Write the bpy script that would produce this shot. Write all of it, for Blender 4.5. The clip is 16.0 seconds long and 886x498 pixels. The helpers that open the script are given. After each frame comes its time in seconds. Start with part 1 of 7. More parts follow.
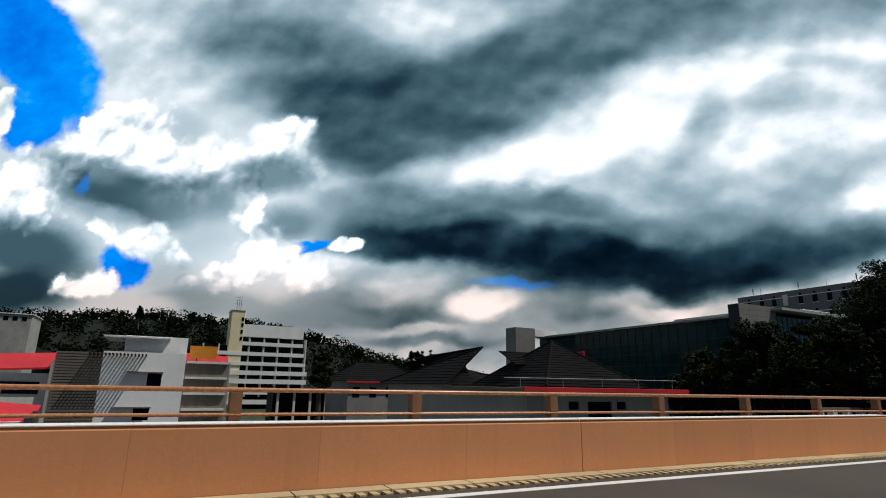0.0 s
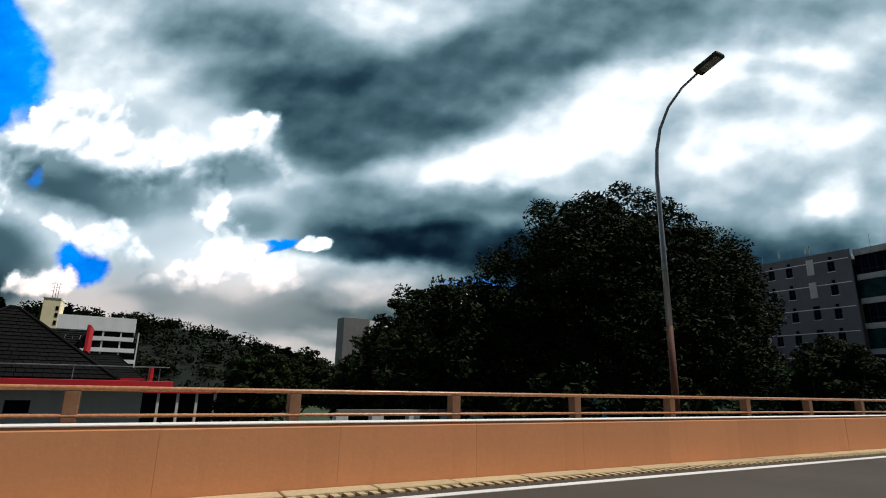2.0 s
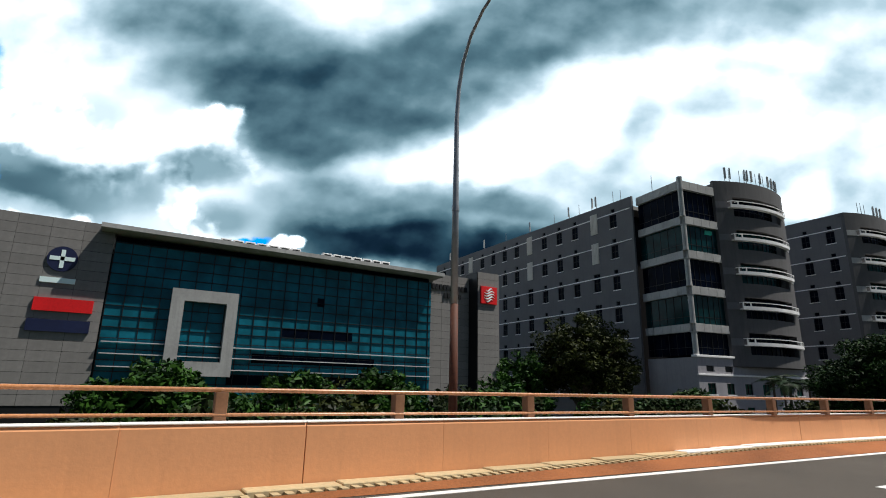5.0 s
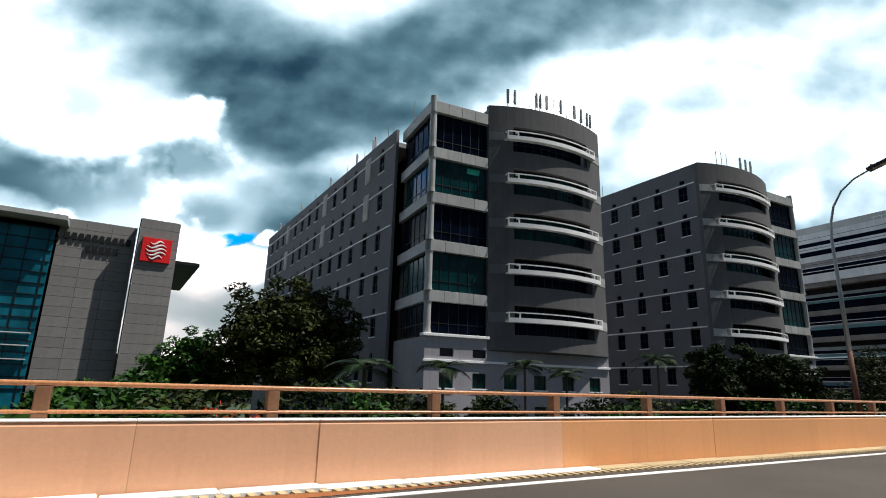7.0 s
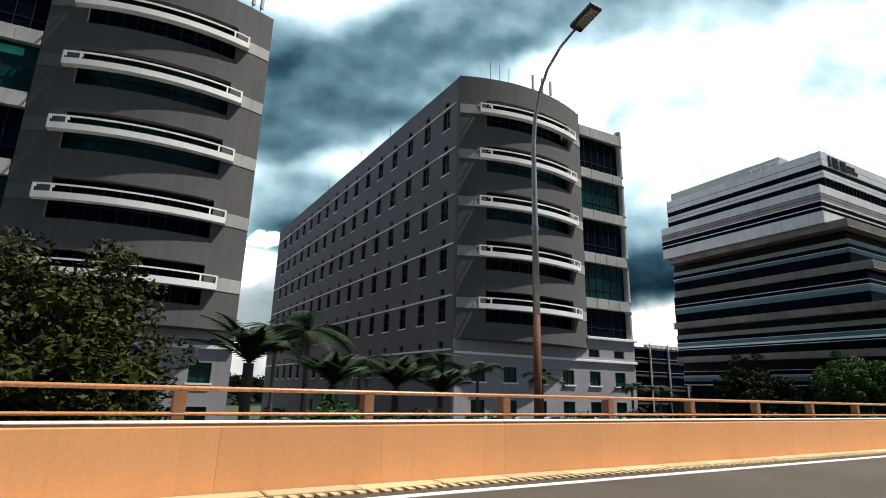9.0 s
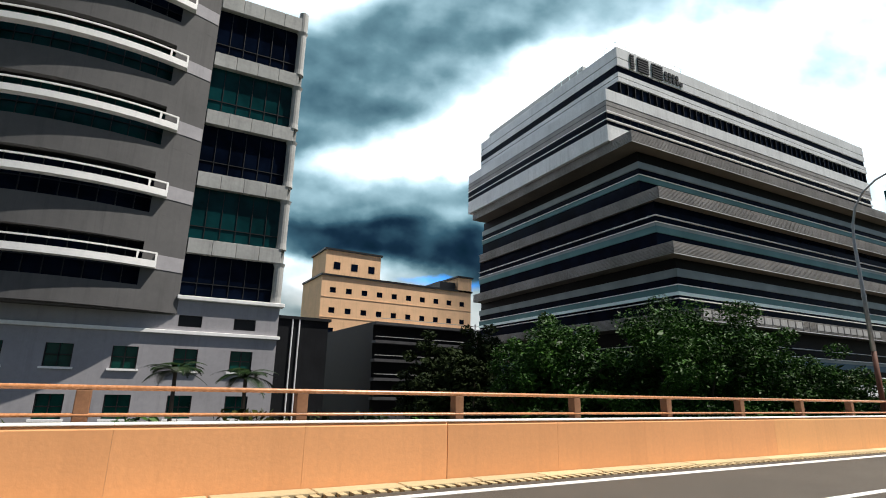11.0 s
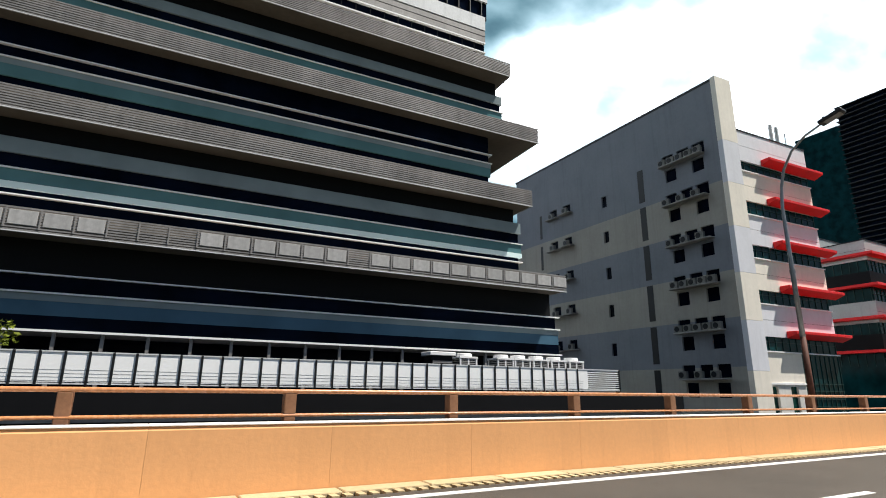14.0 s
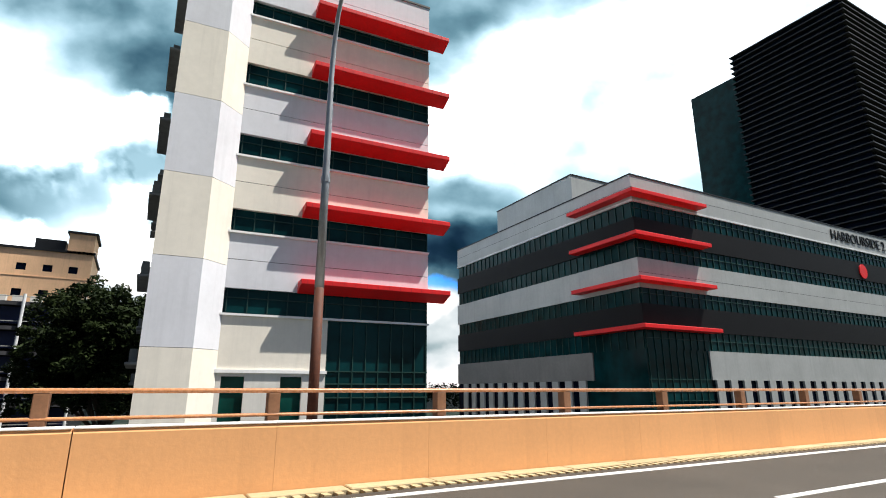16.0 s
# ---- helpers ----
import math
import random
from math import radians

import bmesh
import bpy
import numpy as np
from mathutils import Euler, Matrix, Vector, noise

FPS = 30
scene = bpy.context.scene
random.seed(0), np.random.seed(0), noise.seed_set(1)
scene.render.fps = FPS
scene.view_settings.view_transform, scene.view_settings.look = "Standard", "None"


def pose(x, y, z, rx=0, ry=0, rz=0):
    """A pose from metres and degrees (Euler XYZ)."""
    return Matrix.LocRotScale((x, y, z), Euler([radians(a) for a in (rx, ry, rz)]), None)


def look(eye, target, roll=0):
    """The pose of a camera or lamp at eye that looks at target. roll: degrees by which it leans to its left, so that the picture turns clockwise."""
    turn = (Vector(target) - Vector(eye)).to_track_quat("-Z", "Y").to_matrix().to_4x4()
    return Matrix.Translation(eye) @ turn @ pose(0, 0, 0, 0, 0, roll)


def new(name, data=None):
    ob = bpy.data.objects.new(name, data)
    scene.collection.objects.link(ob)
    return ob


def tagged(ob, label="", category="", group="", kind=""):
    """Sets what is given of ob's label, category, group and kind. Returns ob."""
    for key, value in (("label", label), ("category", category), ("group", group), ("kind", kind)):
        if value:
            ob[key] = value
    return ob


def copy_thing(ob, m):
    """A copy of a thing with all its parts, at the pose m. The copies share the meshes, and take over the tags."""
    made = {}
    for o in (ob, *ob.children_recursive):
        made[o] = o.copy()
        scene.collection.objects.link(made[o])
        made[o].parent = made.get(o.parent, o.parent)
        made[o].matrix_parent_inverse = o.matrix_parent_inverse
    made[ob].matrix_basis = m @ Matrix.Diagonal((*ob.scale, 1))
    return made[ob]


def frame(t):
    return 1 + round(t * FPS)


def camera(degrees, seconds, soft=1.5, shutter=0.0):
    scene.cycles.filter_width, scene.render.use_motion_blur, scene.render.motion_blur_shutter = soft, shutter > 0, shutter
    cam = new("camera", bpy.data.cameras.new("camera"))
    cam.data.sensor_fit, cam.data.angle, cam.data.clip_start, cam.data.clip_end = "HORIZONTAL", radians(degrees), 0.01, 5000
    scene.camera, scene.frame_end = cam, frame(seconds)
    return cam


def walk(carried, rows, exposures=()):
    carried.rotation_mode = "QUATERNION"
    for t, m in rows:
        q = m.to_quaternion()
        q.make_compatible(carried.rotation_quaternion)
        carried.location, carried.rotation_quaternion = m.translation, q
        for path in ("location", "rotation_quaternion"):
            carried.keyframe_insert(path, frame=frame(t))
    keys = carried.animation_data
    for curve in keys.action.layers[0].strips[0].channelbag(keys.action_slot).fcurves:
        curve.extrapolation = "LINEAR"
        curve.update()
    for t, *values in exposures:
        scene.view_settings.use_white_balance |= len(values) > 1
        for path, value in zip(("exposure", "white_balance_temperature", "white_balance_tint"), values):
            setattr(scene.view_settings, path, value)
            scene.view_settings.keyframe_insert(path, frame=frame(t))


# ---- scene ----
cam = camera(78.87, 16.0, soft=1.0)
PATH = [
    (0, (0.000, 0.000, 1.190), (0.867, 1.734, 1.680), 1.14),
    (0.5, (10.117, 0.000, 1.190), (11.012, 1.720, 1.682), 1.19),
    (1, (20.188, 0.000, 1.183), (21.105, 1.707, 1.676), 1.23),
    (1.5, (30.287, 0.000, 1.176), (31.220, 1.698, 1.671), 1.23),
    (2, (40.417, 0.000, 1.169), (41.358, 1.693, 1.668), 1.21),
    (2.5, (50.610, 0.000, 1.161), (51.560, 1.686, 1.666), 1.20),
    (3, (60.859, 0.000, 1.154), (61.819, 1.680, 1.662), 1.17),
    (3.5, (71.138, 0.000, 1.147), (72.106, 1.675, 1.656), 1.07),
    (4, (81.450, 0.000, 1.140), (82.426, 1.670, 1.648), 0.94),
    (6.5, (132.873, 0.000, 1.140), (133.867, 1.662, 1.641), 1.46),
    (7, (142.905, 0.000, 1.140), (143.902, 1.660, 1.641), 1.53),
    (7.5, (152.785, 0.000, 1.140), (153.783, 1.659, 1.641), 1.59),
    (8, (162.848, 0.000, 1.140), (163.847, 1.658, 1.641), 1.64),
    (8.5, (172.926, 0.000, 1.140), (173.924, 1.659, 1.643), 1.56),
    (9, (183.057, 0.000, 1.140), (184.050, 1.660, 1.648), 1.58),
    (11.5, (233.265, 0.000, 1.140), (234.228, 1.679, 1.644), 1.26),
    (12, (243.415, 0.000, 1.140), (244.373, 1.682, 1.642), 1.35),
    (12.5, (253.601, 0.000, 1.140), (254.552, 1.686, 1.643), 1.30),
    (13, (263.813, 0.000, 1.130), (264.755, 1.691, 1.633), 1.17),
    (13.5, (274.157, 0.000, 1.120), (275.093, 1.693, 1.627), 0.88),
    (14, (284.539, 0.000, 1.110), (285.470, 1.695, 1.620), 0.61),
    (14.5, (294.988, 0.000, 1.100), (295.915, 1.697, 1.611), 0.36),
    (15, (305.406, 0.000, 1.090), (306.336, 1.695, 1.603), 0.16),
    (15.5, (315.769, 0.000, 1.080), (316.703, 1.692, 1.592), 0.03),
    (16, (326.223, 0.000, 1.070), (327.161, 1.691, 1.581), -0.14),
]
exposure_rows = [(0.0, -0.7, 6250, 10), (1.5, -0.65, 6250, 10), (3.0, -0.3, 6350, 10), (4.0, -0.1, 6350, 10), (6.5, 0.05, 6250, 10), (7.5, 0.2, 6350, 10), (9.0, 0.4, 6550, 10), (11.5, 0.52, 6500, 10), (16.0, 0.62, 6350, 10)]
walk(cam, [(t, look(eye, target, roll)) for t, eye, target, roll in PATH], exposure_rows)

# ---- light ----
SUN_DIR = Vector((0.40, -0.26, 0.88)).normalized()
world = bpy.data.worlds.new("sky")
world.use_nodes = True
scene.world = world
wn = world.node_tree
sky_tex = wn.nodes.new("ShaderNodeTexSky")
sky_tex.sky_type = "NISHITA"
sky_tex.sun_disc = False
sky_tex.sun_elevation = math.asin(SUN_DIR.z)
sky_tex.sun_rotation = math.atan2(SUN_DIR.x, SUN_DIR.y)
wn.links.new(sky_tex.outputs[0], wn.nodes["Background"].inputs[0])
wn.nodes["Background"].inputs[1].default_value = 0.05
sun = new("sun", bpy.data.lights.new("sun", "SUN"))
sun.data.energy = 5.0
sun.data.angle = radians(0.5)
sun.data.color = (1.0, 0.95, 0.86)
sun.matrix_world = look(SUN_DIR * 50, (0, 0, 0))

# ---- helpers ----
ROAD_Z = -0.08
GROUND_Z = -7.0


def part(name, bm, material, parent=None, label="", kind="", smooth=False):
    """Links a bmesh as one mesh object."""
    me = bpy.data.meshes.new(name)
    bm.normal_update()
    bm.to_mesh(me)
    bm.free()
    me.materials.append(material)
    if smooth:
        me.polygons.foreach_set("use_smooth", [True] * len(me.polygons))
    ob = new(name, me)
    if parent is not None:
        ob.parent = parent
    return tagged(ob, label, kind=kind)


def raw(name, verts, faces, material, parent=None, kind=""):
    me = bpy.data.meshes.new(name)
    me.from_pydata(verts, [], faces)
    me.materials.append(material)
    ob = new(name, me)
    if parent is not None:
        ob.parent = parent
    return tagged(ob, kind=kind)


def leaves(name, corners, material, parent=None, kind=""):
    """Four-cornered leaves, from an array of their corners."""
    me = bpy.data.meshes.new(name)
    n = len(corners)
    me.vertices.add(n)
    me.vertices.foreach_set("co", corners.astype(np.float32).ravel())
    me.loops.add(n)
    me.loops.foreach_set("vertex_index", np.arange(n, dtype=np.int32))
    me.polygons.add(n // 4)
    me.polygons.foreach_set("loop_start", np.arange(0, n, 4, dtype=np.int32))
    me.update(calc_edges=True)
    me.materials.append(material)
    ob = new(name, me)
    if parent is not None:
        ob.parent = parent
    return tagged(ob, kind=kind)


def thing(name, label, category, m=None, group=""):
    ob = new(name)
    ob.empty_display_size = 0.2
    if m is not None:
        ob.matrix_basis = m
    return tagged(ob, label, category, group)


def share(name, src, parent, m):
    """One more object on the mesh of src."""
    ob = new(name, src.data)
    ob.parent = parent
    ob.matrix_basis = m
    return ob


def bx(bm, x0, x1, y0, y1, z0, z1):
    """A box between the given limits."""
    v = [bm.verts.new((x, y, z)) for z in (z0, z1) for y in (y0, y1) for x in (x0, x1)]
    for f in ((0, 2, 3, 1), (4, 5, 7, 6), (0, 1, 5, 4), (2, 6, 7, 3), (0, 4, 6, 2), (1, 3, 7, 5)):
        bm.faces.new([v[i] for i in f])


def box(*args):
    bm = bmesh.new()
    bx(bm, *args)
    return bm


def bevel_box(x0, x1, y0, y1, z0, z1, r, seg=2):
    bm = box(x0, x1, y0, y1, z0, z1)
    bmesh.ops.bevel(bm, geom=bm.edges[:], offset=r, segments=seg, profile=0.5, affect="EDGES")
    return bm


def wall_open(bm, x0, x1, y0, y1, z0, z1, holes):
    """A wall slab with rectangular openings (xa, xb, za, zb) through it."""
    zs = sorted({z0, z1, *(h[2] for h in holes), *(h[3] for h in holes)})
    zs = [z for z in zs if z0 <= z <= z1]
    for za, zb in zip(zs, zs[1:]):
        mid = (za + zb) / 2
        cuts = sorted((max(h[0], x0), min(h[1], x1)) for h in holes if h[2] < mid < h[3])
        x = x0
        for ca, cb in cuts:
            if ca > x + 1e-4:
                bx(bm, x, ca, y0, y1, za, zb)
            x = max(x, cb)
        if x < x1 - 1e-4:
            bx(bm, x, x1, y0, y1, za, zb)


def arc_box(bm, s0, s1, d0, d1, z0, z1, place, n=8):
    """A box bent along place(s, d) -> (x, y)."""
    rings = []
    for i in range(n + 1):
        s = s0 + (s1 - s0) * i / n
        rings.append([bm.verts.new((*place(s, d), z)) for d, z in ((d0, z0), (d1, z0), (d1, z1), (d0, z1))])
    for a, b in zip(rings, rings[1:]):
        for k in range(4):
            bm.faces.new((a[k], a[(k + 1) % 4], b[(k + 1) % 4], b[k]))
    bm.faces.new(rings[0][::-1])
    bm.faces.new(rings[-1])


def tube(bm, pts, radii, n=8):
    """A tapered tube through points."""
    pts = [Vector(p) for p in pts]
    rings = []
    for i, p in enumerate(pts):
        t = (pts[min(i + 1, len(pts) - 1)] - pts[max(i - 1, 0)]).normalized()
        a = t.cross(Vector((0.31, 0.95, 0.07))).normalized()
        b = t.cross(a)
        rings.append([bm.verts.new(p + radii[i] * (math.cos(2 * math.pi * k / n) * a + math.sin(2 * math.pi * k / n) * b)) for k in range(n)])
    for u, w in zip(rings, rings[1:]):
        for k in range(n):
            bm.faces.new((u[k], u[(k + 1) % n], w[(k + 1) % n], w[k]))
    bm.faces.new(rings[0][::-1])
    bm.faces.new(rings[-1])


# ---- materials ----
def nodes_of(name):
    m = bpy.data.materials.new(name)
    m.use_nodes = True
    t = m.node_tree
    return m, t, t.nodes["Principled BSDF"]


def math_node(t, op, a, b=None, clamp=False):
    n = t.nodes.new("ShaderNodeMath")
    n.operation = op
    n.use_clamp = clamp
    for i, v in enumerate((a, b)):
        if v is None:
            continue
        if isinstance(v, (int, float)):
            n.inputs[i].default_value = v
        else:
            t.links.new(v, n.inputs[i])
    return n.outputs[0]


def noise_node(t, vec, scale, detail=4.0, rough=0.55, dist=0.0):
    n = t.nodes.new("ShaderNodeTexNoise")
    n.inputs["Scale"].default_value = scale
    n.inputs["Detail"].default_value = detail
    n.inputs["Roughness"].default_value = rough
    n.inputs["Distortion"].default_value = dist
    if vec is not None:
        t.links.new(vec, n.inputs["Vector"])
    return n.outputs[0]


def stretched(t, sx, sy, sz):
    c = t.nodes.new("ShaderNodeTexCoord")
    m = t.nodes.new("ShaderNodeMapping")
    m.inputs["Scale"].default_value = (sx, sy, sz)
    t.links.new(c.outputs["Object"], m.inputs["Vector"])
    return m.outputs[0]


def mixed(t, fac, a, b):
    n = t.nodes.new("ShaderNodeMix")
    n.data_type = "RGBA"
    for sock, v in ((n.inputs["Factor"], fac), (n.inputs["A"], a), (n.inputs["B"], b)):
        if isinstance(v, (int, float)):
            sock.default_value = v
        elif isinstance(v, tuple):
            sock.default_value = (*v, 1)
        else:
            t.links.new(v, sock)
    return n.outputs["Result"]


def ramp(t, fac, stops):
    n = t.nodes.new("ShaderNodeValToRGB")
    e = n.color_ramp.elements
    while len(e) < len(stops):
        e.new(0.5)
    for el, (p, c) in zip(e, stops):
        el.position, el.color = p, (*c, 1)
    t.links.new(fac, n.inputs[0])
    return n.outputs[0]


def surface(name, colour, rough=0.8, metal=0.0, grain=6.0, vary=0.25, streak=0.0, bump=0.15, piece=0.0, spec=0.3):
    """A painted, stone or metal surface: grain and broad stains, and rain streaks that run down it."""
    m, t, b = nodes_of(name)
    dark = tuple(c * (1 - vary) for c in colour)
    pale = tuple(min(1.0, c * (1 + vary * 0.6)) for c in colour)
    broad = noise_node(t, stretched(t, 0.35, 0.35, 0.35), 1.0, 5.0)
    fine = noise_node(t, stretched(t, 1, 1, 1), grain, 6.0, 0.65)
    both = math_node(t, "ADD", math_node(t, "MULTIPLY", broad, 0.6), math_node(t, "MULTIPLY", fine, 0.4))
    col = ramp(t, both, [(0.35, dark), (0.65, pale)])
    if streak:
        s = noise_node(t, stretched(t, 2.2, 2.2, 0.10), 1.0, 5.0, 0.7)
        s2 = noise_node(t, stretched(t, 0.5, 0.5, 0.5), 1.0, 3.0)
        k = math_node(t, "MULTIPLY", math_node(t, "SUBTRACT", s, 0.50, True), math_node(t, "MULTIPLY", s2, 9.0 * streak), True)
        col = mixed(t, k, col, tuple(c * 0.35 for c in colour))
    if piece:
        info = t.nodes.new("ShaderNodeObjectInfo")
        col = mixed(t, math_node(t, "MULTIPLY", info.outputs["Random"], piece), col, tuple(c * 0.5 for c in colour))
    t.links.new(col, b.inputs["Base Color"])
    b.inputs["Metallic"].default_value = metal
    b.inputs["Specular IOR Level"].default_value = spec
    t.links.new(math_node(t, "ADD", math_node(t, "MULTIPLY", fine, 0.3), rough - 0.15, True), b.inputs["Roughness"])
    if bump:
        bn = t.nodes.new("ShaderNodeBump")
        bn.inputs["Strength"].default_value = bump
        bn.inputs["Distance"].default_value = 0.02
        t.links.new(fine, bn.inputs["Height"])
        t.links.new(bn.outputs[0], b.inputs["Normal"])
    return m


def glass_dark(name, colour, rough=0.12, spec=0.16, warp=0.02, vary=0.45):
    """Tinted glazing of a far building: a dark body with a clear gloss, each pane a little out of true."""
    m, t, b = nodes_of(name)
    n = noise_node(t, stretched(t, 0.5, 0.5, 0.5), 1.0, 3.0)
    t.links.new(ramp(t, n, [(0.35, tuple(c * (1 - vary) for c in colour)), (0.7, tuple(min(1.0, c * (1 + vary)) for c in colour))]), b.inputs["Base Color"])
    b.inputs["Roughness"].default_value = rough
    b.inputs["Specular IOR Level"].default_value = spec
    bn = t.nodes.new("ShaderNodeBump")
    bn.inputs["Strength"].default_value = warp
    t.links.new(noise_node(t, stretched(t, 0.8, 0.8, 0.8), 1.0, 1.0), bn.inputs["Height"])
    t.links.new(bn.outputs[0], b.inputs["Normal"])
    return m


def leaf_material(name, dark, pale, gloss=0.5, spec=0.10):
    m, t, b = nodes_of(name)
    g = t.nodes.new("ShaderNodeNewGeometry")
    n = noise_node(t, stretched(t, 0.3, 0.3, 0.3), 1.0, 3.0)
    f = math_node(t, "ADD", math_node(t, "MULTIPLY", g.outputs["Random Per Island"], 0.45), math_node(t, "MULTIPLY", n, 0.6))
    t.links.new(ramp(t, f, [(0.28, dark), (0.85, pale)]), b.inputs["Base Color"])
    b.inputs["Roughness"].default_value = gloss
    b.inputs["Specular IOR Level"].default_value = spec
    return m


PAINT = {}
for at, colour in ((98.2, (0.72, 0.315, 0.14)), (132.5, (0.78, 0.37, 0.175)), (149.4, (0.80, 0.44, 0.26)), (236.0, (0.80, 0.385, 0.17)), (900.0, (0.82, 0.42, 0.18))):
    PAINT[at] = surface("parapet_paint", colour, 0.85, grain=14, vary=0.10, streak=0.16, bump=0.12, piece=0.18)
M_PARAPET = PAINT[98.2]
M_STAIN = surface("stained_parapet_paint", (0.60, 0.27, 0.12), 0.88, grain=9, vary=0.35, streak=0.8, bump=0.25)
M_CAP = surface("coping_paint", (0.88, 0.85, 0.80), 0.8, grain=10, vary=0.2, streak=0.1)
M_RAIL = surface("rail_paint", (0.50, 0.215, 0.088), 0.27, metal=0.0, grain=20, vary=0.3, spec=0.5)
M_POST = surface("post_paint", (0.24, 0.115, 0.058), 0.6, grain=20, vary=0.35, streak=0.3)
M_ASPHALT = surface("asphalt", (0.074, 0.060, 0.047), 0.9, grain=60, vary=0.3, bump=0.4)
M_SOIL = surface("red_soil", (0.30, 0.105, 0.035), 0.95, grain=30, vary=0.5, bump=0.6)
M_LINE = surface("road_paint", (0.78, 0.75, 0.70), 0.7, grain=25, vary=0.25)
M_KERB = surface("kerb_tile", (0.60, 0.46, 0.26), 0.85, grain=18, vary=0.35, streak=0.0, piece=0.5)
M_DRAIN = surface("drain_dark", (0.02, 0.018, 0.015), 0.9)
M_CONC = surface("concrete", (0.34, 0.33, 0.31), 0.88, grain=5, vary=0.25, streak=0.35)
M_CONC_D = surface("stained_concrete", (0.20, 0.175, 0.145), 0.88, grain=5, vary=0.35, streak=0.3)
M_ACBOX = surface("weathered_ac_casing", (0.21, 0.205, 0.19), 0.7, grain=9, vary=0.35, streak=0.3)
M_GALV = surface("galvanised_steel", (0.30, 0.31, 0.32), 0.45, metal=0.7, grain=8, vary=0.3, spec=0.5)
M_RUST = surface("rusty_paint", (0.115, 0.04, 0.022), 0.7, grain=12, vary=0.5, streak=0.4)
M_BLACK = surface("black_metal", (0.02, 0.02, 0.022), 0.5, grain=8)
M_GREY_A = surface("dark_grey_render", (0.105, 0.102, 0.104), 0.85, grain=3, vary=0.15, streak=0.25)
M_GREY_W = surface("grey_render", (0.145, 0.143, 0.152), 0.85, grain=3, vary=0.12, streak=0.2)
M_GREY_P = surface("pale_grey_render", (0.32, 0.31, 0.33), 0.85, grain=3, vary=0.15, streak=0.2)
# the side walls' grey render again, lightened to carry the sun on the east
M_GREY_SUNLIT = surface("pale_rendered_side", (0.47, 0.44, 0.46), 0.85, grain=3, vary=0.08, streak=0.1)
M_BAND = surface("light_grey_cladding", (0.40, 0.40, 0.39), 0.6, grain=4, vary=0.25, streak=0.35, piece=0.25)
M_WHITE = surface("white_paint", (0.86, 0.85, 0.84), 0.6, grain=5, vary=0.10, streak=0.12)
M_SHED = surface("sooty_cladding", (0.011, 0.012, 0.014), 0.8, grain=3, vary=0.3, streak=0.3, spec=0.08)
M_DULL = surface("dull_screen", (0.46, 0.45, 0.44), 0.6, grain=6, vary=0.35, streak=0.5, piece=0.4)
M_FIN = surface("black_fin", (0.026, 0.026, 0.028), 0.5, grain=4, vary=0.3)
M_WHITE2 = surface("off_white_wall", (0.66, 0.63, 0.58), 0.8, grain=4, vary=0.10, streak=0.2)
M_GLASS = glass_dark("navy_glass", (0.0025, 0.005, 0.013), 0.10, 0.015)
M_GLASS_G = glass_dark("green_glass", (0.004, 0.045, 0.036))
M_GLASS_T = glass_dark("teal_glass", (0.003, 0.030, 0.033), 0.12, 0.08)
M_GLASS_B = glass_dark("blue_curtain_glass", (0.008, 0.115, 0.165), 0.12, 0.10, vary=0.35)
M_FRAME_G = surface("green_window_frame", (0.013, 0.05, 0.043), 0.5)
M_MULL = surface("dark_mullion", (0.009, 0.0095, 0.011), 0.5)
M_SPAN_G = glass_dark("grey_spandrel_glass", (0.235, 0.285, 0.30), 0.25, 0.06, vary=0.12)
M_SPAN_T = glass_dark("teal_spandrel_glass", (0.10, 0.21, 0.225), 0.22, 0.06, vary=0.12)
M_TRIM = surface("bright_trim", (0.92, 0.92, 0.92), 0.45, grain=6, vary=0.08)
M_SPAN_L = glass_dark("pale_spandrel_glass", (0.78, 0.95, 0.94), 0.3, vary=0.05)
M_SPAN_B = glass_dark("blue_spandrel_glass", (0.07, 0.145, 0.21), 0.2, 0.05, vary=0.12)
M_ALU = surface("white_aluminium", (0.68, 0.69, 0.70), 0.45, metal=0.0, grain=6, vary=0.2, streak=0.3)
M_SOFFIT = surface("brown_soffit", (0.13, 0.11, 0.09), 0.85, grain=4, vary=0.25)
M_SCREEN = surface("perforated_screen", (0.95, 0.95, 0.94), 0.5, metal=0.0, grain=6, vary=0.05, streak=0.06)
M_LOUVRE = surface("grey_louvre", (0.26, 0.248, 0.24), 0.55, metal=0.1, grain=6, vary=0.35, streak=0.35)
M_RED = surface("red_canopy_paint", (0.75, 0.012, 0.014), 0.5, grain=6, vary=0.2, streak=0.1)
M_RED_ROOF = surface("red_roof", (0.55, 0.02, 0.03), 0.7, grain=6, vary=0.25)
M_TILE = surface("dark_roof_tile", (0.011, 0.0105, 0.011), 0.85, grain=10, vary=0.35, piece=0.3, spec=0.05)
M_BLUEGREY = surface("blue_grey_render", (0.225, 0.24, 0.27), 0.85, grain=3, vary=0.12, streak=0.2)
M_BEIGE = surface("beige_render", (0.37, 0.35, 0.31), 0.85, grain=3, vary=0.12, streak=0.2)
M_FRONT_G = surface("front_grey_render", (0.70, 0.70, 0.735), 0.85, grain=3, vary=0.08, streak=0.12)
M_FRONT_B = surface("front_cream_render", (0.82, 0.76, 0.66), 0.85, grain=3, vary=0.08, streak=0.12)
M_STONE = surface("grey_stone_cladding", (0.235, 0.225, 0.215), 0.8, grain=3, vary=0.2, streak=0.2, piece=0.3)
M_DECK = surface("dark_stained_deck", (0.055, 0.055, 0.06), 0.85, grain=5, vary=0.35, streak=0.4)
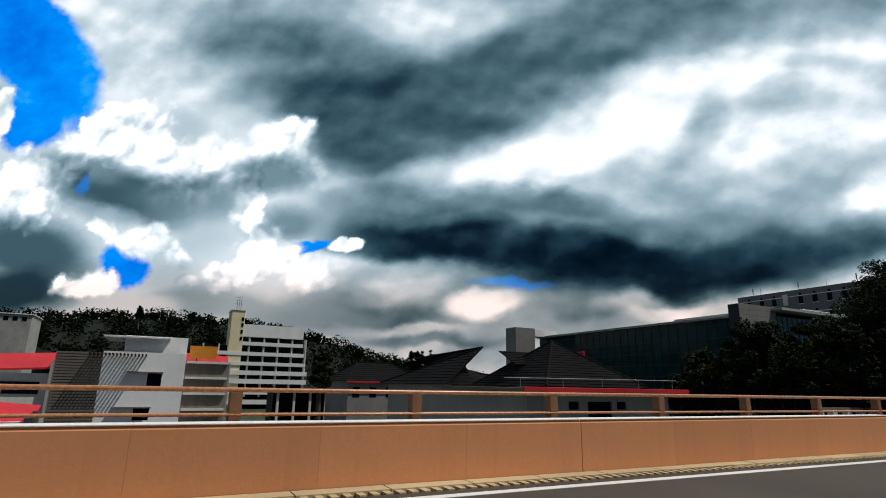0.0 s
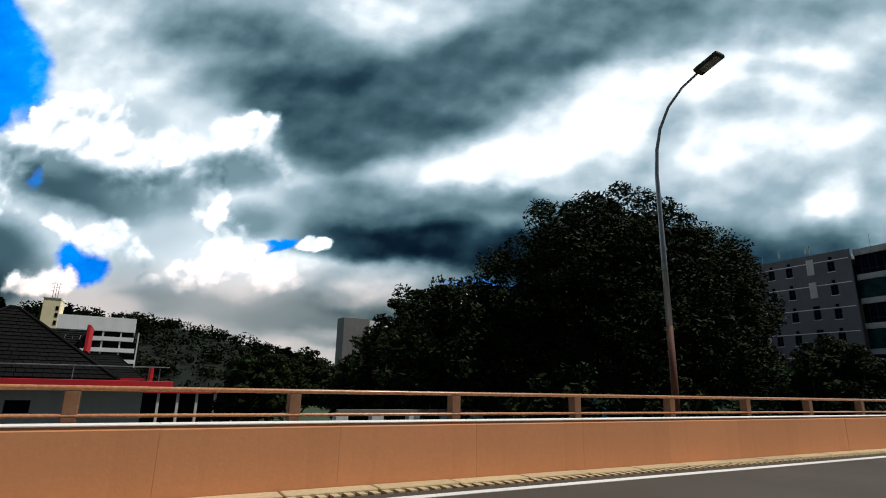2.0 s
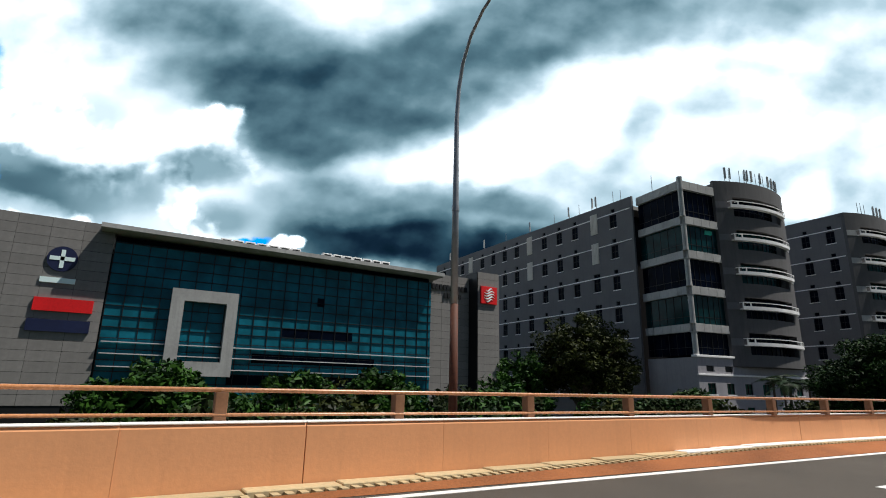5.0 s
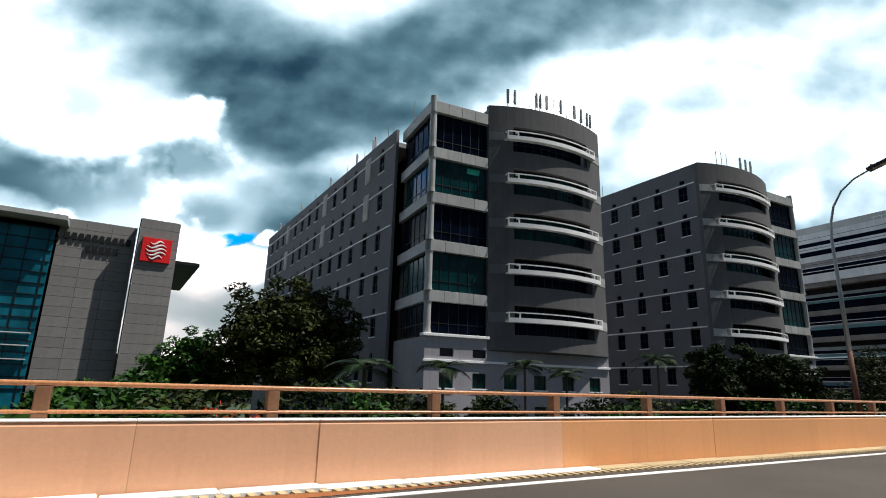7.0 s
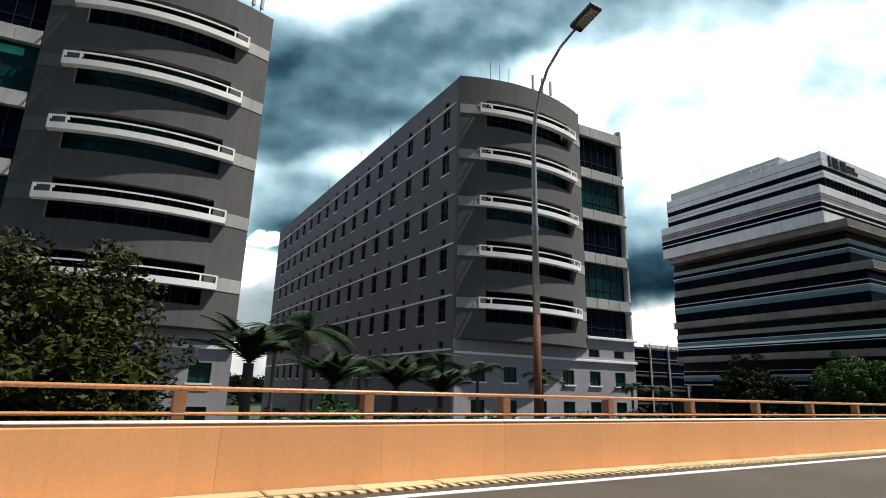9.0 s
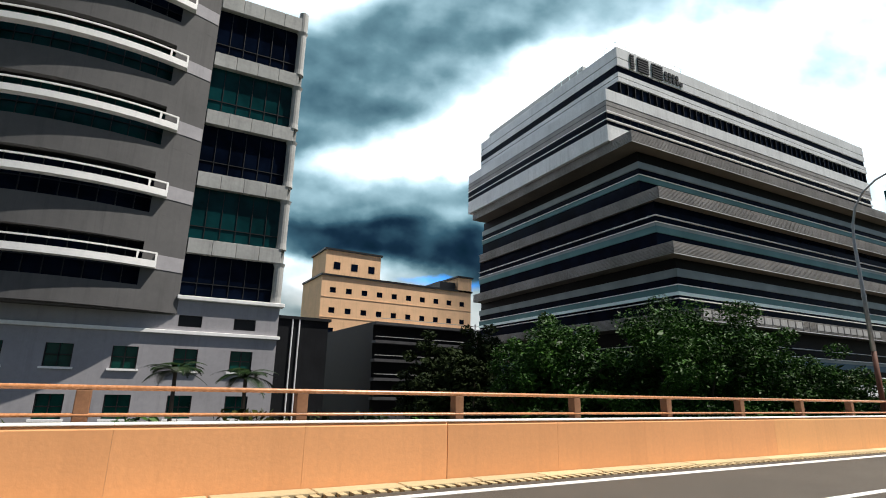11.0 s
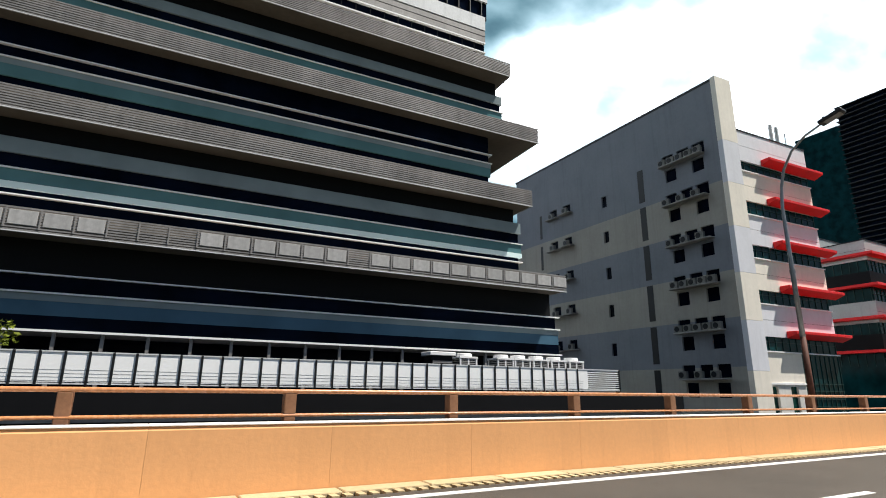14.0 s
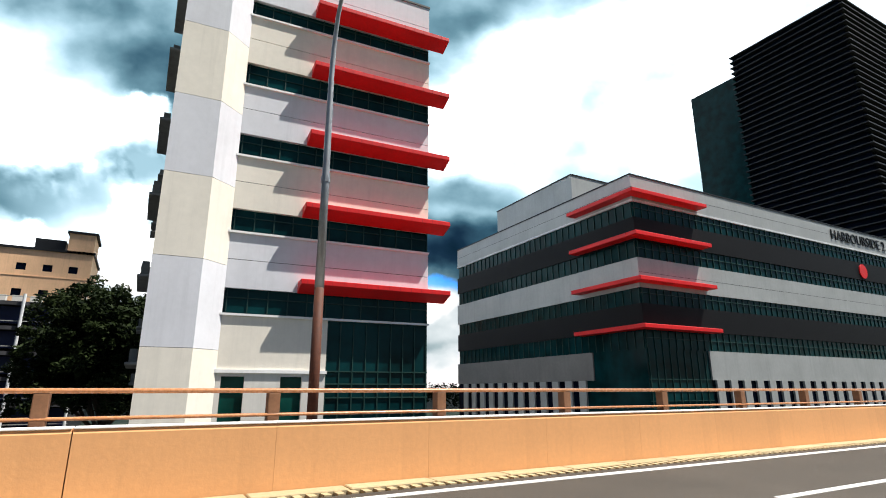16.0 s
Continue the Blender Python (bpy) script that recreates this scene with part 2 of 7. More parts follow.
# charcoal cladding; also the near-black painted in for shade in gaps and recesses
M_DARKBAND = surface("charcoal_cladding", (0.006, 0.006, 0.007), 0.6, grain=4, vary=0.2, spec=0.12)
M_SILVER = surface("silver_cladding", (0.40, 0.41, 0.40), 0.5, metal=0.2, grain=4, vary=0.15, streak=0.2)
M_PEACH = surface("peach_render", (0.80, 0.50, 0.29), 0.85, grain=3, vary=0.12, streak=0.2)
M_CREAM = surface("cream_render", (0.84, 0.73, 0.46), 0.85, grain=3, vary=0.1, streak=0.15)
M_PANE = glass_dark("bright_green_pane", (0.03, 0.42, 0.32), 0.2, 0.2)
M_NAVY = surface("navy_panel", (0.012, 0.018, 0.06), 0.5, grain=3, vary=0.3)
M_ORANGE = surface("orange_panel", (0.60, 0.22, 0.02), 0.6, vary=0.2)
M_BARK = surface("bark", (0.085, 0.065, 0.05), 0.95, grain=12, vary=0.4, bump=0.5)
M_GRASS = surface("grassy_ground", (0.035, 0.055, 0.02), 0.95, grain=0.8, vary=0.5, bump=0.4)
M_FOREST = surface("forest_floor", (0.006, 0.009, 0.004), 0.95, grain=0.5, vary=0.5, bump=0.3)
M_PAVE = surface("dark_yard", (0.07, 0.07, 0.068), 0.9, grain=2, vary=0.3)
M_LEAF_D = leaf_material("rain_tree_leaf", (0.006, 0.011, 0.003), (0.030, 0.044, 0.014), 0.6, 0.05)
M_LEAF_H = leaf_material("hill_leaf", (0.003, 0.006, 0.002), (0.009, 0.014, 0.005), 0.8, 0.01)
M_LEAF_G = leaf_material("green_leaf", (0.004, 0.014, 0.003), (0.045, 0.12, 0.014))
M_LEAF_N = leaf_material("deep_green_leaf", (0.003, 0.009, 0.002), (0.026, 0.062, 0.010), 0.55, 0.08)
M_LEAF_Y = leaf_material("yellowish_leaf", (0.007, 0.012, 0.003), (0.055, 0.065, 0.012))
M_LEAF_B = leaf_material("bright_shrub_leaf", (0.05, 0.075, 0.008), (0.22, 0.25, 0.03))
M_LEAF_P = leaf_material("palm_leaf", (0.004, 0.012, 0.003), (0.022, 0.045, 0.010), 0.5)
M_FLOWER = leaf_material("orange_flower", (0.45, 0.04, 0.01), (0.7, 0.10, 0.02))
VEIL = [
    (0.384, 0.211, 0.428, 0.289, -1, 0.92, 0.8, 0.9),
    (-0.767, 0.411, 0.296, 0.19, -22, 0.93, 0.7, 0.9),
    (0.345, 0.102, 0.335, 0.088, 5, 0.66, 0.9, 0.8),
    (0.577, 0.08, 0.176, 0.064, 0, 0.62, 0.9, 0.7),
    (0.038, 0.434, 0.765, 0.107, -2, 0.62, 0.9, 0.7),
    (-0.359, 0.141, 0.228, 0.059, -1, 0.72, 0.7, 0.9),
    (-0.182, 0.156, 0.177, 0.03, 5, 0.85, 0.7, 0.9),
    (-0.308, 0.106, 0.271, 0.035, 0, 0.62, 0.8, 0.8),
]
STORM = [
    (-0.589, 0.43, 0.156, 0.113, -27, 0.55, 0.6, 0.8),
    (-0.451, 0.389, 0.2, 0.098, -32, 0.45, 0.55, 0.9),
    (-0.277, 0.32, 0.228, 0.12, -13, 0.33, 0.45, 0.95),
    (-0.314, 0.239, 0.12, 0.089, -9, 0.29, 0.38, 0.97),
    (-0.321, 0.181, 0.068, 0.028, -1, 0.34, 0.5, 0.9),
    (-0.058, 0.349, 0.264, 0.095, 21, 0.36, 0.42, 0.97),
    (0.176, 0.447, 0.268, 0.071, 12, 0.42, 0.55, 0.95),
    (0.487, 0.466, 0.205, 0.044, 3, 0.58, 0.8, 0.7),
    (-0.164, 0.248, 0.122, 0.045, 17, 0.36, 0.5, 0.9),
    (-0.253, 0.479, 0.143, 0.068, 3, 0.88, 0.8, 0.95),
    (-0.475, 0.517, 0.131, 0.033, -2, 0.68, 0.8, 0.6),
]
BRIGHT = [
    (0.252, 0.274, 0.125, 0.091, 19, 1.0, 0.4, 0.95),
    (0.456, 0.382, 0.153, 0.091, -1, 0.98, 0.5, 0.9),
    (0.151, 0.242, 0.127, 0.048, 24, 0.96, 0.5, 0.85),
    (0.011, 0.179, 0.124, 0.043, 5, 1.0, 0.35, 1),
    (-0.02, 0.135, 0.119, 0.036, 9, 0.95, 0.5, 0.85),
    (0.417, 0.189, 0.111, 0.066, -1, 0.92, 0.6, 0.7),
    (0.578, 0.274, 0.109, 0.066, -1, 0.93, 0.6, 0.7),
    (0.633, 0.111, 0.058, 0.048, 0, 0.97, 0.45, 0.85),
    (0.328, 0.251, 0.031, 0.068, -11, 0.7, 0.7, 0.75),
    (0.466, 0.293, 0.061, 0.028, -1, 0.7, 0.7, 0.7),
    (0.549, 0.363, 0.06, 0.025, -1, 0.76, 0.8, 0.6),
]
BASE = [
    (-0.138, 0.088, 0.208, 0.039, -2, 0.42, 0.5, 0.8),
    (-0.41, 0.067, 0.109, 0.046, 0, 0.34, 0.5, 0.95),
    (0.086, 0.101, 0.095, 0.025, -8, 0.42, 0.6, 0.8),
    (-0.239, 0.021, 0.255, 0.039, -4, 0.19, 0.42, 0.97),
    (0.057, 0.002, 0.338, 0.051, -3, 0.12, 0.45, 0.97),
    (0.309, -0.036, 0.273, 0.047, 0, 0.1, 0.45, 0.97),
    (0.19, -0.068, 0.175, 0.026, -3, 0.06, 0.45, 0.95),
    (0.525, 0.005, 0.206, 0.045, 5, 0.26, 0.5, 0.9),
    (0.402, 0.048, 0.2, 0.035, 0, 0.48, 0.6, 0.65),
    (0.249, 0.053, 0.164, 0.028, 0, 0.42, 0.7, 0.65),
]
FOOT = [
    (-0.144, -0.116, 0.369, 0.068, 1, 0.62, 0.4, 0.97),
    (-0.237, -0.075, 0.122, 0.024, 0, 0.86, 0.5, 0.85),
    (-0.3, -0.101, 0.056, 0.029, 0, 0.6, 0.6, 0.8),
    (-0.253, -0.128, 0.144, 0.02, -2, 0.34, 0.5, 0.9),
    (-0.037, -0.105, 0.08, 0.028, 5, 0.95, 0.35, 0.95),
    (0.142, -0.103, 0.062, 0.024, 1, 0.46, 0.5, 0.85),
    (0.223, -0.094, 0.061, 0.019, 1, 0.76, 0.5, 0.85),
    (0.296, -0.115, 0.081, 0.013, 1, 0.92, 0.5, 0.8),
    (-0.14, -0.174, 0.152, 0.011, 1, 0.42, 0.6, 0.8),
    (-0.163, -0.156, 0.098, 0.01, 1, 0.78, 0.5, 0.8),
    (0.01, -0.156, 0.116, 0.015, 1, 0.72, 0.6, 0.7),
]
GAPS = [
    (-1.063, 0.43, 0.227, 0.089, -46, 1, 0.14, 1),
    (-1.041, 0.288, 0.077, 0.076, -1, 1, 0.2, 1),
    (-0.784, -0.03, 0.056, 0.04, -20, 1, 0.2, 1),
    (-0.895, 0.141, 0.015, 0.022, -1, 1, 0.5, 0.6),
    (-0.401, 0.012, 0.039, 0.015, 8, 1, 0.22, 1),
    (0.007, -0.066, 0.064, 0.009, -4, 1, 0.6, 0.5),
]
MASS = [
    (-0.759, 0.075, 0.401, 0.227, -10, 0.87, 0.35, 0.97),
    (-0.938, -0.03, 0.25, 0.13, 0, 0.82, 0.4, 0.9),
    (-0.548, 0.027, 0.129, 0.14, 0, 0.88, 0.5, 0.9),
]
HEAP = [
    (-1.117, 0.284, 0.06, 0.066, -1, 1.0, 0.14, 1),
    (-0.811, 0.241, 0.16, 0.089, -7, 1.02, 0.14, 1),
    (-0.914, 0.231, 0.094, 0.065, 9, 1.0, 0.14, 1),
    (-0.68, 0.168, 0.132, 0.097, -1, 0.96, 0.35, 0.9),
    (-0.49, 0.224, 0.084, 0.065, -16, 1.0, 0.25, 0.95),
    (-0.428, 0.171, 0.069, 0.033, -36, 0.95, 0.4, 0.85),
    (-1.024, 0.124, 0.134, 0.113, -21, 1.02, 0.14, 1),
    (-0.545, 0.114, 0.049, 0.112, 12, 1.0, 0.2, 1),
    (-0.939, 0.171, 0.088, 0.049, -21, 1.0, 0.16, 1),
    (-0.826, 0.04, 0.086, 0.031, -20, 0.98, 0.2, 0.95),
    (-0.599, 0.179, 0.059, 0.072, -1, 0.98, 0.2, 0.95),
]
SHADE = [
    (-0.81, 0.116, 0.135, 0.053, -11, 0.32, 0.5, 0.97),
    (-0.914, 0.173, 0.088, 0.032, -16, 0.55, 0.6, 0.9),
    (-0.669, 0.109, 0.114, 0.043, 0, 0.5, 0.55, 0.9),
    (-0.5, 0.154, 0.088, 0.033, -1, 0.52, 0.5, 0.92),
    (-0.696, 0.245, 0.048, 0.029, -31, 0.76, 0.6, 0.8),
    (-0.987, -0.001, 0.139, 0.067, -20, 0.34, 0.45, 0.97),
    (-1.025, -0.089, 0.114, 0.04, 0, 0.2, 0.5, 0.95),
    (-0.621, 0.039, 0.065, 0.053, 0, 0.76, 0.7, 0.7),
    (-0.466, 0.061, 0.058, 0.03, 0, 0.42, 0.6, 0.7),
]
NEAR = [
    (-0.749, 0.016, 0.133, 0.047, -18, 0.97, 0.3, 0.97),
    (-0.858, -0.071, 0.086, 0.049, 5, 1.0, 0.16, 1),
    (-0.495, -0.013, 0.093, 0.076, 0, 1.0, 0.16, 1),
    (-0.565, -0.052, 0.061, 0.046, 0, 1.0, 0.16, 1),
    (-0.393, -0.041, 0.085, 0.048, 0, 0.96, 0.35, 0.95),
    (-0.329, 0.009, 0.047, 0.021, 0, 1.0, 0.16, 1),
    (-0.529, 0.056, 0.035, 0.047, 0, 1.0, 0.2, 1),
    (-0.684, -0.013, 0.072, 0.03, -20, 0.98, 0.2, 0.95),
    (-0.44, 0.004, 0.046, 0.039, 0, 1.0, 0.18, 1),
    (-0.64, -0.064, 0.036, 0.025, 0, 0.97, 0.2, 0.95),
]
FAINT = [
    (-0.678, -0.053, 0.06, 0.044, 0, 0.74, 0.55, 0.85),
    (-0.617, -0.109, 0.083, 0.027, 0, 0.56, 0.6, 0.85),
    (-0.73, -0.116, 0.084, 0.018, 0, 0.84, 0.5, 0.8),
    (-0.47, -0.114, 0.127, 0.027, 0, 0.68, 0.6, 0.9),
    (-0.365, -0.129, 0.102, 0.029, 1, 0.58, 0.6, 0.9),
    (-0.779, 0.051, 0.097, 0.019, -15, 0.82, 0.6, 0.6),
]


def cloud_material():
    """Cloud laid in washes: each row is a centre, two reaches, a turn, a tone, how soft its rim is and how far it covers."""
    m, t, b = nodes_of("cloud")
    t.nodes.remove(b)
    yaw, pitch = radians(-31.0), radians(14.5)
    ahead = Vector((-math.sin(yaw) * math.cos(pitch), math.cos(yaw) * math.cos(pitch), math.sin(pitch)))
    right = Vector((math.cos(yaw), math.sin(yaw), 0))
    above = right.cross(ahead)
    co = t.nodes.new("ShaderNodeTexCoord").outputs["Object"]

    def dot(v):
        n = t.nodes.new("ShaderNodeVectorMath")
        n.operation = "DOT_PRODUCT"
        t.links.new(co, n.inputs[0])
        n.inputs[1].default_value = v
        return n.outputs["Value"]

    def pair(a, b):
        n = t.nodes.new("ShaderNodeCombineXYZ")
        t.links.new(a, n.inputs[0])
        t.links.new(b, n.inputs[1])
        return n.outputs[0]

    deep = math_node(t, "MAXIMUM", dot(ahead), 1.0)
    u = math_node(t, "DIVIDE", dot(right), deep)
    v = math_node(t, "DIVIDE", dot(above), deep)
    uv = pair(u, v)

    def noisy(scale, detail, rough, shift, off=(0.0, 0.0), tall=1.35):
        mp = t.nodes.new("ShaderNodeMapping")
        mp.inputs["Location"].default_value = (shift + off[0], shift * 0.7 + off[1] * tall, shift * 1.3)
        mp.inputs["Scale"].default_value = (1, tall, 1)
        t.links.new(uv, mp.inputs["Vector"])
        return noise_node(t, mp.outputs[0], scale, detail, rough)

    def swing(n, reach):
        return math_node(t, "MULTIPLY", math_node(t, "SUBTRACT", n, 0.5), reach)

    def bent(scale, detail, rough, shift, reach):
        return pair(math_node(t, "ADD", u, swing(noisy(scale, detail, rough, shift), reach)), math_node(t, "ADD", v, swing(noisy(scale, detail, rough, shift + 3.0), reach * 0.85)))

    crisp = bent(9.0, 8, 0.60, 1.0, 0.075)
    soft = bent(5.0, 6, 0.5, 11.0, 0.11)

    def knobs(off=(0.0, 0.0)):
        """Round cauliflower heads, smaller ones on the larger."""
        mp = t.nodes.new("ShaderNodeMapping")
        mp.inputs["Location"].default_value = (off[0], off[1], 0.37)
        t.links.new(crisp, mp.inputs["Vector"])
        n = t.nodes.new("ShaderNodeTexVoronoi")
        n.inputs["Scale"].default_value = 14.0
        n.inputs["Detail"].default_value = 2.0
        n.inputs["Roughness"].default_value = 0.5
        t.links.new(mp.outputs[0], n.inputs["Vector"])
        return n.outputs["Distance"]

    knob = knobs()
    lit = math_node(t, "SUBTRACT", knobs((-0.010, 0.020)), knob)

    def mask(row, where, swell=None):
        cu, cv, ru, rv, turn, tone, edge, cover = row
        mp = t.nodes.new("ShaderNodeMapping")
        mp.vector_type = "TEXTURE"
        mp.inputs["Location"].default_value = (cu, cv, 0)
        mp.inputs["Rotation"].default_value = (0, 0, radians(turn))
        mp.inputs["Scale"].default_value = (ru, rv, 1)
        t.links.new(where, mp.inputs["Vector"])
        ln = t.nodes.new("ShaderNodeVectorMath")
        ln.operation = "LENGTH"
        t.links.new(mp.outputs[0], ln.inputs[0])
        r = ln.outputs["Value"]
        if swell is not None:
            r = math_node(t, "ADD", r, swell)
        n = t.nodes.new("ShaderNodeMapRange")
        n.interpolation_type = "SMOOTHSTEP"
        n.inputs["From Min"].default_value = 1 + edge
        n.inputs["From Max"].default_value = 1 - edge
        n.inputs["To Max"].default_value = cover
        t.links.new(r, n.inputs["Value"])
        return n.outputs[0]

    def wash(tone, rows, where, swell=None):
        """Lays the rows over the tone, one group after the other; also gives what they cover together."""
        total = None
        nudge = t.nodes.new("ShaderNodeVectorMath")
        t.links.new(where, nudge.inputs[0])
        t.links.new(math_node(t, "MULTIPLY", tone, 1e-6), nudge.inputs[1])
        where = nudge.outputs[0]
        for row in rows:
            k = mask(row, where, swell)
            rest = math_node(t, "SUBTRACT", row[5], tone)
            tone = math_node(t, "ADD", tone, math_node(t, "MULTIPLY", rest, k))
            total = k if total is None else math_node(t, "MAXIMUM", total, k)
        return tone, total

    billow = noisy(6.5, 6, 0.44, 9.0)
    relief = math_node(t, "SUBTRACT", billow, noisy(6.5, 6, 0.44, 9.0, (-0.016, 0.030)))
    broad = noisy(2.4, 4, 0.5, 6.0, tall=1.8)
    head = math_node(t, "MULTIPLY", math_node(t, "SUBTRACT", knob, 0.35), 0.55)

    tone = wash(math_node(t, "ADD", 0.72, math_node(t, "MULTIPLY", broad, 0.16)), VEIL, soft)[0]
    for rows in (BRIGHT, STORM, BASE, FOOT):
        tone = wash(tone, rows, soft)[0]
    tone = math_node(t, "ADD", tone, swing(billow, 0.20))
    tone = math_node(t, "ADD", tone, math_node(t, "MULTIPLY", relief, 0.55))
    gap = wash(tone, GAPS, crisp)[1]
    tone, mass = wash(tone, MASS, soft)
    tone, far = wash(tone, HEAP, crisp, head)
    tone = wash(tone, SHADE, soft)[0]
    tone, near = wash(tone, NEAR, crisp, head)
    tone = wash(tone, FAINT, soft)[0]
    heaped = math_node(t, "MAXIMUM", far, near)
    rough = math_node(t, "ADD", math_node(t, "MULTIPLY", lit, 0.35), math_node(t, "MULTIPLY", relief, 0.35))
    tone = math_node(t, "ADD", tone, math_node(t, "MULTIPLY", rough, heaped), True)
    col = ramp(t, tone, [(0.0, (0.0, 0.003, 0.006)), (0.12, (0.003, 0.010, 0.020)), (0.25, (0.014, 0.038, 0.056)), (0.40, (0.052, 0.102, 0.126)),
                         (0.55, (0.138, 0.215, 0.250)), (0.70, (0.26, 0.35, 0.395)), (0.85, (0.49, 0.565, 0.60)), (1.0, (0.90, 0.91, 0.92))])
    # warm light low over the horizon
    low = t.nodes.new("ShaderNodeMapRange")
    low.inputs["From Min"].default_value = -0.01
    low.inputs["From Max"].default_value = -0.10
    t.links.new(v, low.inputs["Value"])
    warm = t.nodes.new("ShaderNodeMix")
    warm.data_type, warm.blend_type = "RGBA", "MULTIPLY"
    t.links.new(math_node(t, "MULTIPLY", low.outputs[0], 0.8), warm.inputs["Factor"])
    t.links.new(col, warm.inputs["A"])
    warm.inputs["B"].default_value = (1.0, 0.74, 0.63, 1)
    gap = math_node(t, "MULTIPLY", gap, math_node(t, "SUBTRACT", 1.0, heaped, True), True)
    blue = ramp(t, noisy(5.0, 6, 0.6, 2.0), [(0.30, (0.0, 0.10, 0.55)), (0.55, (0.0, 0.23, 0.78)), (0.78, (0.08, 0.45, 0.95))])
    fin = mixed(t, gap, warm.outputs["Result"], blue)
    em = t.nodes.new("ShaderNodeEmission")
    em.inputs["Strength"].default_value = 2.05
    t.links.new(fin, em.inputs["Color"])
    t.links.new(em.outputs[0], t.nodes["Material Output"].inputs["Surface"])
    m.cycles.emission_sampling = "NONE"
    return m


def cloud_bank():
    """An ellipsoid section: cloud base about 800 m up overhead, coming down to the horizon."""
    a, b, verts, faces = 4200.0, 800.0, [], []
    na, ne = 48, 24
    for i in range(na + 1):
        az = radians(-52 + 152 * i / na)
        for j in range(ne + 1):
            el = radians(-1.0 + 59 * j / ne)
            r = 1 / math.sqrt((math.cos(el) / a) ** 2 + (math.sin(el) / b) ** 2)
            verts.append((r * math.sin(az) * math.cos(el), r * math.cos(az) * math.cos(el), r * math.sin(el)))
    for i in range(na):
        for j in range(ne):
            k = i * (ne + 1) + j
            faces.append((k, k + 1, k + ne + 2, k + ne + 1))
    ob = raw("backdrop", verts, faces, cloud_material(), kind="structure")
    ob.location = (163, 0, 1.14)
    ob.data.polygons.foreach_set("use_smooth", [True] * len(faces))
    tagged(ob, "bank of heaped grey and white cloud with blue gaps", "sky")


cloud_bank()

# ---- ground, viaduct, parapet ----
def ground_sheet():
    bm = bmesh.new()
    bmesh.ops.create_circle(bm, cap_ends=True, segments=64, radius=4100, matrix=Matrix.Translation((163, 0, GROUND_Z)))
    tagged(part("ground", bm, M_GRASS, kind="structure"), "dark grassy ground far below the viaduct", "ground")
    for name, x0, x1, y0, y1 in (("pavement_1", 140, 262, 22, 130), ("pavement_2", 262, 470, 12, 130), ("pavement_3", -40, 60, 26, 130)):
        tagged(part(name, box(x0, x1, y0, y1, GROUND_Z - 0.3, GROUND_Z + 0.06), M_PAVE, kind="structure"), "dark paved yard among the buildings", "pavement")


X_A, X_B = -60.0, 470.0
PARA_Y = 6.9
NOTCHES = [(14.95, 15.65), (245.05, 245.95)]


def set_back(x):
    """How far the kerb and parapet bow outwards along a soil-choked bay, 0 to 1."""
    return max(0.0, min(1.0, (x - 101.0) / 14.0, (146.5 - x) / 16.5))


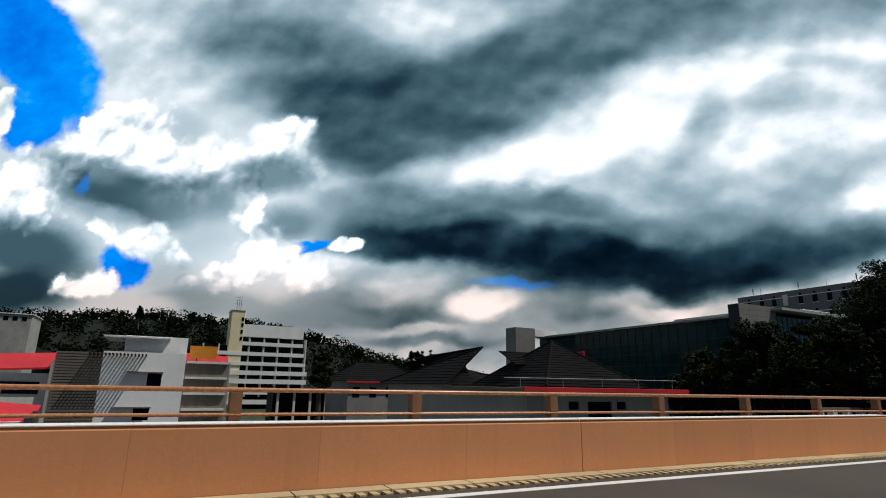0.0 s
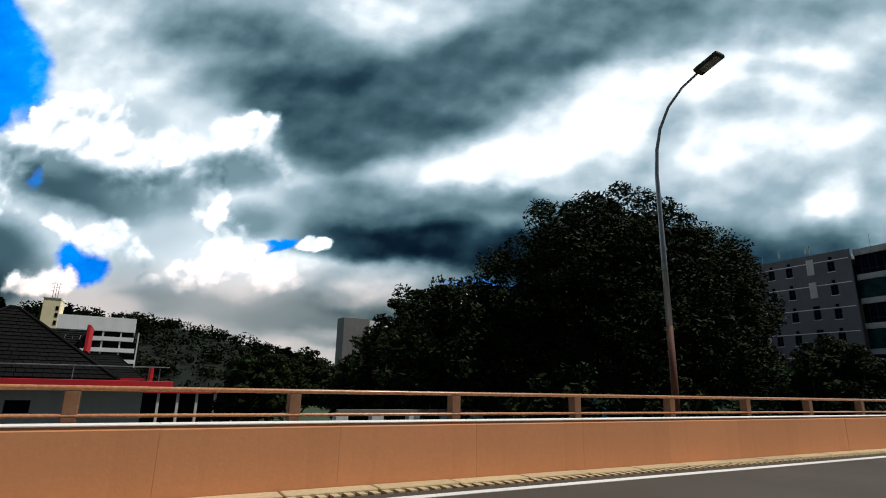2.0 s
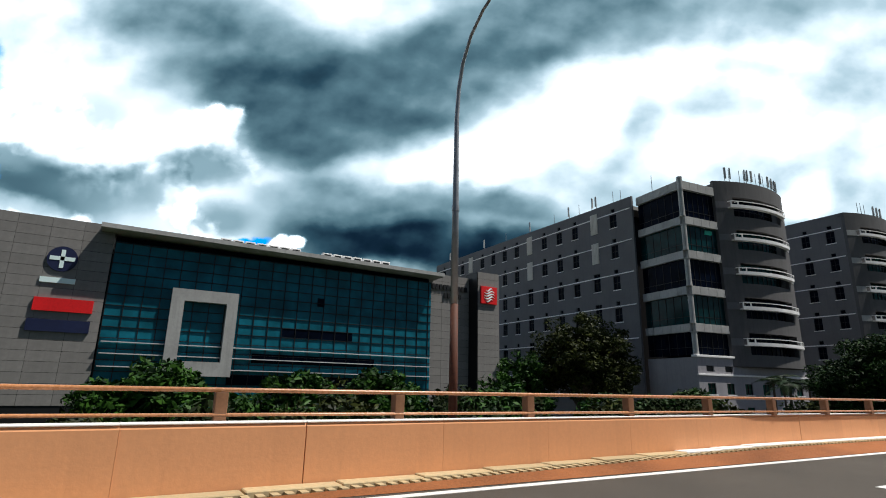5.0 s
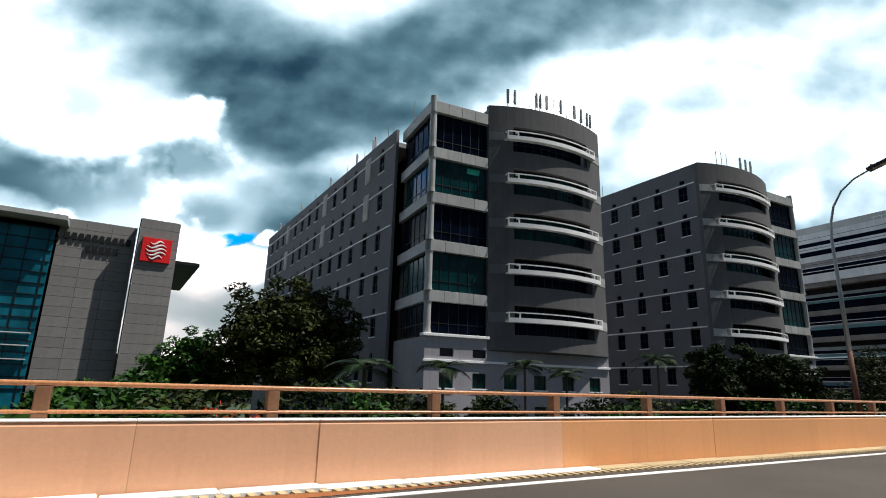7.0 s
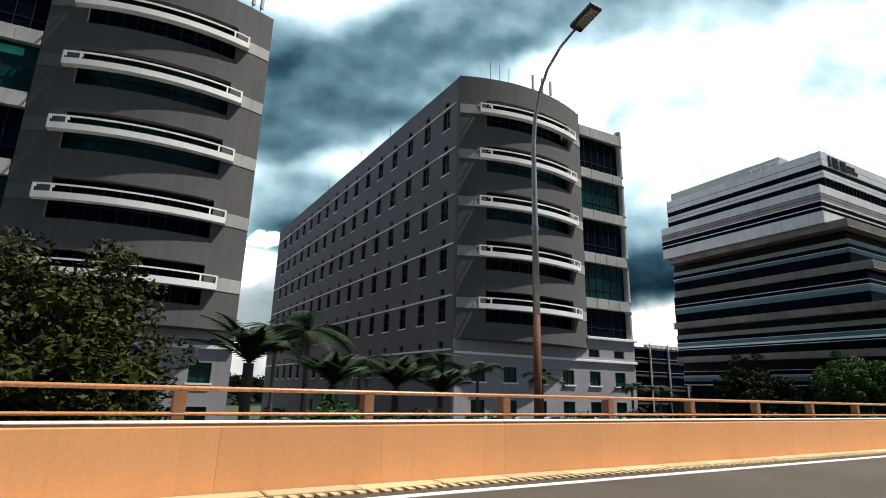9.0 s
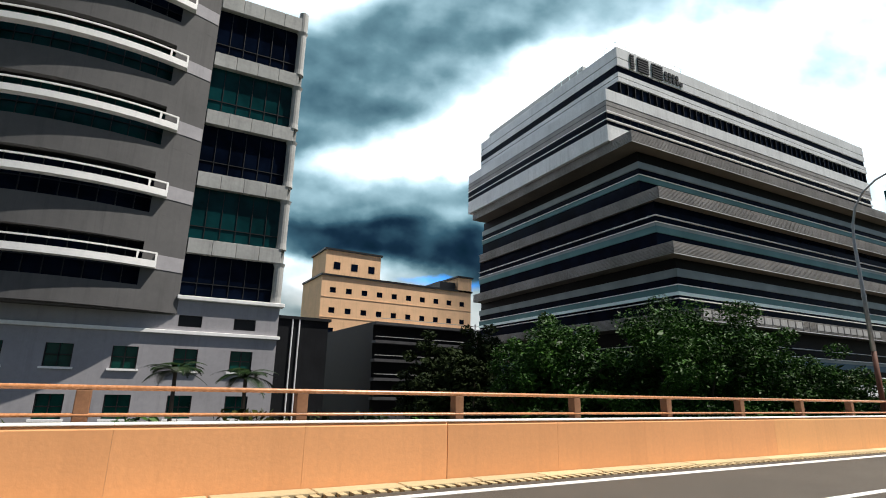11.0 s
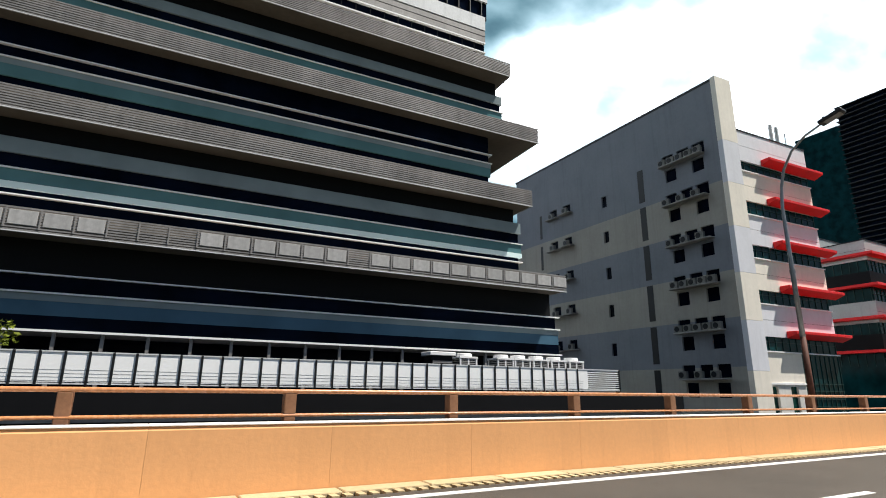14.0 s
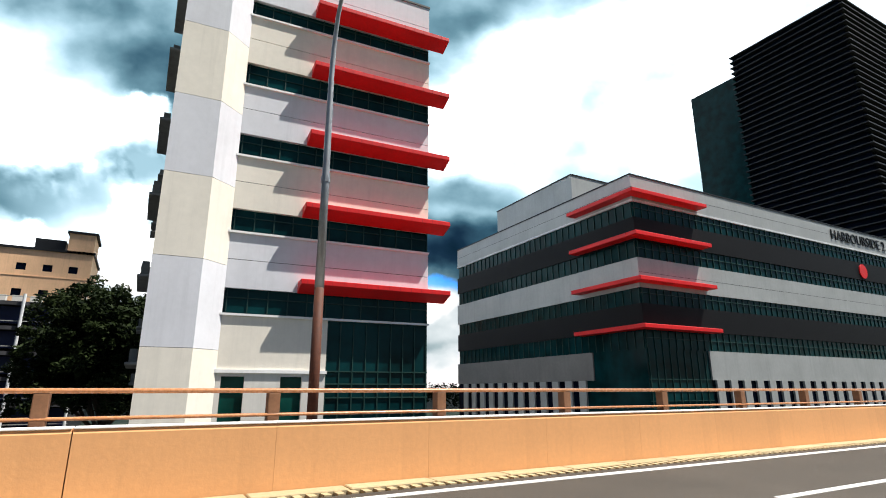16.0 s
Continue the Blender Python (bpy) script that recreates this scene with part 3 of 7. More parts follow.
def viaduct():
    tagged(part("road", box(X_A, X_B, -12, 6.42, ROAD_Z - 0.9, ROAD_Z), M_ASPHALT, kind="structure"), "grey asphalt carriageway of a viaduct", "road")
    tagged(part("deck_edge", box(X_A, X_B, 6.42, 8.5, ROAD_Z - 0.9, ROAD_Z - 0.06), M_CONC, kind="structure"), "concrete edge of the viaduct deck", "deck")
    tagged(part("lamp_corbel", bevel_box(134.9, 136.2, 8.5, 11.0, ROAD_Z - 0.9, -0.45, 0.03, 1), M_CONC, kind="structure"), "concrete corbel under a street lamp", "deck")
    tagged(part("barrier", box(X_A, X_B, -12.4, -12, ROAD_Z - 0.9, ROAD_Z + 0.8), M_CONC, kind="structure"), "plain concrete barrier across the carriageway", "barrier")
    tagged(part("edge_line", box(X_A, X_B, 6.02, 6.18, ROAD_Z, ROAD_Z + 0.006), M_LINE, kind="structure"), "white edge line, slightly worn", "road marking")
    lane = thing("lane_line", "white broken lane line on grey asphalt", "road marking")
    lane["kind"] = "structure"
    first = part("dash", box(-1.4, 1.4, -0.06, 0.06, 0, 0.006), M_LINE, lane)
    first.matrix_basis = pose(-40, 3.85, ROAD_Z)
    for i in range(1, 56):
        share("dash", first, lane, pose(-40 + i * 8.5, 3.85, ROAD_Z))
    # channel with a slotted kerb
    gutter = thing("gutter", "slotted drain kerb with worn yellowish tiles", "gutter")
    gutter["kind"] = "structure"
    part("channel", box(X_A, X_B, 6.42, 6.60, ROAD_Z - 0.06, ROAD_Z - 0.03), M_DRAIN, gutter, "dark drain slot")
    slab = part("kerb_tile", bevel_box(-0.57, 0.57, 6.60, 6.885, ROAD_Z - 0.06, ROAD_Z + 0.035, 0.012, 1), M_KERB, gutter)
    slab.matrix_basis = pose(8.5, 0, 0)
    pale = part("kerb_tile", bevel_box(-0.57, 0.57, 6.60, 6.885, ROAD_Z - 0.16, ROAD_Z + 0.035, 0.012, 1), M_CAP, gutter, "bleached kerb tile")
    pale.matrix_basis = pose(356.5, 0, 0)
    rest = bmesh.new()
    xs = [X_A + 0.6 + 1.16 * i for i in range(int((X_B - X_A) / 1.16))]
    for i, x in enumerate(xs):
        if 10 < x < 345:
            out = set_back(x)
            ob = share("kerb_tile", pale if 112 < x < 149.5 else slab, gutter, pose(x, 0.45 * out, 0.16 * out + random.uniform(-0.004, 0.004)))
        else:
            bx(rest, x - 0.57, x + 0.57, 6.60, 6.885, ROAD_Z - 0.06, ROAD_Z + 0.03)
    part("kerb_tiles", rest, M_KERB, gutter, kind="stuff")
    teeth = bmesh.new()
    x = X_A
    while x < X_B:
        out = set_back(x)
        bx(teeth, x, x + 0.09, 6.43 + 0.45 * out, 6.60 + 0.45 * out, ROAD_Z - 0.05 + 0.13 * out, ROAD_Z + 0.015 + 0.16 * out)
        x += 0.165
    part("kerb_teeth", teeth, M_KERB, gutter, kind="stuff")
    rng = np.random.default_rng(8)
    soil, n = bmesh.new(), 90
    rows = []
    for k in range(n + 1):
        x = 103.0 + 44.5 * k / n
        out = set_back(x)
        end = math.sin(math.pi * k / n) ** 0.4
        near = 6.42 - 0.225 * end * rng.uniform(0.9, 1.0)
        far = 6.44 + 0.45 * out
        rows.append([soil.verts.new((x, far + (near - far) * t, ROAD_Z + 0.005 + (0.13 * out + 0.01 * end) * h)) for t, h in ((0, 1.0), (0.3, 0.85), (0.7, 0.35), (1.0, 0.0))])
    for u, w in zip(rows, rows[1:]):
        for k in range(3):
            soil.faces.new((u[k], u[k + 1], w[k + 1], w[k]))
    tagged(part("soil_drift", soil, M_SOIL, kind="structure", smooth=True), "red-brown soil washed along the kerb", "soil")
    cover = part("drain_cover", bevel_box(-0.45, 0.45, 6.45, 6.86, ROAD_Z, ROAD_Z + 0.045, 0.01, 1), M_BLACK, gutter, "dark iron drain cover")
    cover.matrix_basis = pose(23.4, 0, 0)


def parapet():
    """Cast panels with open joints, a pale coping line, and recesses for the drain spouts."""
    wall = thing("parapet", "salmon-painted concrete viaduct parapet with rain streaks", "parapet")
    wall["kind"] = "structure"
    edges = [153.52 + 2.05 * k for k in range(-104, 155)]
    stops = []
    for k, (a, b) in enumerate(zip(edges, edges[1:])):
        # an open movement joint at every twelfth panel, hairlines between
        a += 0.006 if (k - 104) % 12 == 0 else 0.0012
        b -= 0.006 if (k - 103) % 12 == 0 else 0.0012
        hit = [n for n in NOTCHES if a < n[1] and b > n[0]]
        if not hit:
            stops.append((a, b))
        else:
            stops += [(p, q) for p, q in ((a, min(b, hit[0][0])), (max(a, hit[0][1]), b)) if q - p > 0.05]
    panels = {}
    for a, b in stops:
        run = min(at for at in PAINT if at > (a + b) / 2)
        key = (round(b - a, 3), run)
        stand = pose((a + b) / 2, PARA_Y + 0.45 * set_back((a + b) / 2), 0, 0, 0, math.degrees(math.atan2(0.45 * (set_back(b) - set_back(a)), b - a)))
        if key not in panels:
            h = key[0] / 2
            bm = bmesh.new()
            prof = [(0, ROAD_Z - 0.05), (0, 0.66), (0.03, 0.70), (0.27, 0.70), (0.30, 0.66), (0.30, ROAD_Z - 0.05)]
            ends = [[bm.verts.new((x, y, z)) for y, z in prof] for x in (-h, h)]
            for i in range(len(prof)):
                j = (i + 1) % len(prof)
                bm.faces.new((ends[0][i], ends[0][j], ends[1][j], ends[1][i]))
            bm.faces.new(ends[0][::-1])
            bm.faces.new(ends[1])
            bmesh.ops.recalc_face_normals(bm, faces=bm.faces)
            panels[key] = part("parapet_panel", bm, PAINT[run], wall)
            cap = part("coping", bevel_box(-h, h, 0.0, 0.30, 0.703, 0.722, 0.006, 1), M_CAP, panels[key], "pale weathered coping")
            panels[key].matrix_basis = stand
        else:
            ob = share("parapet_panel", panels[key], wall, stand)
            cap = panels[key].children[0]
            share("coping", cap, ob, Matrix())
    for a, b in NOTCHES:
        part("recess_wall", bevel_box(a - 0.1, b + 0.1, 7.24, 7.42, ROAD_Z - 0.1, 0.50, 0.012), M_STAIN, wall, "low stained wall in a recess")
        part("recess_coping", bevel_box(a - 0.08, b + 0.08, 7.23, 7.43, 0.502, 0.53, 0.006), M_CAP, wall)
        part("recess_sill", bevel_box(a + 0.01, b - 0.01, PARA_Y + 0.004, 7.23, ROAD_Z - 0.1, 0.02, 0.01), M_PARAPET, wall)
        part("recess_ledge", bevel_box(a + 0.012, b - 0.40, PARA_Y + 0.01, 7.22, 0.022, 0.034, 0.004), M_CAP, wall)
        bm = bmesh.new()
        ring = [[bm.verts.new((x, y, z)) for x, y in ((b - 0.002, PARA_Y + 0.002), (b - 0.002, 7.235), (b - 0.42, 7.235))] for z in (0.021, 0.70)]
        for i, j in ((0, 1), (1, 2), (2, 0)):
            bm.faces.new((ring[0][i], ring[0][j], ring[1][j], ring[1][i]))
        bm.faces.new(ring[0][::-1])
        bm.faces.new(ring[1])
        bmesh.ops.recalc_face_normals(bm, faces=bm.faces)
        part("recess_cheek", bm, M_STAIN, wall, "splayed cheek of the recess")
    part("joint_cover", bevel_box(23.05, 23.33, PARA_Y - 0.012, PARA_Y + 0.02, ROAD_Z, 0.69, 0.004), M_RUST, wall, "dark brown joint cover strip")
    part("outer_ledge", box(X_A, X_B, 7.45, 7.60, ROAD_Z - 0.06, 0.35), M_CONC, wall)


def guard_rail():
    """Two painted tubes on short flat posts behind the parapet."""
    rail = thing("guard_rail", "tan-painted steel guard rail with two tubes", "railing")
    rail["kind"] = "structure"
    for name, z, h in (("top_tube", 1.085, 0.030), ("lower_tube", 0.79, 0.022)):
        bm = bmesh.new()
        n = 10
        prof = [(0.036 * math.cos(2 * math.pi * k / n), h * math.sin(2 * math.pi * k / n)) for k in range(n)]
        ends = [[bm.verts.new((x, 7.32 + y, z + dz)) for y, dz in prof] for x in (X_A, X_B)]
        for k in range(n):
            bm.faces.new((ends[0][k], ends[0][(k + 1) % n], ends[1][(k + 1) % n], ends[1][k]))
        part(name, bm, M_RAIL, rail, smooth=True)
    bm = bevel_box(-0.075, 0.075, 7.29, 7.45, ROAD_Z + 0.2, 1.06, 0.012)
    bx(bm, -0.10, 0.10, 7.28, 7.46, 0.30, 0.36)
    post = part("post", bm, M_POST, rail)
    post.matrix_basis = pose(164.32, 0, 0)
    short = part("post", bevel_box(-0.075, 0.075, 7.29, 7.45, 0.70, 1.06, 0.012), M_POST, rail, "short post on the coping")
    short.matrix_basis = pose(164.32 - 2.44 * 20, 0, 0)
    for i in range(-80, 122):
        if i not in (0, -20):
            x = 164.32 + 2.44 * i
            share("post", short if set_back(x) > 0.02 else post, rail, pose(x, 0, 0))


def street_lamp():
    """Tapered steel column on a concrete plinth, bent over the road, with a flat head."""
    lamp = thing("street_lamp", "tall galvanised street lamp with rust-painted foot", "street lamp", pose(22.4, 8.0, 0), "lamps along the viaduct")
    part("plinth", bevel_box(-0.24, 0.24, -0.26, 0.26, -0.15, 0.25, 0.03), M_CONC, lamp, "grey concrete plinth")
    bm = bmesh.new()
    tube(bm, [(0, 0, 0.24), (0, 0, 2.6)], [0.080, 0.072], 12)
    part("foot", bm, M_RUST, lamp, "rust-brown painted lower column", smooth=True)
    bm = bmesh.new()
    pts = [(0, 0, 2.55), (0, 0, 4.4), (0, -0.0, 6.2), (0, -0.06, 6.8), (0, -0.20, 7.3), (0, -0.48, 7.75), (0, -0.88, 8.05), (0, -1.35, 8.22)]
    tube(bm, pts, [0.072, 0.060, 0.046, 0.041, 0.036, 0.032, 0.029, 0.026], 12)
    part("column", bm, M_GALV, lamp, smooth=True)
    bm = bmesh.new()
    tube(bm, [(0, 0, 4.32), (0, 0, 4.42)], [0.072, 0.072], 12)
    part("collar", bm, M_GALV, lamp)
    bm = bevel_box(-0.15, 0.15, -0.62, 0.0, -0.055, 0.055, 0.035, 2)
    bmesh.ops.transform(bm, matrix=pose(0, -1.30, 8.22, -14, 0, 0), verts=bm.verts)
    head = part("lamp_head", bm, M_BLACK, lamp, "flat dark lamp head")
    bm = box(-0.11, 0.11, -0.55, -0.12, -0.062, -0.05)
    bmesh.ops.transform(bm, matrix=pose(0, -1.30, 8.22, -14, 0, 0), verts=bm.verts)
    part("lens", bm, M_LOUVRE, head)
    bm = bmesh.new()
    tube(bm, [(0, -1.40, 8.28), (0, -1.42, 8.38)], [0.04, 0.04], 8)
    part("sensor", bm, M_BLACK, head)
    for x in (50.65, 79.1, 107.1, 162.63, 190.0, 216.8, 243.5, 272.0, 299.85, 328.5, 355.6, 384.2, 412.2):
        copy_thing(lamp, pose(x, 8.0, 0))
    copy_thing(lamp, pose(135.55, 10.5, -0.3))
    box_m = pose(79.1, 8.0, 0)
    cab = thing("control_box", "grey control box round the foot of a street lamp", "control box", box_m)
    part("housing", bevel_box(-0.2, 0.2, -0.26, 0.26, 0.25, 1.02, 0.025), M_CONC, cab)
    part("door", bevel_box(-0.15, 0.15, -0.275, -0.26, 0.32, 0.94, 0.005, 1), M_SILVER, cab, "grey cover plate")


ground_sheet()
viaduct()
parapet()
guard_rail()
street_lamp()

# ---- tech blocks ----
def flipped(bm, length, mirror):
    if mirror:
        bmesh.ops.transform(bm, matrix=Matrix.Translation((length, 0, 0)) @ Matrix.Diagonal((-1, 1, 1, 1)), verts=bm.verts)
        bmesh.ops.reverse_faces(bm, faces=bm.faces)
    return bm


def side_windows(block, place, length, holes, tint):
    """Frames, panes and sills for the narrow windows of a side wall; one window mesh set, shared."""
    made = None
    for x, z, tall in holes:
        key = tall
        m = place @ pose(x, 0, z)
        if made is None:
            made = {}
        if key not in made:
            win = part("window", box(-0.70, 0.70, 0.20, 0.24, 0.0, tall), tint, block)
            win.matrix_basis = m
            bm = bmesh.new()
            for a, b, c, d in ((-0.70, -0.63, 0, tall), (0.63, 0.70, 0, tall), (-0.03, 0.03, 0, tall), (-0.63, 0.63, 0, 0.07), (-0.63, 0.63, tall - 0.07, tall), (-0.63, 0.63, tall * 0.5, tall * 0.5 + 0.06)):
                bx(bm, a, b, 0.12, 0.20, c, d)
            part("window_frame", bm, M_MULL, win)
            part("sill", box(-0.85, 0.85, -0.10, 0.10, -0.12, 0.0), M_WHITE, win)
            made[key] = win
        else:
            win = share("window", made[key], block, m)
            for c in made[key].children:
                share(c.name.split(".")[0], c, win, Matrix())


def side_wall(block, name, place, length, z0, z1, xs, vents, material, tint=None):
    """A long wall with rows of narrow windows, a small light over each, and white string courses."""
    rows = [27.1, 22.0, 16.9, 11.8, 6.7, 1.6]
    holes, wins = [], []
    for r, z in enumerate(rows):
        for x in xs:
            holes += [(x - 0.70, x + 0.70, z, z + 2.2), (x - 0.38, x + 0.38, z + 2.65, z + 3.25)]
            wins.append((x, z, 2.2))
        if r > 1:
            for x in vents:
                holes.append((x - 0.70, x + 0.70, z + 0.2, z + 3.2))
                wins.append((x, z + 0.2, 3.0))
    bm = bmesh.new()
    wall_open(bm, 0, length, 0, 0.35, z0, z1, holes)
    part(name, bm, material, block).matrix_basis = place
    side_windows(block, place, length, wins, tint or M_GLASS)
    light = None
    for z in rows:
        for x in xs:
            m = place @ pose(x, 0, z + 2.65)
            if light is None:
                light = part("top_light", box(-0.38, 0.38, 0.22, 0.26, 0, 0.6), M_GLASS, block)
                light.matrix_basis = m
            else:
                share("top_light", light, block, m)
    for z in rows:
        part("string_course", box(0.3, length - 0.4, -0.09, 0.02, z + 2.36, z + 2.52), M_WHITE, block).matrix_basis = place
    for z in rows[:2]:
        for x in vents:
            bm = box(x - 0.75, x + 0.75, -0.12, 0.0, z - 0.2, z + 3.3)
            for k in range(5):
                bx(bm, x - 0.7 + k * 0.3, x - 0.55 + k * 0.3, -0.18, -0.10, z - 0.1, z + 3.2)
            part("vent_panel", bm, M_WHITE2, block, "white ribbed vent panel").matrix_basis = place


def tech_block(origin, turn, length, mirror, label, west, east, depth_y, lift=0.0):
    m = pose(origin[0], origin[1], lift, 0, 0, turn)
    block = thing("tech_building", label, "office building", m, "twin tech blocks")
    inv = m.inverted() @ Matrix.Translation((0, 0, lift))

    def fp(name, bm, material, text="", parent=None, smooth=False):
        return part(name, flipped(bm, length, mirror), material, parent or block, text, smooth=smooth)

    bands = [(29.85, 31.15), (24.6, 25.75), (19.6, 20.75), (14.5, 15.65), (9.4, 10.5)]
    # glazed corner bay: cladding bands of four panels, glass between, a round corner column
    for z0, z1 in bands:
        for k in range(4):
            fp("cladding_panel", bevel_box(0.30 + 1.64 * k, 0.30 + 1.64 * k + 1.62, -0.05, 0.5, z0, z1, 0.02, 1), M_BAND)
        for k in range(5):
            fp("cladding_panel", bevel_box(-0.05, 0.5, 0.55 + 1.62 * k, 0.55 + 1.62 * k + 1.60, z0, z1, 0.02, 1), M_BAND)
    tops = [b[0] for b in bands]
    floors = [b[1] for b in bands[1:]] + [6.3]
    for i, (z1, z0) in enumerate(zip(tops, floors)):
        tint = M_GLASS_T if i in (1, 3) else M_GLASS
        bay = fp("glazing", box(0.55, 6.9, 0.42, 0.5, z0, z1), tint)
        fp("glazing", box(0.42, 0.5, 0.55, 8.7, z0, z1), tint)
        bm = bmesh.new()
        for k in range(1, 6):
            bx(bm, 0.5 + 1.07 * k, 0.55 + 1.07 * k, 0.36, 0.42, z0, z1)
            bx(bm, 0.36, 0.42, 0.55 + 1.4 * k, 0.60 + 1.4 * k, z0, z1)
        bx(bm, 0.55, 6.9, 0.36, 0.42, z0 + 1.0, z0 + 1.06)
        bx(bm, 0.36, 0.42, 0.55, 8.7, z0 + 1.0, z0 + 1.06)
        fp("mullion_grid", bm, M_MULL)
    bm = bmesh.new()
    for z0, z1 in zip(floors, tops):
        tube(bm, [(0.30, 0.30, z0), (0.30, 0.30, z0 + 0.5), (0.30, 0.30, z1 - 0.3), (0.30, 0.30, z1)], [0.42, 0.36, 0.36, 0.46], 14)
    tube(bm, [(0.3, 0.3, 29.8), (0.3, 0.3, 31.75)], [0.4, 0.4], 14)
    fp("corner_column", bm, M_BAND, "round pale corner column", smooth=False)
    fp("ledge", bevel_box(-0.3, 7.0, -0.3, 0.6, 6.02, 6.30, 0.03, 1), M_WHITE)
    fp("slab_edges", box(0.55, 6.9, 0.5, 8.6, 29.9, 31.0), M_CONC)
    # podium
    holes, wins = [], []
    for k in range(6):
        x = 2.35 + 3.62 * k
        holes += [(x - 0.75, x + 0.75, 1.2, 2.65), (x - 0.75, x + 0.75, -1.95, -0.45)]
        wins += [(x, 1.2), (x, -1.95)]
        if k < 2:
            holes.append((x - 0.75, x + 0.75, 4.15, 4.95))
    bm = bmesh.new()
    wall_open(bm, 0, length, 0, 0.4, GROUND_Z - 1, 6.0, holes)
    bx(bm, 0, 0.4, 0.4, 8.6, GROUND_Z - 1, 6.0)
    fp("podium_wall", bm, M_GREY_P)
    for x, z in wins:
        w = fp("window", box(x - 0.75, x + 0.75, 0.2, 0.25, z, z + 1.5), M_GLASS_G)
        bm = bmesh.new()
        for a, b in ((-0.75, -0.68), (-0.03, 0.03), (0.68, 0.75)):
            bx(bm, x + a, x + b, 0.12, 0.2, z, z + 1.5)
        bx(bm, x - 0.68, x + 0.68, 0.12, 0.2, z + 0.72, z + 0.78)
        fp("window_frame", bm, M_MULL, parent=w)
        fp("sill", box(x - 0.9, x + 0.9, -0.14, 0.1, z - 0.14, z - 0.001), M_WHITE, parent=w)
    for k in range(2):
        x = 2.35 + 3.62 * k
        fp("louvre_window", box(x - 0.75, x + 0.75, 0.2, 0.25, 4.15, 4.95), M_MULL)
    fp("string_course", bevel_box(-0.18, length + 0.05, -0.22, 0.0, 3.62, 3.86, 0.02, 1), M_WHITE)
    # bowed bay
    s0, s1, bow = 6.9, length, 1.75
    mid, half = (s0 + s1) / 2, (s1 - s0) / 2

    def bent(s, d):
        return (s, -bow * (1 - ((s - mid) / half) ** 2) + d - 0.05)

    zf = [27.85 - 5.05 * k for k in range(5)]
    v0, v1 = 9.5, length - 2.7
    zs = [5.0] + [z for f in zf[::-1] for z in (f - 1.05, f + 1.95)] + [32.3]
    for i, (za, zb) in enumerate(zip(zs, zs[1:])):
        for sa, sb, n in ((s0, s1, 16),) if i % 2 == 0 else ((s0, v0, 4), (v1, s1, 4)):
            bm = bmesh.new()
            arc_box(bm, sa, sb, 0, 0.5, za, zb, bent, n)
            fp("bowed_wall", bm, M_GREY_A)
    bm = bmesh.new()
    bx(bm, s0 + 0.1, s1 - 0.1, -0.1, 0.6, 4.9, 5.15)
    arc_box(bm, s0, s1, 0.5, 3.0, 4.95, 5.2, bent, 12)
    arc_box(bm, s0, s1, 0.5, 3.0, 31.6, 31.9, bent, 12)
    fp("soffit", bm, M_GREY_A)
    for i, f in enumerate(zf):
        bm = bmesh.new()
        arc_box(bm, v0 - 0.2, v1 + 0.2, 1.3, 1.36, f - 1.1, f + 2.0, bent, 8)
        fp("glazing", bm, M_GLASS_T if i in (1, 2) else M_GLASS)
        for name, za, zb in (("reveal_head", f + 1.97, f + 2.2), ("reveal_floor", f - 1.32, f - 1.08)):
            bm = bmesh.new()
            arc_box(bm, v0 - 0.3, v1 + 0.3, 0.45, 2.2, za, zb, bent, 8)
            fp(name, bm, M_DARKBAND)
        bm = bmesh.new()
        for k in range(11):
            s = v0 + (v1 - v0) * k / 10
            arc_box(bm, s - 0.03, s + 0.03, 1.2, 1.3, f - 1.05, f + 1.95, bent, 1)
        arc_box(bm, v0, v1, 1.2, 1.3, f + 0.3, f + 0.36, bent, 8)
        fp("mullion_grid", bm, M_MULL)
        bm = bmesh.new()
        arc_box(bm, s0 + 0.02, v0 - 0.9, -0.04, 0.1, f + 0.18, f + 1.18, bent, 3)
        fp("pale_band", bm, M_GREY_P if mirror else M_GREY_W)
        bm = bmesh.new()
        arc_box(bm, v1 + 0.95, s1 - 0.02, -0.04, 0.1, f + 0.18, f + 1.18, bent, 3)
        fp("pale_band", bm, M_BAND)
        bm = bmesh.new()
        arc_box(bm, v0 - 0.9, v1 + 0.95, -0.62, -0.50, f + 1.10, f + 1.20, bent, 14)
        arc_box(bm, v0 - 0.9, v1 + 0.95, -0.62, -0.02, f + 0.16, f + 0.30, bent, 14)
        arc_box(bm, v0 - 0.9, v1 + 0.95, -0.62, -0.56, f + 0.29, f + 0.62, bent, 14)
        for s in (v0 - 0.85, v0 + 0.25, v1 - 0.2, v1 + 0.9):
            arc_box(bm, s - 0.06, s + 0.06, -0.62, -0.50, f + 0.3, f + 1.12, bent, 1)
            arc_box(bm, s - 0.06, s + 0.06, -0.60, 0.0, f + 1.10, f + 1.2, bent, 1)
        fp("sunshade_frame", bm, M_WHITE, "white projecting sunshade frame")
    # side walls and roof
    if west:
        x, y0, xs, vents = west
        if not mirror:
            wm = inv @ pose(x, depth_y, 0, 0, 0, -90)
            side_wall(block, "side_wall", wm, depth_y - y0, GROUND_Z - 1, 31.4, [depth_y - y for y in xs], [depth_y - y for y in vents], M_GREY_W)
        else:
            wm = inv @ pose(x, depth_y, 0, 0, 0, -90)
            side_wall(block, "side_wall", wm, depth_y - y0, GROUND_Z - 1, 32.3, [depth_y - y for y in xs], [], M_GREY_W)
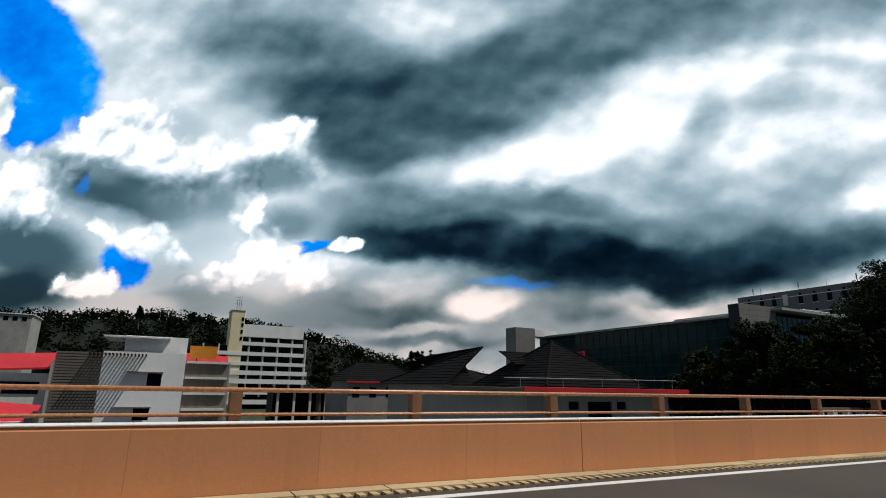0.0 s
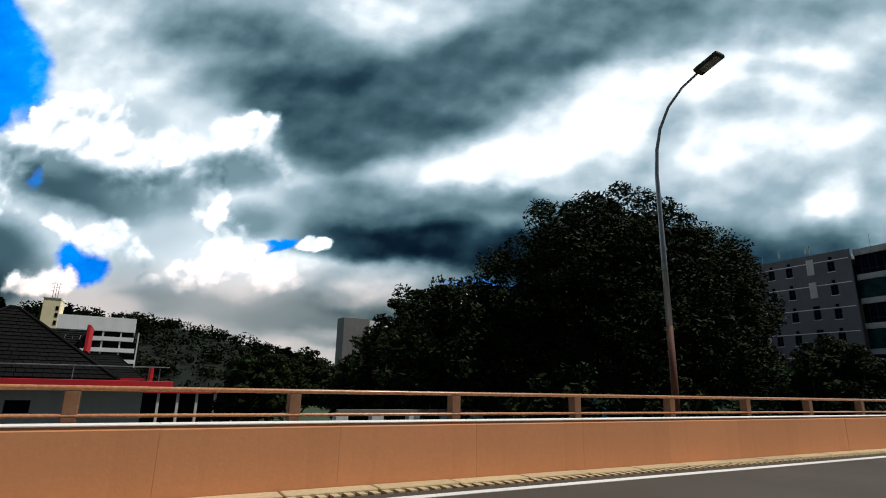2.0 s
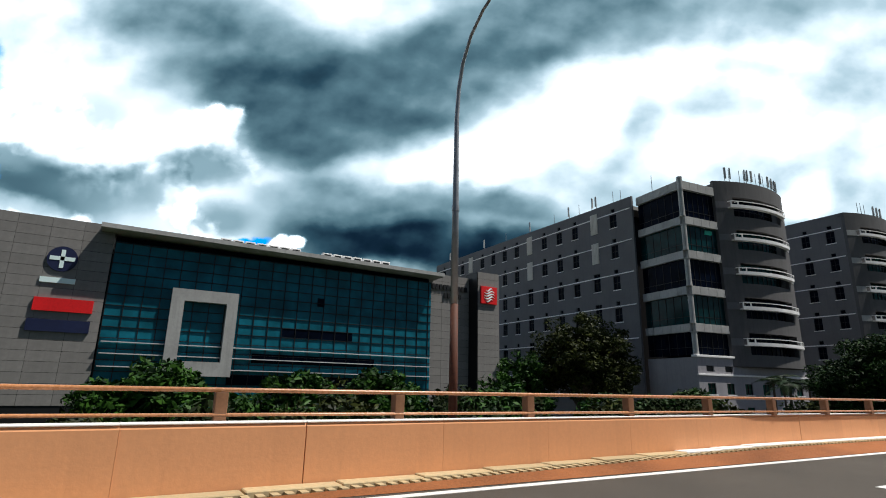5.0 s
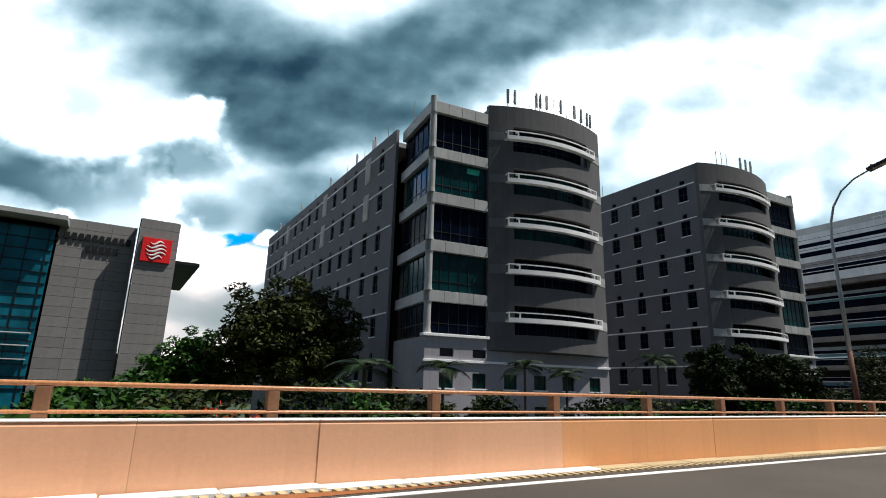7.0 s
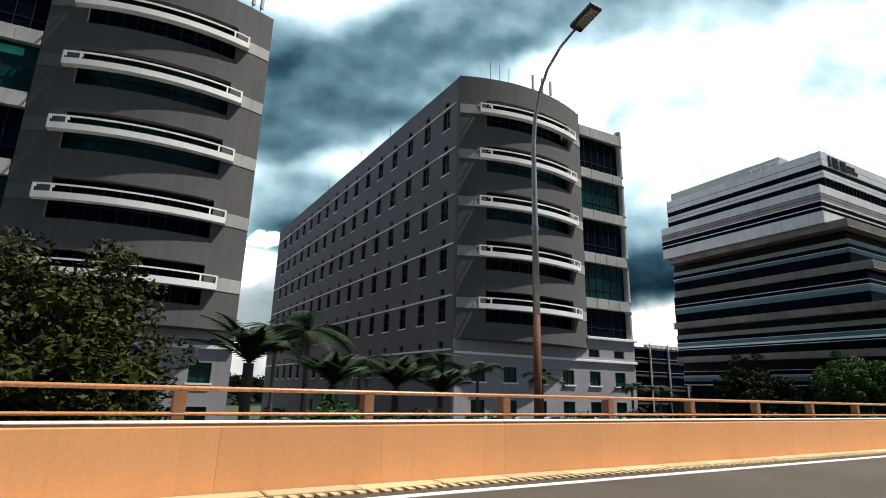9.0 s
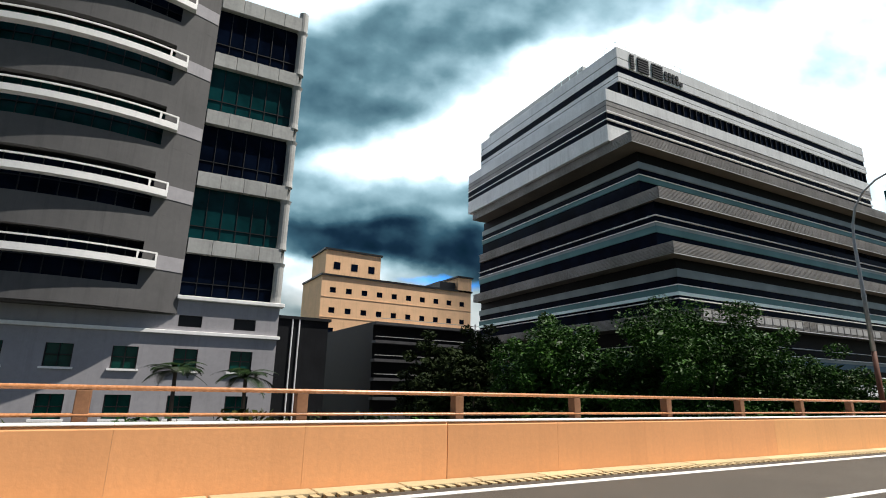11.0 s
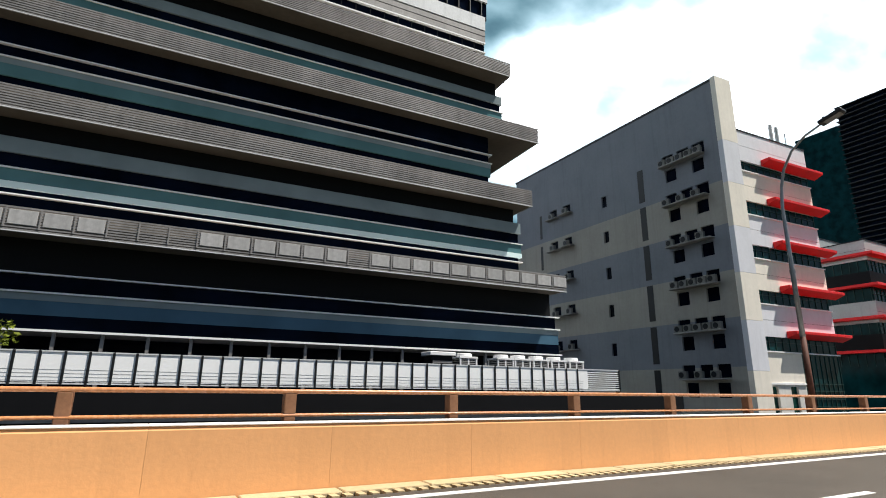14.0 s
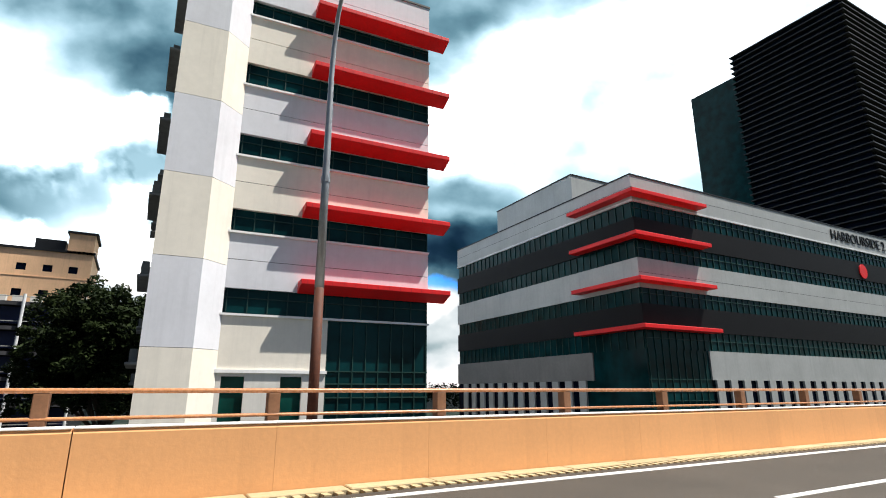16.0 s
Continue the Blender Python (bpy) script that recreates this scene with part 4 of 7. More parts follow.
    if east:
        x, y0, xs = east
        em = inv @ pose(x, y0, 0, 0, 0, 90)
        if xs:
            # sunlight on this wall is put into its lighter colour
            side_wall(block, "side_wall", em, depth_y - y0, GROUND_Z - 1, 31.4, [y - y0 for y in xs], [], M_GREY_SUNLIT)
        else:
            part("side_wall", box(0, depth_y - y0, 0, 0.35, GROUND_Z - 1, 31.4), M_GREY_W, block).matrix_basis = em
    wx, ex = west[0] + 0.36, east[0] - 0.36
    part("roof", box(wx, ex, west[1] + 1.5, depth_y - 0.1, 30.0, 30.6), M_CONC, block).matrix_basis = inv
    part("back_wall", box(wx, ex, depth_y - 0.4, depth_y, GROUND_Z - 1, 31.4), M_GREY_W, block).matrix_basis = inv
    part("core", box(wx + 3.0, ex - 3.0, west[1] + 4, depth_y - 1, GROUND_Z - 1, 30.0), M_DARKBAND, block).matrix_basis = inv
    return block


def antenna(kind_panel):
    ob = thing("antenna", "slim panel antenna on a roof pole" if kind_panel else "thin whip antenna on a roof edge", "antenna", group="roof antennas")
    bm = bmesh.new()
    tube(bm, [(0, 0, -0.6), (0, 0, 2.3)], [0.05, 0.04], 6)
    part("mast", bm, M_GALV, ob)
    if kind_panel:
        part("panel", bevel_box(-0.16, 0.16, -0.26, -0.06, 0.7, 2.5, 0.04, 1), M_SILVER, ob)
        part("bracket", box(-0.05, 0.05, -0.1, 0.1, 1.0, 1.1), M_GALV, ob)
    return ob


A_WEST = [58.1, 66.8, 70.8, 74.9, 83.2, 87.2, 91.2, 95.3, 103.4, 107.4, 111.6]
block_a = tech_block((168.4, 45.4), -6.1, 22.5, False, "dark grey tech building with bowed bay and glazed corner", (168.5, 54.2, A_WEST, [62.2, 79.1, 99.8]), (190.8, 43.5, []), 115.5)
B_WEST = [44.9 + 4.18 * k for k in range(16)]
B_EAST = [50.5 + 4.18 * k for k in range(15)]
tech_block((209.9, 42.3), -3.0, 23.0, True, "dark grey tech building, bowed bay beside glazed corner", (209.95, 42.6, B_WEST, []), (233.2, 49.2, B_EAST), 113.0, 0.85)

pane = part("open_pane", bevel_box(-0.75, 0.75, -0.03, 0.0, -0.3, 0.3, 0.01, 1), M_PANE, block_a, "bright green tilted window pane")
pane.matrix_basis = pose(5.2, 0.34, 23.94, 12, 0, 0)
whip, panel_ant = antenna(False), antenna(True)
whip.matrix_basis = pose(169.4, 57, 31.2)
panel_ant.matrix_basis = pose(169.4, 63.4, 31.4)
for i, (x, y) in enumerate([(169.4, 58.6), (169.4, 62.3), (169.5, 66.5), (169.5, 69.0), (169.5, 73.0), (169.5, 80.0), (169.5, 88.0), (169.6, 96.0), (169.6, 108.0), (169.6, 110.5), (168.9, 50.5)]):
    copy_thing(panel_ant if i % 2 else whip, pose(x, y, 31.4, 0, 0, -90))
for i, s in enumerate([9.2, 9.9, 11.7, 12.5, 13.0, 13.9, 15.0, 15.9, 16.9, 18.2, 19.4, 20.6, 21.3]):
    p = pose(168.4, 45.4, 0, 0, 0, -6.1) @ Vector((s, -1.75 * (1 - ((s - 14.7) / 7.8) ** 2) + 0.5, 32.2))
    copy_thing(whip if i in (2, 6, 8) else panel_ant, pose(p.x, p.y, p.z, 0, 0, random.uniform(-40, 40)))
for i, x in enumerate([213.0, 214.2, 215.4, 218.6, 219.9, 221.1]):
    copy_thing(whip if i < 3 else panel_ant, pose(x, 41.2 - 0.05 * i, 33.05))
for y in (60, 70, 84):
    copy_thing(whip, pose(210.3, y, 33.05))

# ---- stepped office block with projecting louvred slabs ----
def stepped_office():
    m = pose(259.6, 30.95, 0, 0, 0, -2.35)
    ob = thing("stepped_office", "stepped office block with projecting louvred slabs and banded glass", "office building", m)
    back = 24.5

    def strip(name, mat, s0, s1, d, z0, z1, text=""):
        return part(name, box(s0, s1, -d, back, z0, z1), mat, ob, text)

    # top storeys
    for name, mat, d, z0, z1 in (("parapet_band", M_ALU, 0.0, 32.36, 33.47), ("joint", M_MULL, -0.05, 32.28, 32.36), ("parapet_band", M_ALU, 0.0, 31.5, 32.28),
                                 ("glazing", M_GLASS, -0.15, 30.72, 31.5), ("spandrel", M_ALU, 0.02, 30.28, 30.72), ("joint", M_MULL, -0.05, 30.2, 30.28),
                                 ("spandrel", M_ALU, 0.02, 29.75, 30.2), ("glazing", M_GLASS, -0.15, 28.3, 29.75)):
        strip(name, mat, 0.2, 44.6, d, z0, z1)
    bar = part("mullion", box(-0.03, 0.03, -0.02, 0.14, 28.3, 29.72), M_MULL, ob)
    bar.matrix_basis = pose(0.43, 0, 0)
    for k in range(1, 46):
        share("mullion", bar, ob, pose(0.43 + k * 0.97, 0, 0))
    for name, mat, d, z0, z1 in (("spandrel", M_ALU, 0.15, 27.15, 28.3), ("joint", M_MULL, 0.05, 27.08, 27.15), ("louvre_band", M_LOUVRE, 0.12, 26.65, 27.08),
                                 ("joint", M_MULL, 0.02, 26.58, 26.65), ("louvre_band", M_LOUVRE, 0.12, 26.1, 26.58), ("trim_line", M_TRIM, 0.16, 26.0, 26.1),
                                 ("glazing", M_GLASS, -0.05, 25.3, 26.0), ("trim_line", M_TRIM, 0.16, 25.2, 25.3), ("glazing", M_GLASS, -0.05, 24.7, 25.2), ("spandrel", M_ALU, 0.1, 23.1, 24.7)):
        strip(name, mat, -1.7, 44.3, d, z0, z1)
    bar = part("mullion", box(-0.035, 0.035, 0.0, 0.12, 24.7, 26.0), M_MULL, ob)
    bar.matrix_basis = pose(-1.56, 0, 0)
    for k in range(1, 46):
        share("mullion", bar, ob, pose(-1.56 + k, 0, 0))
    bm = bmesh.new()
    for k in range(8):
        bx(bm, 0.3 + k * 1.3, 0.34 + k * 1.3, 0.08, 0.12, 33.47, 34.1)
        bx(bm, 0.3, 0.34, 0.3 + k * 1.3, 0.34 + k * 1.3, 33.47, 34.1)
    bx(bm, 0.3, 9.8, 0.08, 0.12, 34.06, 34.1)
    bx(bm, 0.3, 0.34, 0.08, 9.8, 34.06, 34.1)
    part("roof_rail", bm, M_SPAN_L, ob)
    strip("plant_room", M_SILVER, 1.5, 14, -6.0, 33.4, 35.2)
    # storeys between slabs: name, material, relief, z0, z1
    # shade under a slab is put into the near-black colour of its gap
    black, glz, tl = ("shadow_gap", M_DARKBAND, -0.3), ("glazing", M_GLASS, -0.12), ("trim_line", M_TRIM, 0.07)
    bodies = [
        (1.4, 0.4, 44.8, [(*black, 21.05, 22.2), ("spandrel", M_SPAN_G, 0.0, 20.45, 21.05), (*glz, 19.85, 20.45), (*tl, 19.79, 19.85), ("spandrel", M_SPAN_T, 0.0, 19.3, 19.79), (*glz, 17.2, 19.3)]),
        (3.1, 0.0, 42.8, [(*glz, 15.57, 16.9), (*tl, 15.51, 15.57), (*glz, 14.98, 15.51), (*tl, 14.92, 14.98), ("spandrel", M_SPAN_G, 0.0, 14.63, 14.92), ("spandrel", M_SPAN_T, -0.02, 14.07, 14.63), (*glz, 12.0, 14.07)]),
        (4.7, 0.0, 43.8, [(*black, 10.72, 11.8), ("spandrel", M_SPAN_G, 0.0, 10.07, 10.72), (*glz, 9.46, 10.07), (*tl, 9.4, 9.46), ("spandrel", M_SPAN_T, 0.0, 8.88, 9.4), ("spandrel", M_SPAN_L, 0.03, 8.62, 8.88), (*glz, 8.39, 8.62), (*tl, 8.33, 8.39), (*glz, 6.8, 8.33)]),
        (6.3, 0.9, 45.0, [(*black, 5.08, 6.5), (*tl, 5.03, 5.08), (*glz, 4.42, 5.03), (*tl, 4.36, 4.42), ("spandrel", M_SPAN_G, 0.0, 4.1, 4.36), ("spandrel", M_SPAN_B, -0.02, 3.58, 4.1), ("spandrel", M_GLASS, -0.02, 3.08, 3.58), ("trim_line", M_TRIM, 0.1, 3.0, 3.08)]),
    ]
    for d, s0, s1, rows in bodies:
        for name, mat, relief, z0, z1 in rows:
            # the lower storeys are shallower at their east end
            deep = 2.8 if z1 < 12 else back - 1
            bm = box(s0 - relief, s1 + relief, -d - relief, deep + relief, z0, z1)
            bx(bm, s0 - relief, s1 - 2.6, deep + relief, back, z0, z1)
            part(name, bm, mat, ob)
    # slabs: front, ends, heights; slats on the face, brown soffit beneath
    slabs = [(2.45, -1.35, 44.9, 22.15, 23.2, False), (3.9, -0.3, 45.95, 16.75, 17.8, False), (5.55, -1.2, 44.1, 11.6, 12.6, False), (7.25, -1.1, 44.9, 6.35, 7.25, True)]
    for d, s0, s1, z0, z1, screen in slabs:
        deep = 3.5 if z1 < 13 else back - 1.5
        bm = box(s0 + 0.1, s1 - 0.1, -d + 0.1, deep, z0 + 0.02, z0 + 0.3)
        bx(bm, s0 + 0.1, s1 - 2.6, deep, back - 0.5, z0 + 0.02, z0 + 0.3)
        part("soffit", bm, M_SOFFIT, ob, "brown soffit")
        bm = box(s0 + 0.15, s1 - 0.15, -d + 0.15, deep - 0.1, z0 + 0.3, z1 - 0.05)
        bx(bm, s0 + 0.15, s1 - 2.7, deep - 0.1, back - 0.6, z0 + 0.3, z1 - 0.05)
        part("slab_core", bm, M_CONC_D, ob)
        bm = bmesh.new()
        n = 9
        h = (z1 - z0) / n
        for k in range(n):
            za, zb = z0 + k * h, z0 + (k + 0.62) * h
            bx(bm, s0, s1, -d, -d + 0.05, za, zb)
            bx(bm, s0, s0 + 0.05, -d + 0.05, back - 0.5, za, zb)
            bx(bm, s1 - 0.05, s1, -d + 0.05, deep + 0.1, za, zb)
            bx(bm, s1 - 2.6, s1 - 2.55, deep + 0.1, back - 0.5, za, zb)
        part("louvre_face", bm, M_LOUVRE, ob, "grey horizontal louvre slats")
        part("edge_trim", box(s0 - 0.01, s1 + 0.01, -d - 0.02, -d + 0.04, z0 - 0.04, z0), M_ALU, ob)
        if screen:
            piece = part("screen_panel", bevel_box(-0.42, 0.42, -0.02, 0.0, z0 + 0.22, z1 - 0.16, 0.006, 1), M_DULL, ob, "dull pale screen panel")
            piece.matrix_basis = pose(s0 + 0.7, -d, 0)
            for k in range(1, 45):
                if k not in (12, 13, 24, 25, 26, 33):
                    share("screen_panel", piece, ob, pose(s0 + 0.7 + k * 1.02, -d, 0))
            bar = part("screen_bar", box(-0.025, 0.025, -0.03, 0.0, z0 + 0.1, z1 - 0.1), M_LOUVRE, ob)
            bar.matrix_basis = pose(s0 + 0.19, -d, 0)
            for k in range(1, 45):
                share("screen_bar", bar, ob, pose(s0 + 0.19 + k * 1.02, -d, 0))
    # colonnade level
    part("recessed_lobby", box(2.5, 44, -4.0, back, 1.0, 3.05), M_GLASS, ob)
    col = part("column", box(-0.06, 0.06, -0.06, 0.06, 1.1, 3.05), M_LOUVRE, ob)
    col.matrix_basis = pose(1.4, -6.2, 0)
    for k in range(1, 30):
        share("column", col, ob, pose(1.4 + k * 1.5, -6.2, 0))
    # deck with a pale screen fence
    part("podium_deck", box(-2.5, 50.5, -9.4, back, 0.2, 1.1), M_DARKBAND, ob)
    part("podium_wall", box(-2.3, 50.3, -9.2, back, GROUND_Z, 0.2), M_DARKBAND, ob)
    bm = bmesh.new()
    for z in (-0.9, -0.4, 0.05):
        bx(bm, -2.4, 50.4, -9.32, -9.2, z, z + 0.14)
    part("podium_louvre", bm, M_LOUVRE, ob)
    # lettering on the top band, too small to spell
    bm = bmesh.new()
    for x0, w in ((1.9, 0.5), (2.9, 1.5), (4.9, 1.5)):
        for k in range(6):
            bx(bm, x0, x0 + w, -0.14, -0.02, 31.62 + k * 0.27, 31.78 + k * 0.27)
    for k in range(2):
        for j in range(5 if k else 4):
            bx(bm, 6.7 + j * 0.55, 7.05 + j * 0.55, -0.12, -0.02, 31.75 + (1 - k) * 0.6, 32.2 + (1 - k) * 0.6)
    tagged(part("sign_bar", bm, M_MULL, ob), "dark sign bars")
    return ob


def screen_fence():
    """White perforated panels between dark posts along the deck."""
    m = pose(259.6, 30.95, 0, 0, 0, -2.35)
    fence = thing("screen_fence", "white perforated metal screen fence on a deck edge", "fence", m @ pose(0, -9.3, 1.16))
    panel = part("fence_panel", bevel_box(-0.295, 0.295, -0.02, 0.02, 0.10, 1.0, 0.008, 1), M_SCREEN, fence)
    panel.matrix_basis = pose(-1.92, 0, 0)
    dim = part("fence_panel", bevel_box(-0.295, 0.295, -0.02, 0.02, 0.10, 1.0, 0.008, 1), M_BAND, fence, "grey louvred fence panel")
    dim.matrix_basis = pose(-1.92 + 0.655 * 19, 0, 0)
    for k in range(1, 71):
        if k != 19:
            share("fence_panel", dim if k in (21, 34) else panel, fence, pose(-1.92 + 0.655 * k, 0, 0))
    # open slats close the end of the deck
    slat = part("slat", box(43.95, 46.2, -0.02, 0.02, -0.018, 0.018), M_SCREEN, fence, "white open slat")
    slat.matrix_basis = pose(0, 0, 0.12)
    for k in range(1, 10):
        share("slat", slat, fence, pose(0, 0, 0.12 + 0.095 * k))
    post = part("post", box(-0.036, 0.036, -0.05, 0.05, 0, 1.04), M_MULL, fence)
    post.matrix_basis = pose(-2.25, 0, 0)
    for k in [*range(1, 71), 74]:
        share("post", post, fence, pose(-2.25 + 0.655 * k, 0, 0))
    for k in range(4):
        part("slat", box(-2.2, 43.9, -0.026, -0.02, 0.14 + k * 0.11, 0.148 + k * 0.11), M_BAND, fence)
    for z in (0.03, 1.0):
        part("rail", box(-2.25, 46.22, -0.04, 0.04, z, z + 0.045), M_ALU, fence)
    return fence


def chiller(m):
    """White cooling unit with a louvred body and a round fan cowl."""
    ob = thing("cooling_unit", "white rooftop cooling unit with a round fan cowl", "air conditioner", m, "cooling units on the deck")
    part("body", bevel_box(-0.40, 0.40, -0.40, 0.40, 0.75, 1.46, 0.03, 1), M_MULL, ob, "dark finned coil")
    bm = bmesh.new()
    for x in (-0.41, 0.41):
        for y in (-0.41, 0.41):
            bx(bm, x - 0.035, x + 0.035, y - 0.035, y + 0.035, 0.74, 1.46)
    bx(bm, -0.035, 0.035, -0.44, -0.40, 0.76, 1.44)
    bx(bm, -0.46, 0.46, -0.46, 0.46, 1.44, 1.52)
    part("casing", bm, M_WHITE, ob, "white corner frame and lid")
    bm = bmesh.new()
    for k in range(8):
        z = 0.80 + k * 0.082
        bx(bm, -0.38, 0.38, -0.43, -0.41, z, z + 0.032)
        bx(bm, 0.41, 0.43, -0.38, 0.38, z, z + 0.032)
        bx(bm, -0.43, -0.41, -0.38, 0.38, z, z + 0.032)
    part("grille", bm, M_DULL, ob, "pale grille slats")
    bm = bmesh.new()
    bmesh.ops.create_cone(bm, cap_ends=True, segments=24, radius1=0.36, radius2=0.34, depth=0.15, matrix=Matrix.Translation((0, 0, 1.595)))
    bevel_edges = [e for e in bm.edges if e.is_boundary is False and len(e.link_faces) == 2 and e.calc_face_angle(0) > 1]
    bmesh.ops.bevel(bm, geom=bevel_edges, offset=0.02, segments=1, affect="EDGES")
    part("fan_cowl", bm, M_WHITE, ob)
    bm = bmesh.new()
    for x in (-0.36, 0.36):
        for y in (-0.36, 0.36):
            bx(bm, x - 0.05, x + 0.05, y - 0.05, y + 0.05, 0, 0.75)
    part("stand", bm, M_MULL, ob)
    return ob


stepped_office()
screen_fence()
deck = pose(259.6, 30.95, 0, 0, 0, -2.35)
unit = chiller(deck @ pose(40.1, -8.1, 1.1))
for s in (41.05, 42.1, 43.15, 44.25):
    copy_thing(unit, deck @ pose(s, -8.1, 1.1))
copy_thing(unit, deck @ pose(38.2, -8.0, 1.1))


def plant_box(m):
    ob = thing("plant_box", "small white equipment box on a dark frame", "equipment box", m)
    part("lid", bevel_box(-0.62, 0.62, -0.5, 0.5, 1.5, 1.66, 0.02, 1), M_WHITE, ob, "white lid")
    part("cabinet", bevel_box(-0.5, 0.5, -0.4, 0.4, 0.0, 1.5, 0.02, 1), M_DARKBAND, ob)
    bm = bmesh.new()
    for k in range(5):
        bx(bm, -0.46, 0.46, -0.42, -0.4, 0.3 + k * 0.22, 0.4 + k * 0.22)
    part("grille", bm, M_LOUVRE, ob)


plant_box(deck @ pose(36.8, -8.2, 1.1))


# ---- white block with red canopies ----
def ac_unit(parent, m, src):
    if src is None:
        ob = part("ac_unit", bevel_box(-0.4, 0.4, -0.16, 0.16, 0, 0.62, 0.02, 1), M_ACBOX, parent, "small weathered grey air conditioner")
        bm = bmesh.new()
        bmesh.ops.create_cone(bm, cap_ends=True, segments=14, radius1=0.24, radius2=0.24, depth=0.03, matrix=pose(-0.08, -0.17, 0.31, 90, 0, 0))
        part("fan", bm, M_MULL, ob)
    else:
        ob = share("ac_unit", src, parent, Matrix())
        share("fan", src.children[0], ob, Matrix())
    ob.matrix_basis = m
    return ob


def wedge(x0, x1, y0, y1, front, back, top):
    """A flat-topped canopy whose underside falls from its front edge to the wall."""
    bm = bmesh.new()
    ends = [[bm.verts.new((x, y, z)) for y, z in ((y0, front), (y0, top), (y1, top), (y1, back))] for x in (x0, x1)]
    for i in range(4):
        j = (i + 1) % 4
        bm.faces.new((ends[0][i], ends[0][j], ends[1][j], ends[1][i]))
    bm.faces.new(ends[0][::-1])
    bm.faces.new(ends[1])
    bmesh.ops.recalc_face_normals(bm, faces=bm.faces)
    bmesh.ops.bevel(bm, geom=bm.edges[:], offset=0.02, segments=1, affect="EDGES")
    return bm


def canopy_block():
    m = pose(326.2, 25.87, 0, 0, 0, -3.3)
    ob = thing("canopy_building", "white and grey block with red canopies and striped side wall", "office building", m)
    cuts = [GROUND_Z, 3.24, 7.18, 11.07, 15.06, 18.96, 28.5]
    # striped side wall, seen with its ledges of air conditioners
    inv = m.inverted()
    wm = inv @ pose(326.4, 55.6, 0, 0, 0, -90)
    length = 29.8
    ledges = [22.1 - 3.95 * k for k in range(6)]
    holes = []
    for z in ledges:
        for y in (31.6, 29.9, 28.3):
            holes.append((55.6 - y - 0.62, 55.6 - y + 0.62, z + 0.05, z + 1.15))
        for y in (31.4, 28.5):
            holes.append((55.6 - y - 0.6, 55.6 - y + 0.6, z - 1.55, z - 0.35))
        for y in (48.3, 45.9):
            holes.append((55.6 - y - 0.6, 55.6 - y + 0.6, z - 0.55, z + 0.45))
        holes.append((55.6 - 40.0 - 0.35, 55.6 - 40.0 + 0.35, z - 1.6, z - 0.35))
    for i, (z0, z1) in enumerate(zip(cuts, cuts[1:])):
        bm = bmesh.new()
        own = [(a, b, max(c, z0), min(d, z1)) for a, b, c, d in holes if c < z1 and d > z0]
        wall_open(bm, 0, length, 0, 0.35, z0, z1, own)
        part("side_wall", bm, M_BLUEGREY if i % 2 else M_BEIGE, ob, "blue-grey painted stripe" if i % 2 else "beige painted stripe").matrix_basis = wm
    for a, b, c, d in holes:
        part("window", box(a, b, 0.2, 0.25, c, d), M_GLASS, ob).matrix_basis = wm
    src = None
    for j, z in enumerate(ledges):
        part("ac_ledge", bevel_box(55.6 - 32.3, 55.6 - 27.7, -0.72, 0.0, z - 0.12, z, 0.02, 1), M_CONC, ob, "projecting concrete ledge").matrix_basis = wm
        part("ac_ledge", bevel_box(55.6 - 49.3, 55.6 - 47.2, -0.62, 0.0, z - 0.78, z - 0.68, 0.02, 1), M_CONC, ob).matrix_basis = wm
        part("ac_ledge", bevel_box(55.6 - 46.9, 55.6 - 44.9, -0.62, 0.0, z - 0.72, z - 0.62, 0.02, 1), M_CONC, ob).matrix_basis = wm
        for k in range(5 if j in (0, 3, 4) else 3):
            made = ac_unit(ob, wm @ pose(55.6 - 31.9 + (0.94 if j in (0, 3, 4) else 1.55) * k, -0.42, z), src)
            src = src or made
        for k in range(2):
            ac_unit(ob, wm @ pose(55.6 - 48.3 + 2.4 * k, -0.36, z - 0.68 + 0.06 * k), src)
        part("groove", box(55.6 - 35.3, 55.6 - 34.6, -0.02, 0.02, z - 2.6, z + 0.8), M_MULL, ob).matrix_basis = wm
        part("groove", box(55.6 - 50.9, 55.6 - 50.5, -0.02, 0.02, z - 2.6, z + 0.4), M_MULL, ob).matrix_basis = wm
    part("wall_coping", box(-0.1, length, -0.06, 0.4, 28.5, 28.72), M_MULL, ob).matrix_basis = wm
    # front fin in stripes
    for i, (z0, z1) in enumerate(zip([GROUND_Z, 2.9, 6.85, 10.75, 14.7, 18.6, 22.5], [2.88, 6.83, 10.73, 14.68, 18.58, 22.48, 28.7])):
        part("fin_panel", box(-0.02, 1.998, -0.12, 0.36, z0, z1), M_FRONT_G if i % 2 else M_FRONT_B, ob, "pale grey painted panel" if i % 2 else "cream painted panel")
        bm = bmesh.new()
        ring = [[bm.verts.new((x, y, z)) for x, y in ((2.0, -0.12), (3.07, 0.895), (2.0, 0.895))] for z in (z0, z1)]
        for a, b in ((0, 1), (1, 2), (2, 0)):
            bm.faces.new((ring[0][a], ring[0][b], ring[1][b], ring[1][a]))
        bm.faces.new(ring[0][::-1])
        bm.faces.new(ring[1])
        part("fin_return", bm, M_FRONT_G if i % 2 else M_FRONT_B, ob, "splayed face beside the panels")
    # street front: storeys of wall and ribbon window
    z_win = [(20.66, 21.64), (16.5, 17.78), (12.54, 13.72), (8.57, 9.72), (4.6, 5.8)]
    edges = [(21.64, 24.6), (17.78, 20.66), (13.72, 16.5), (9.72, 12.54), (5.8, 8.57)]
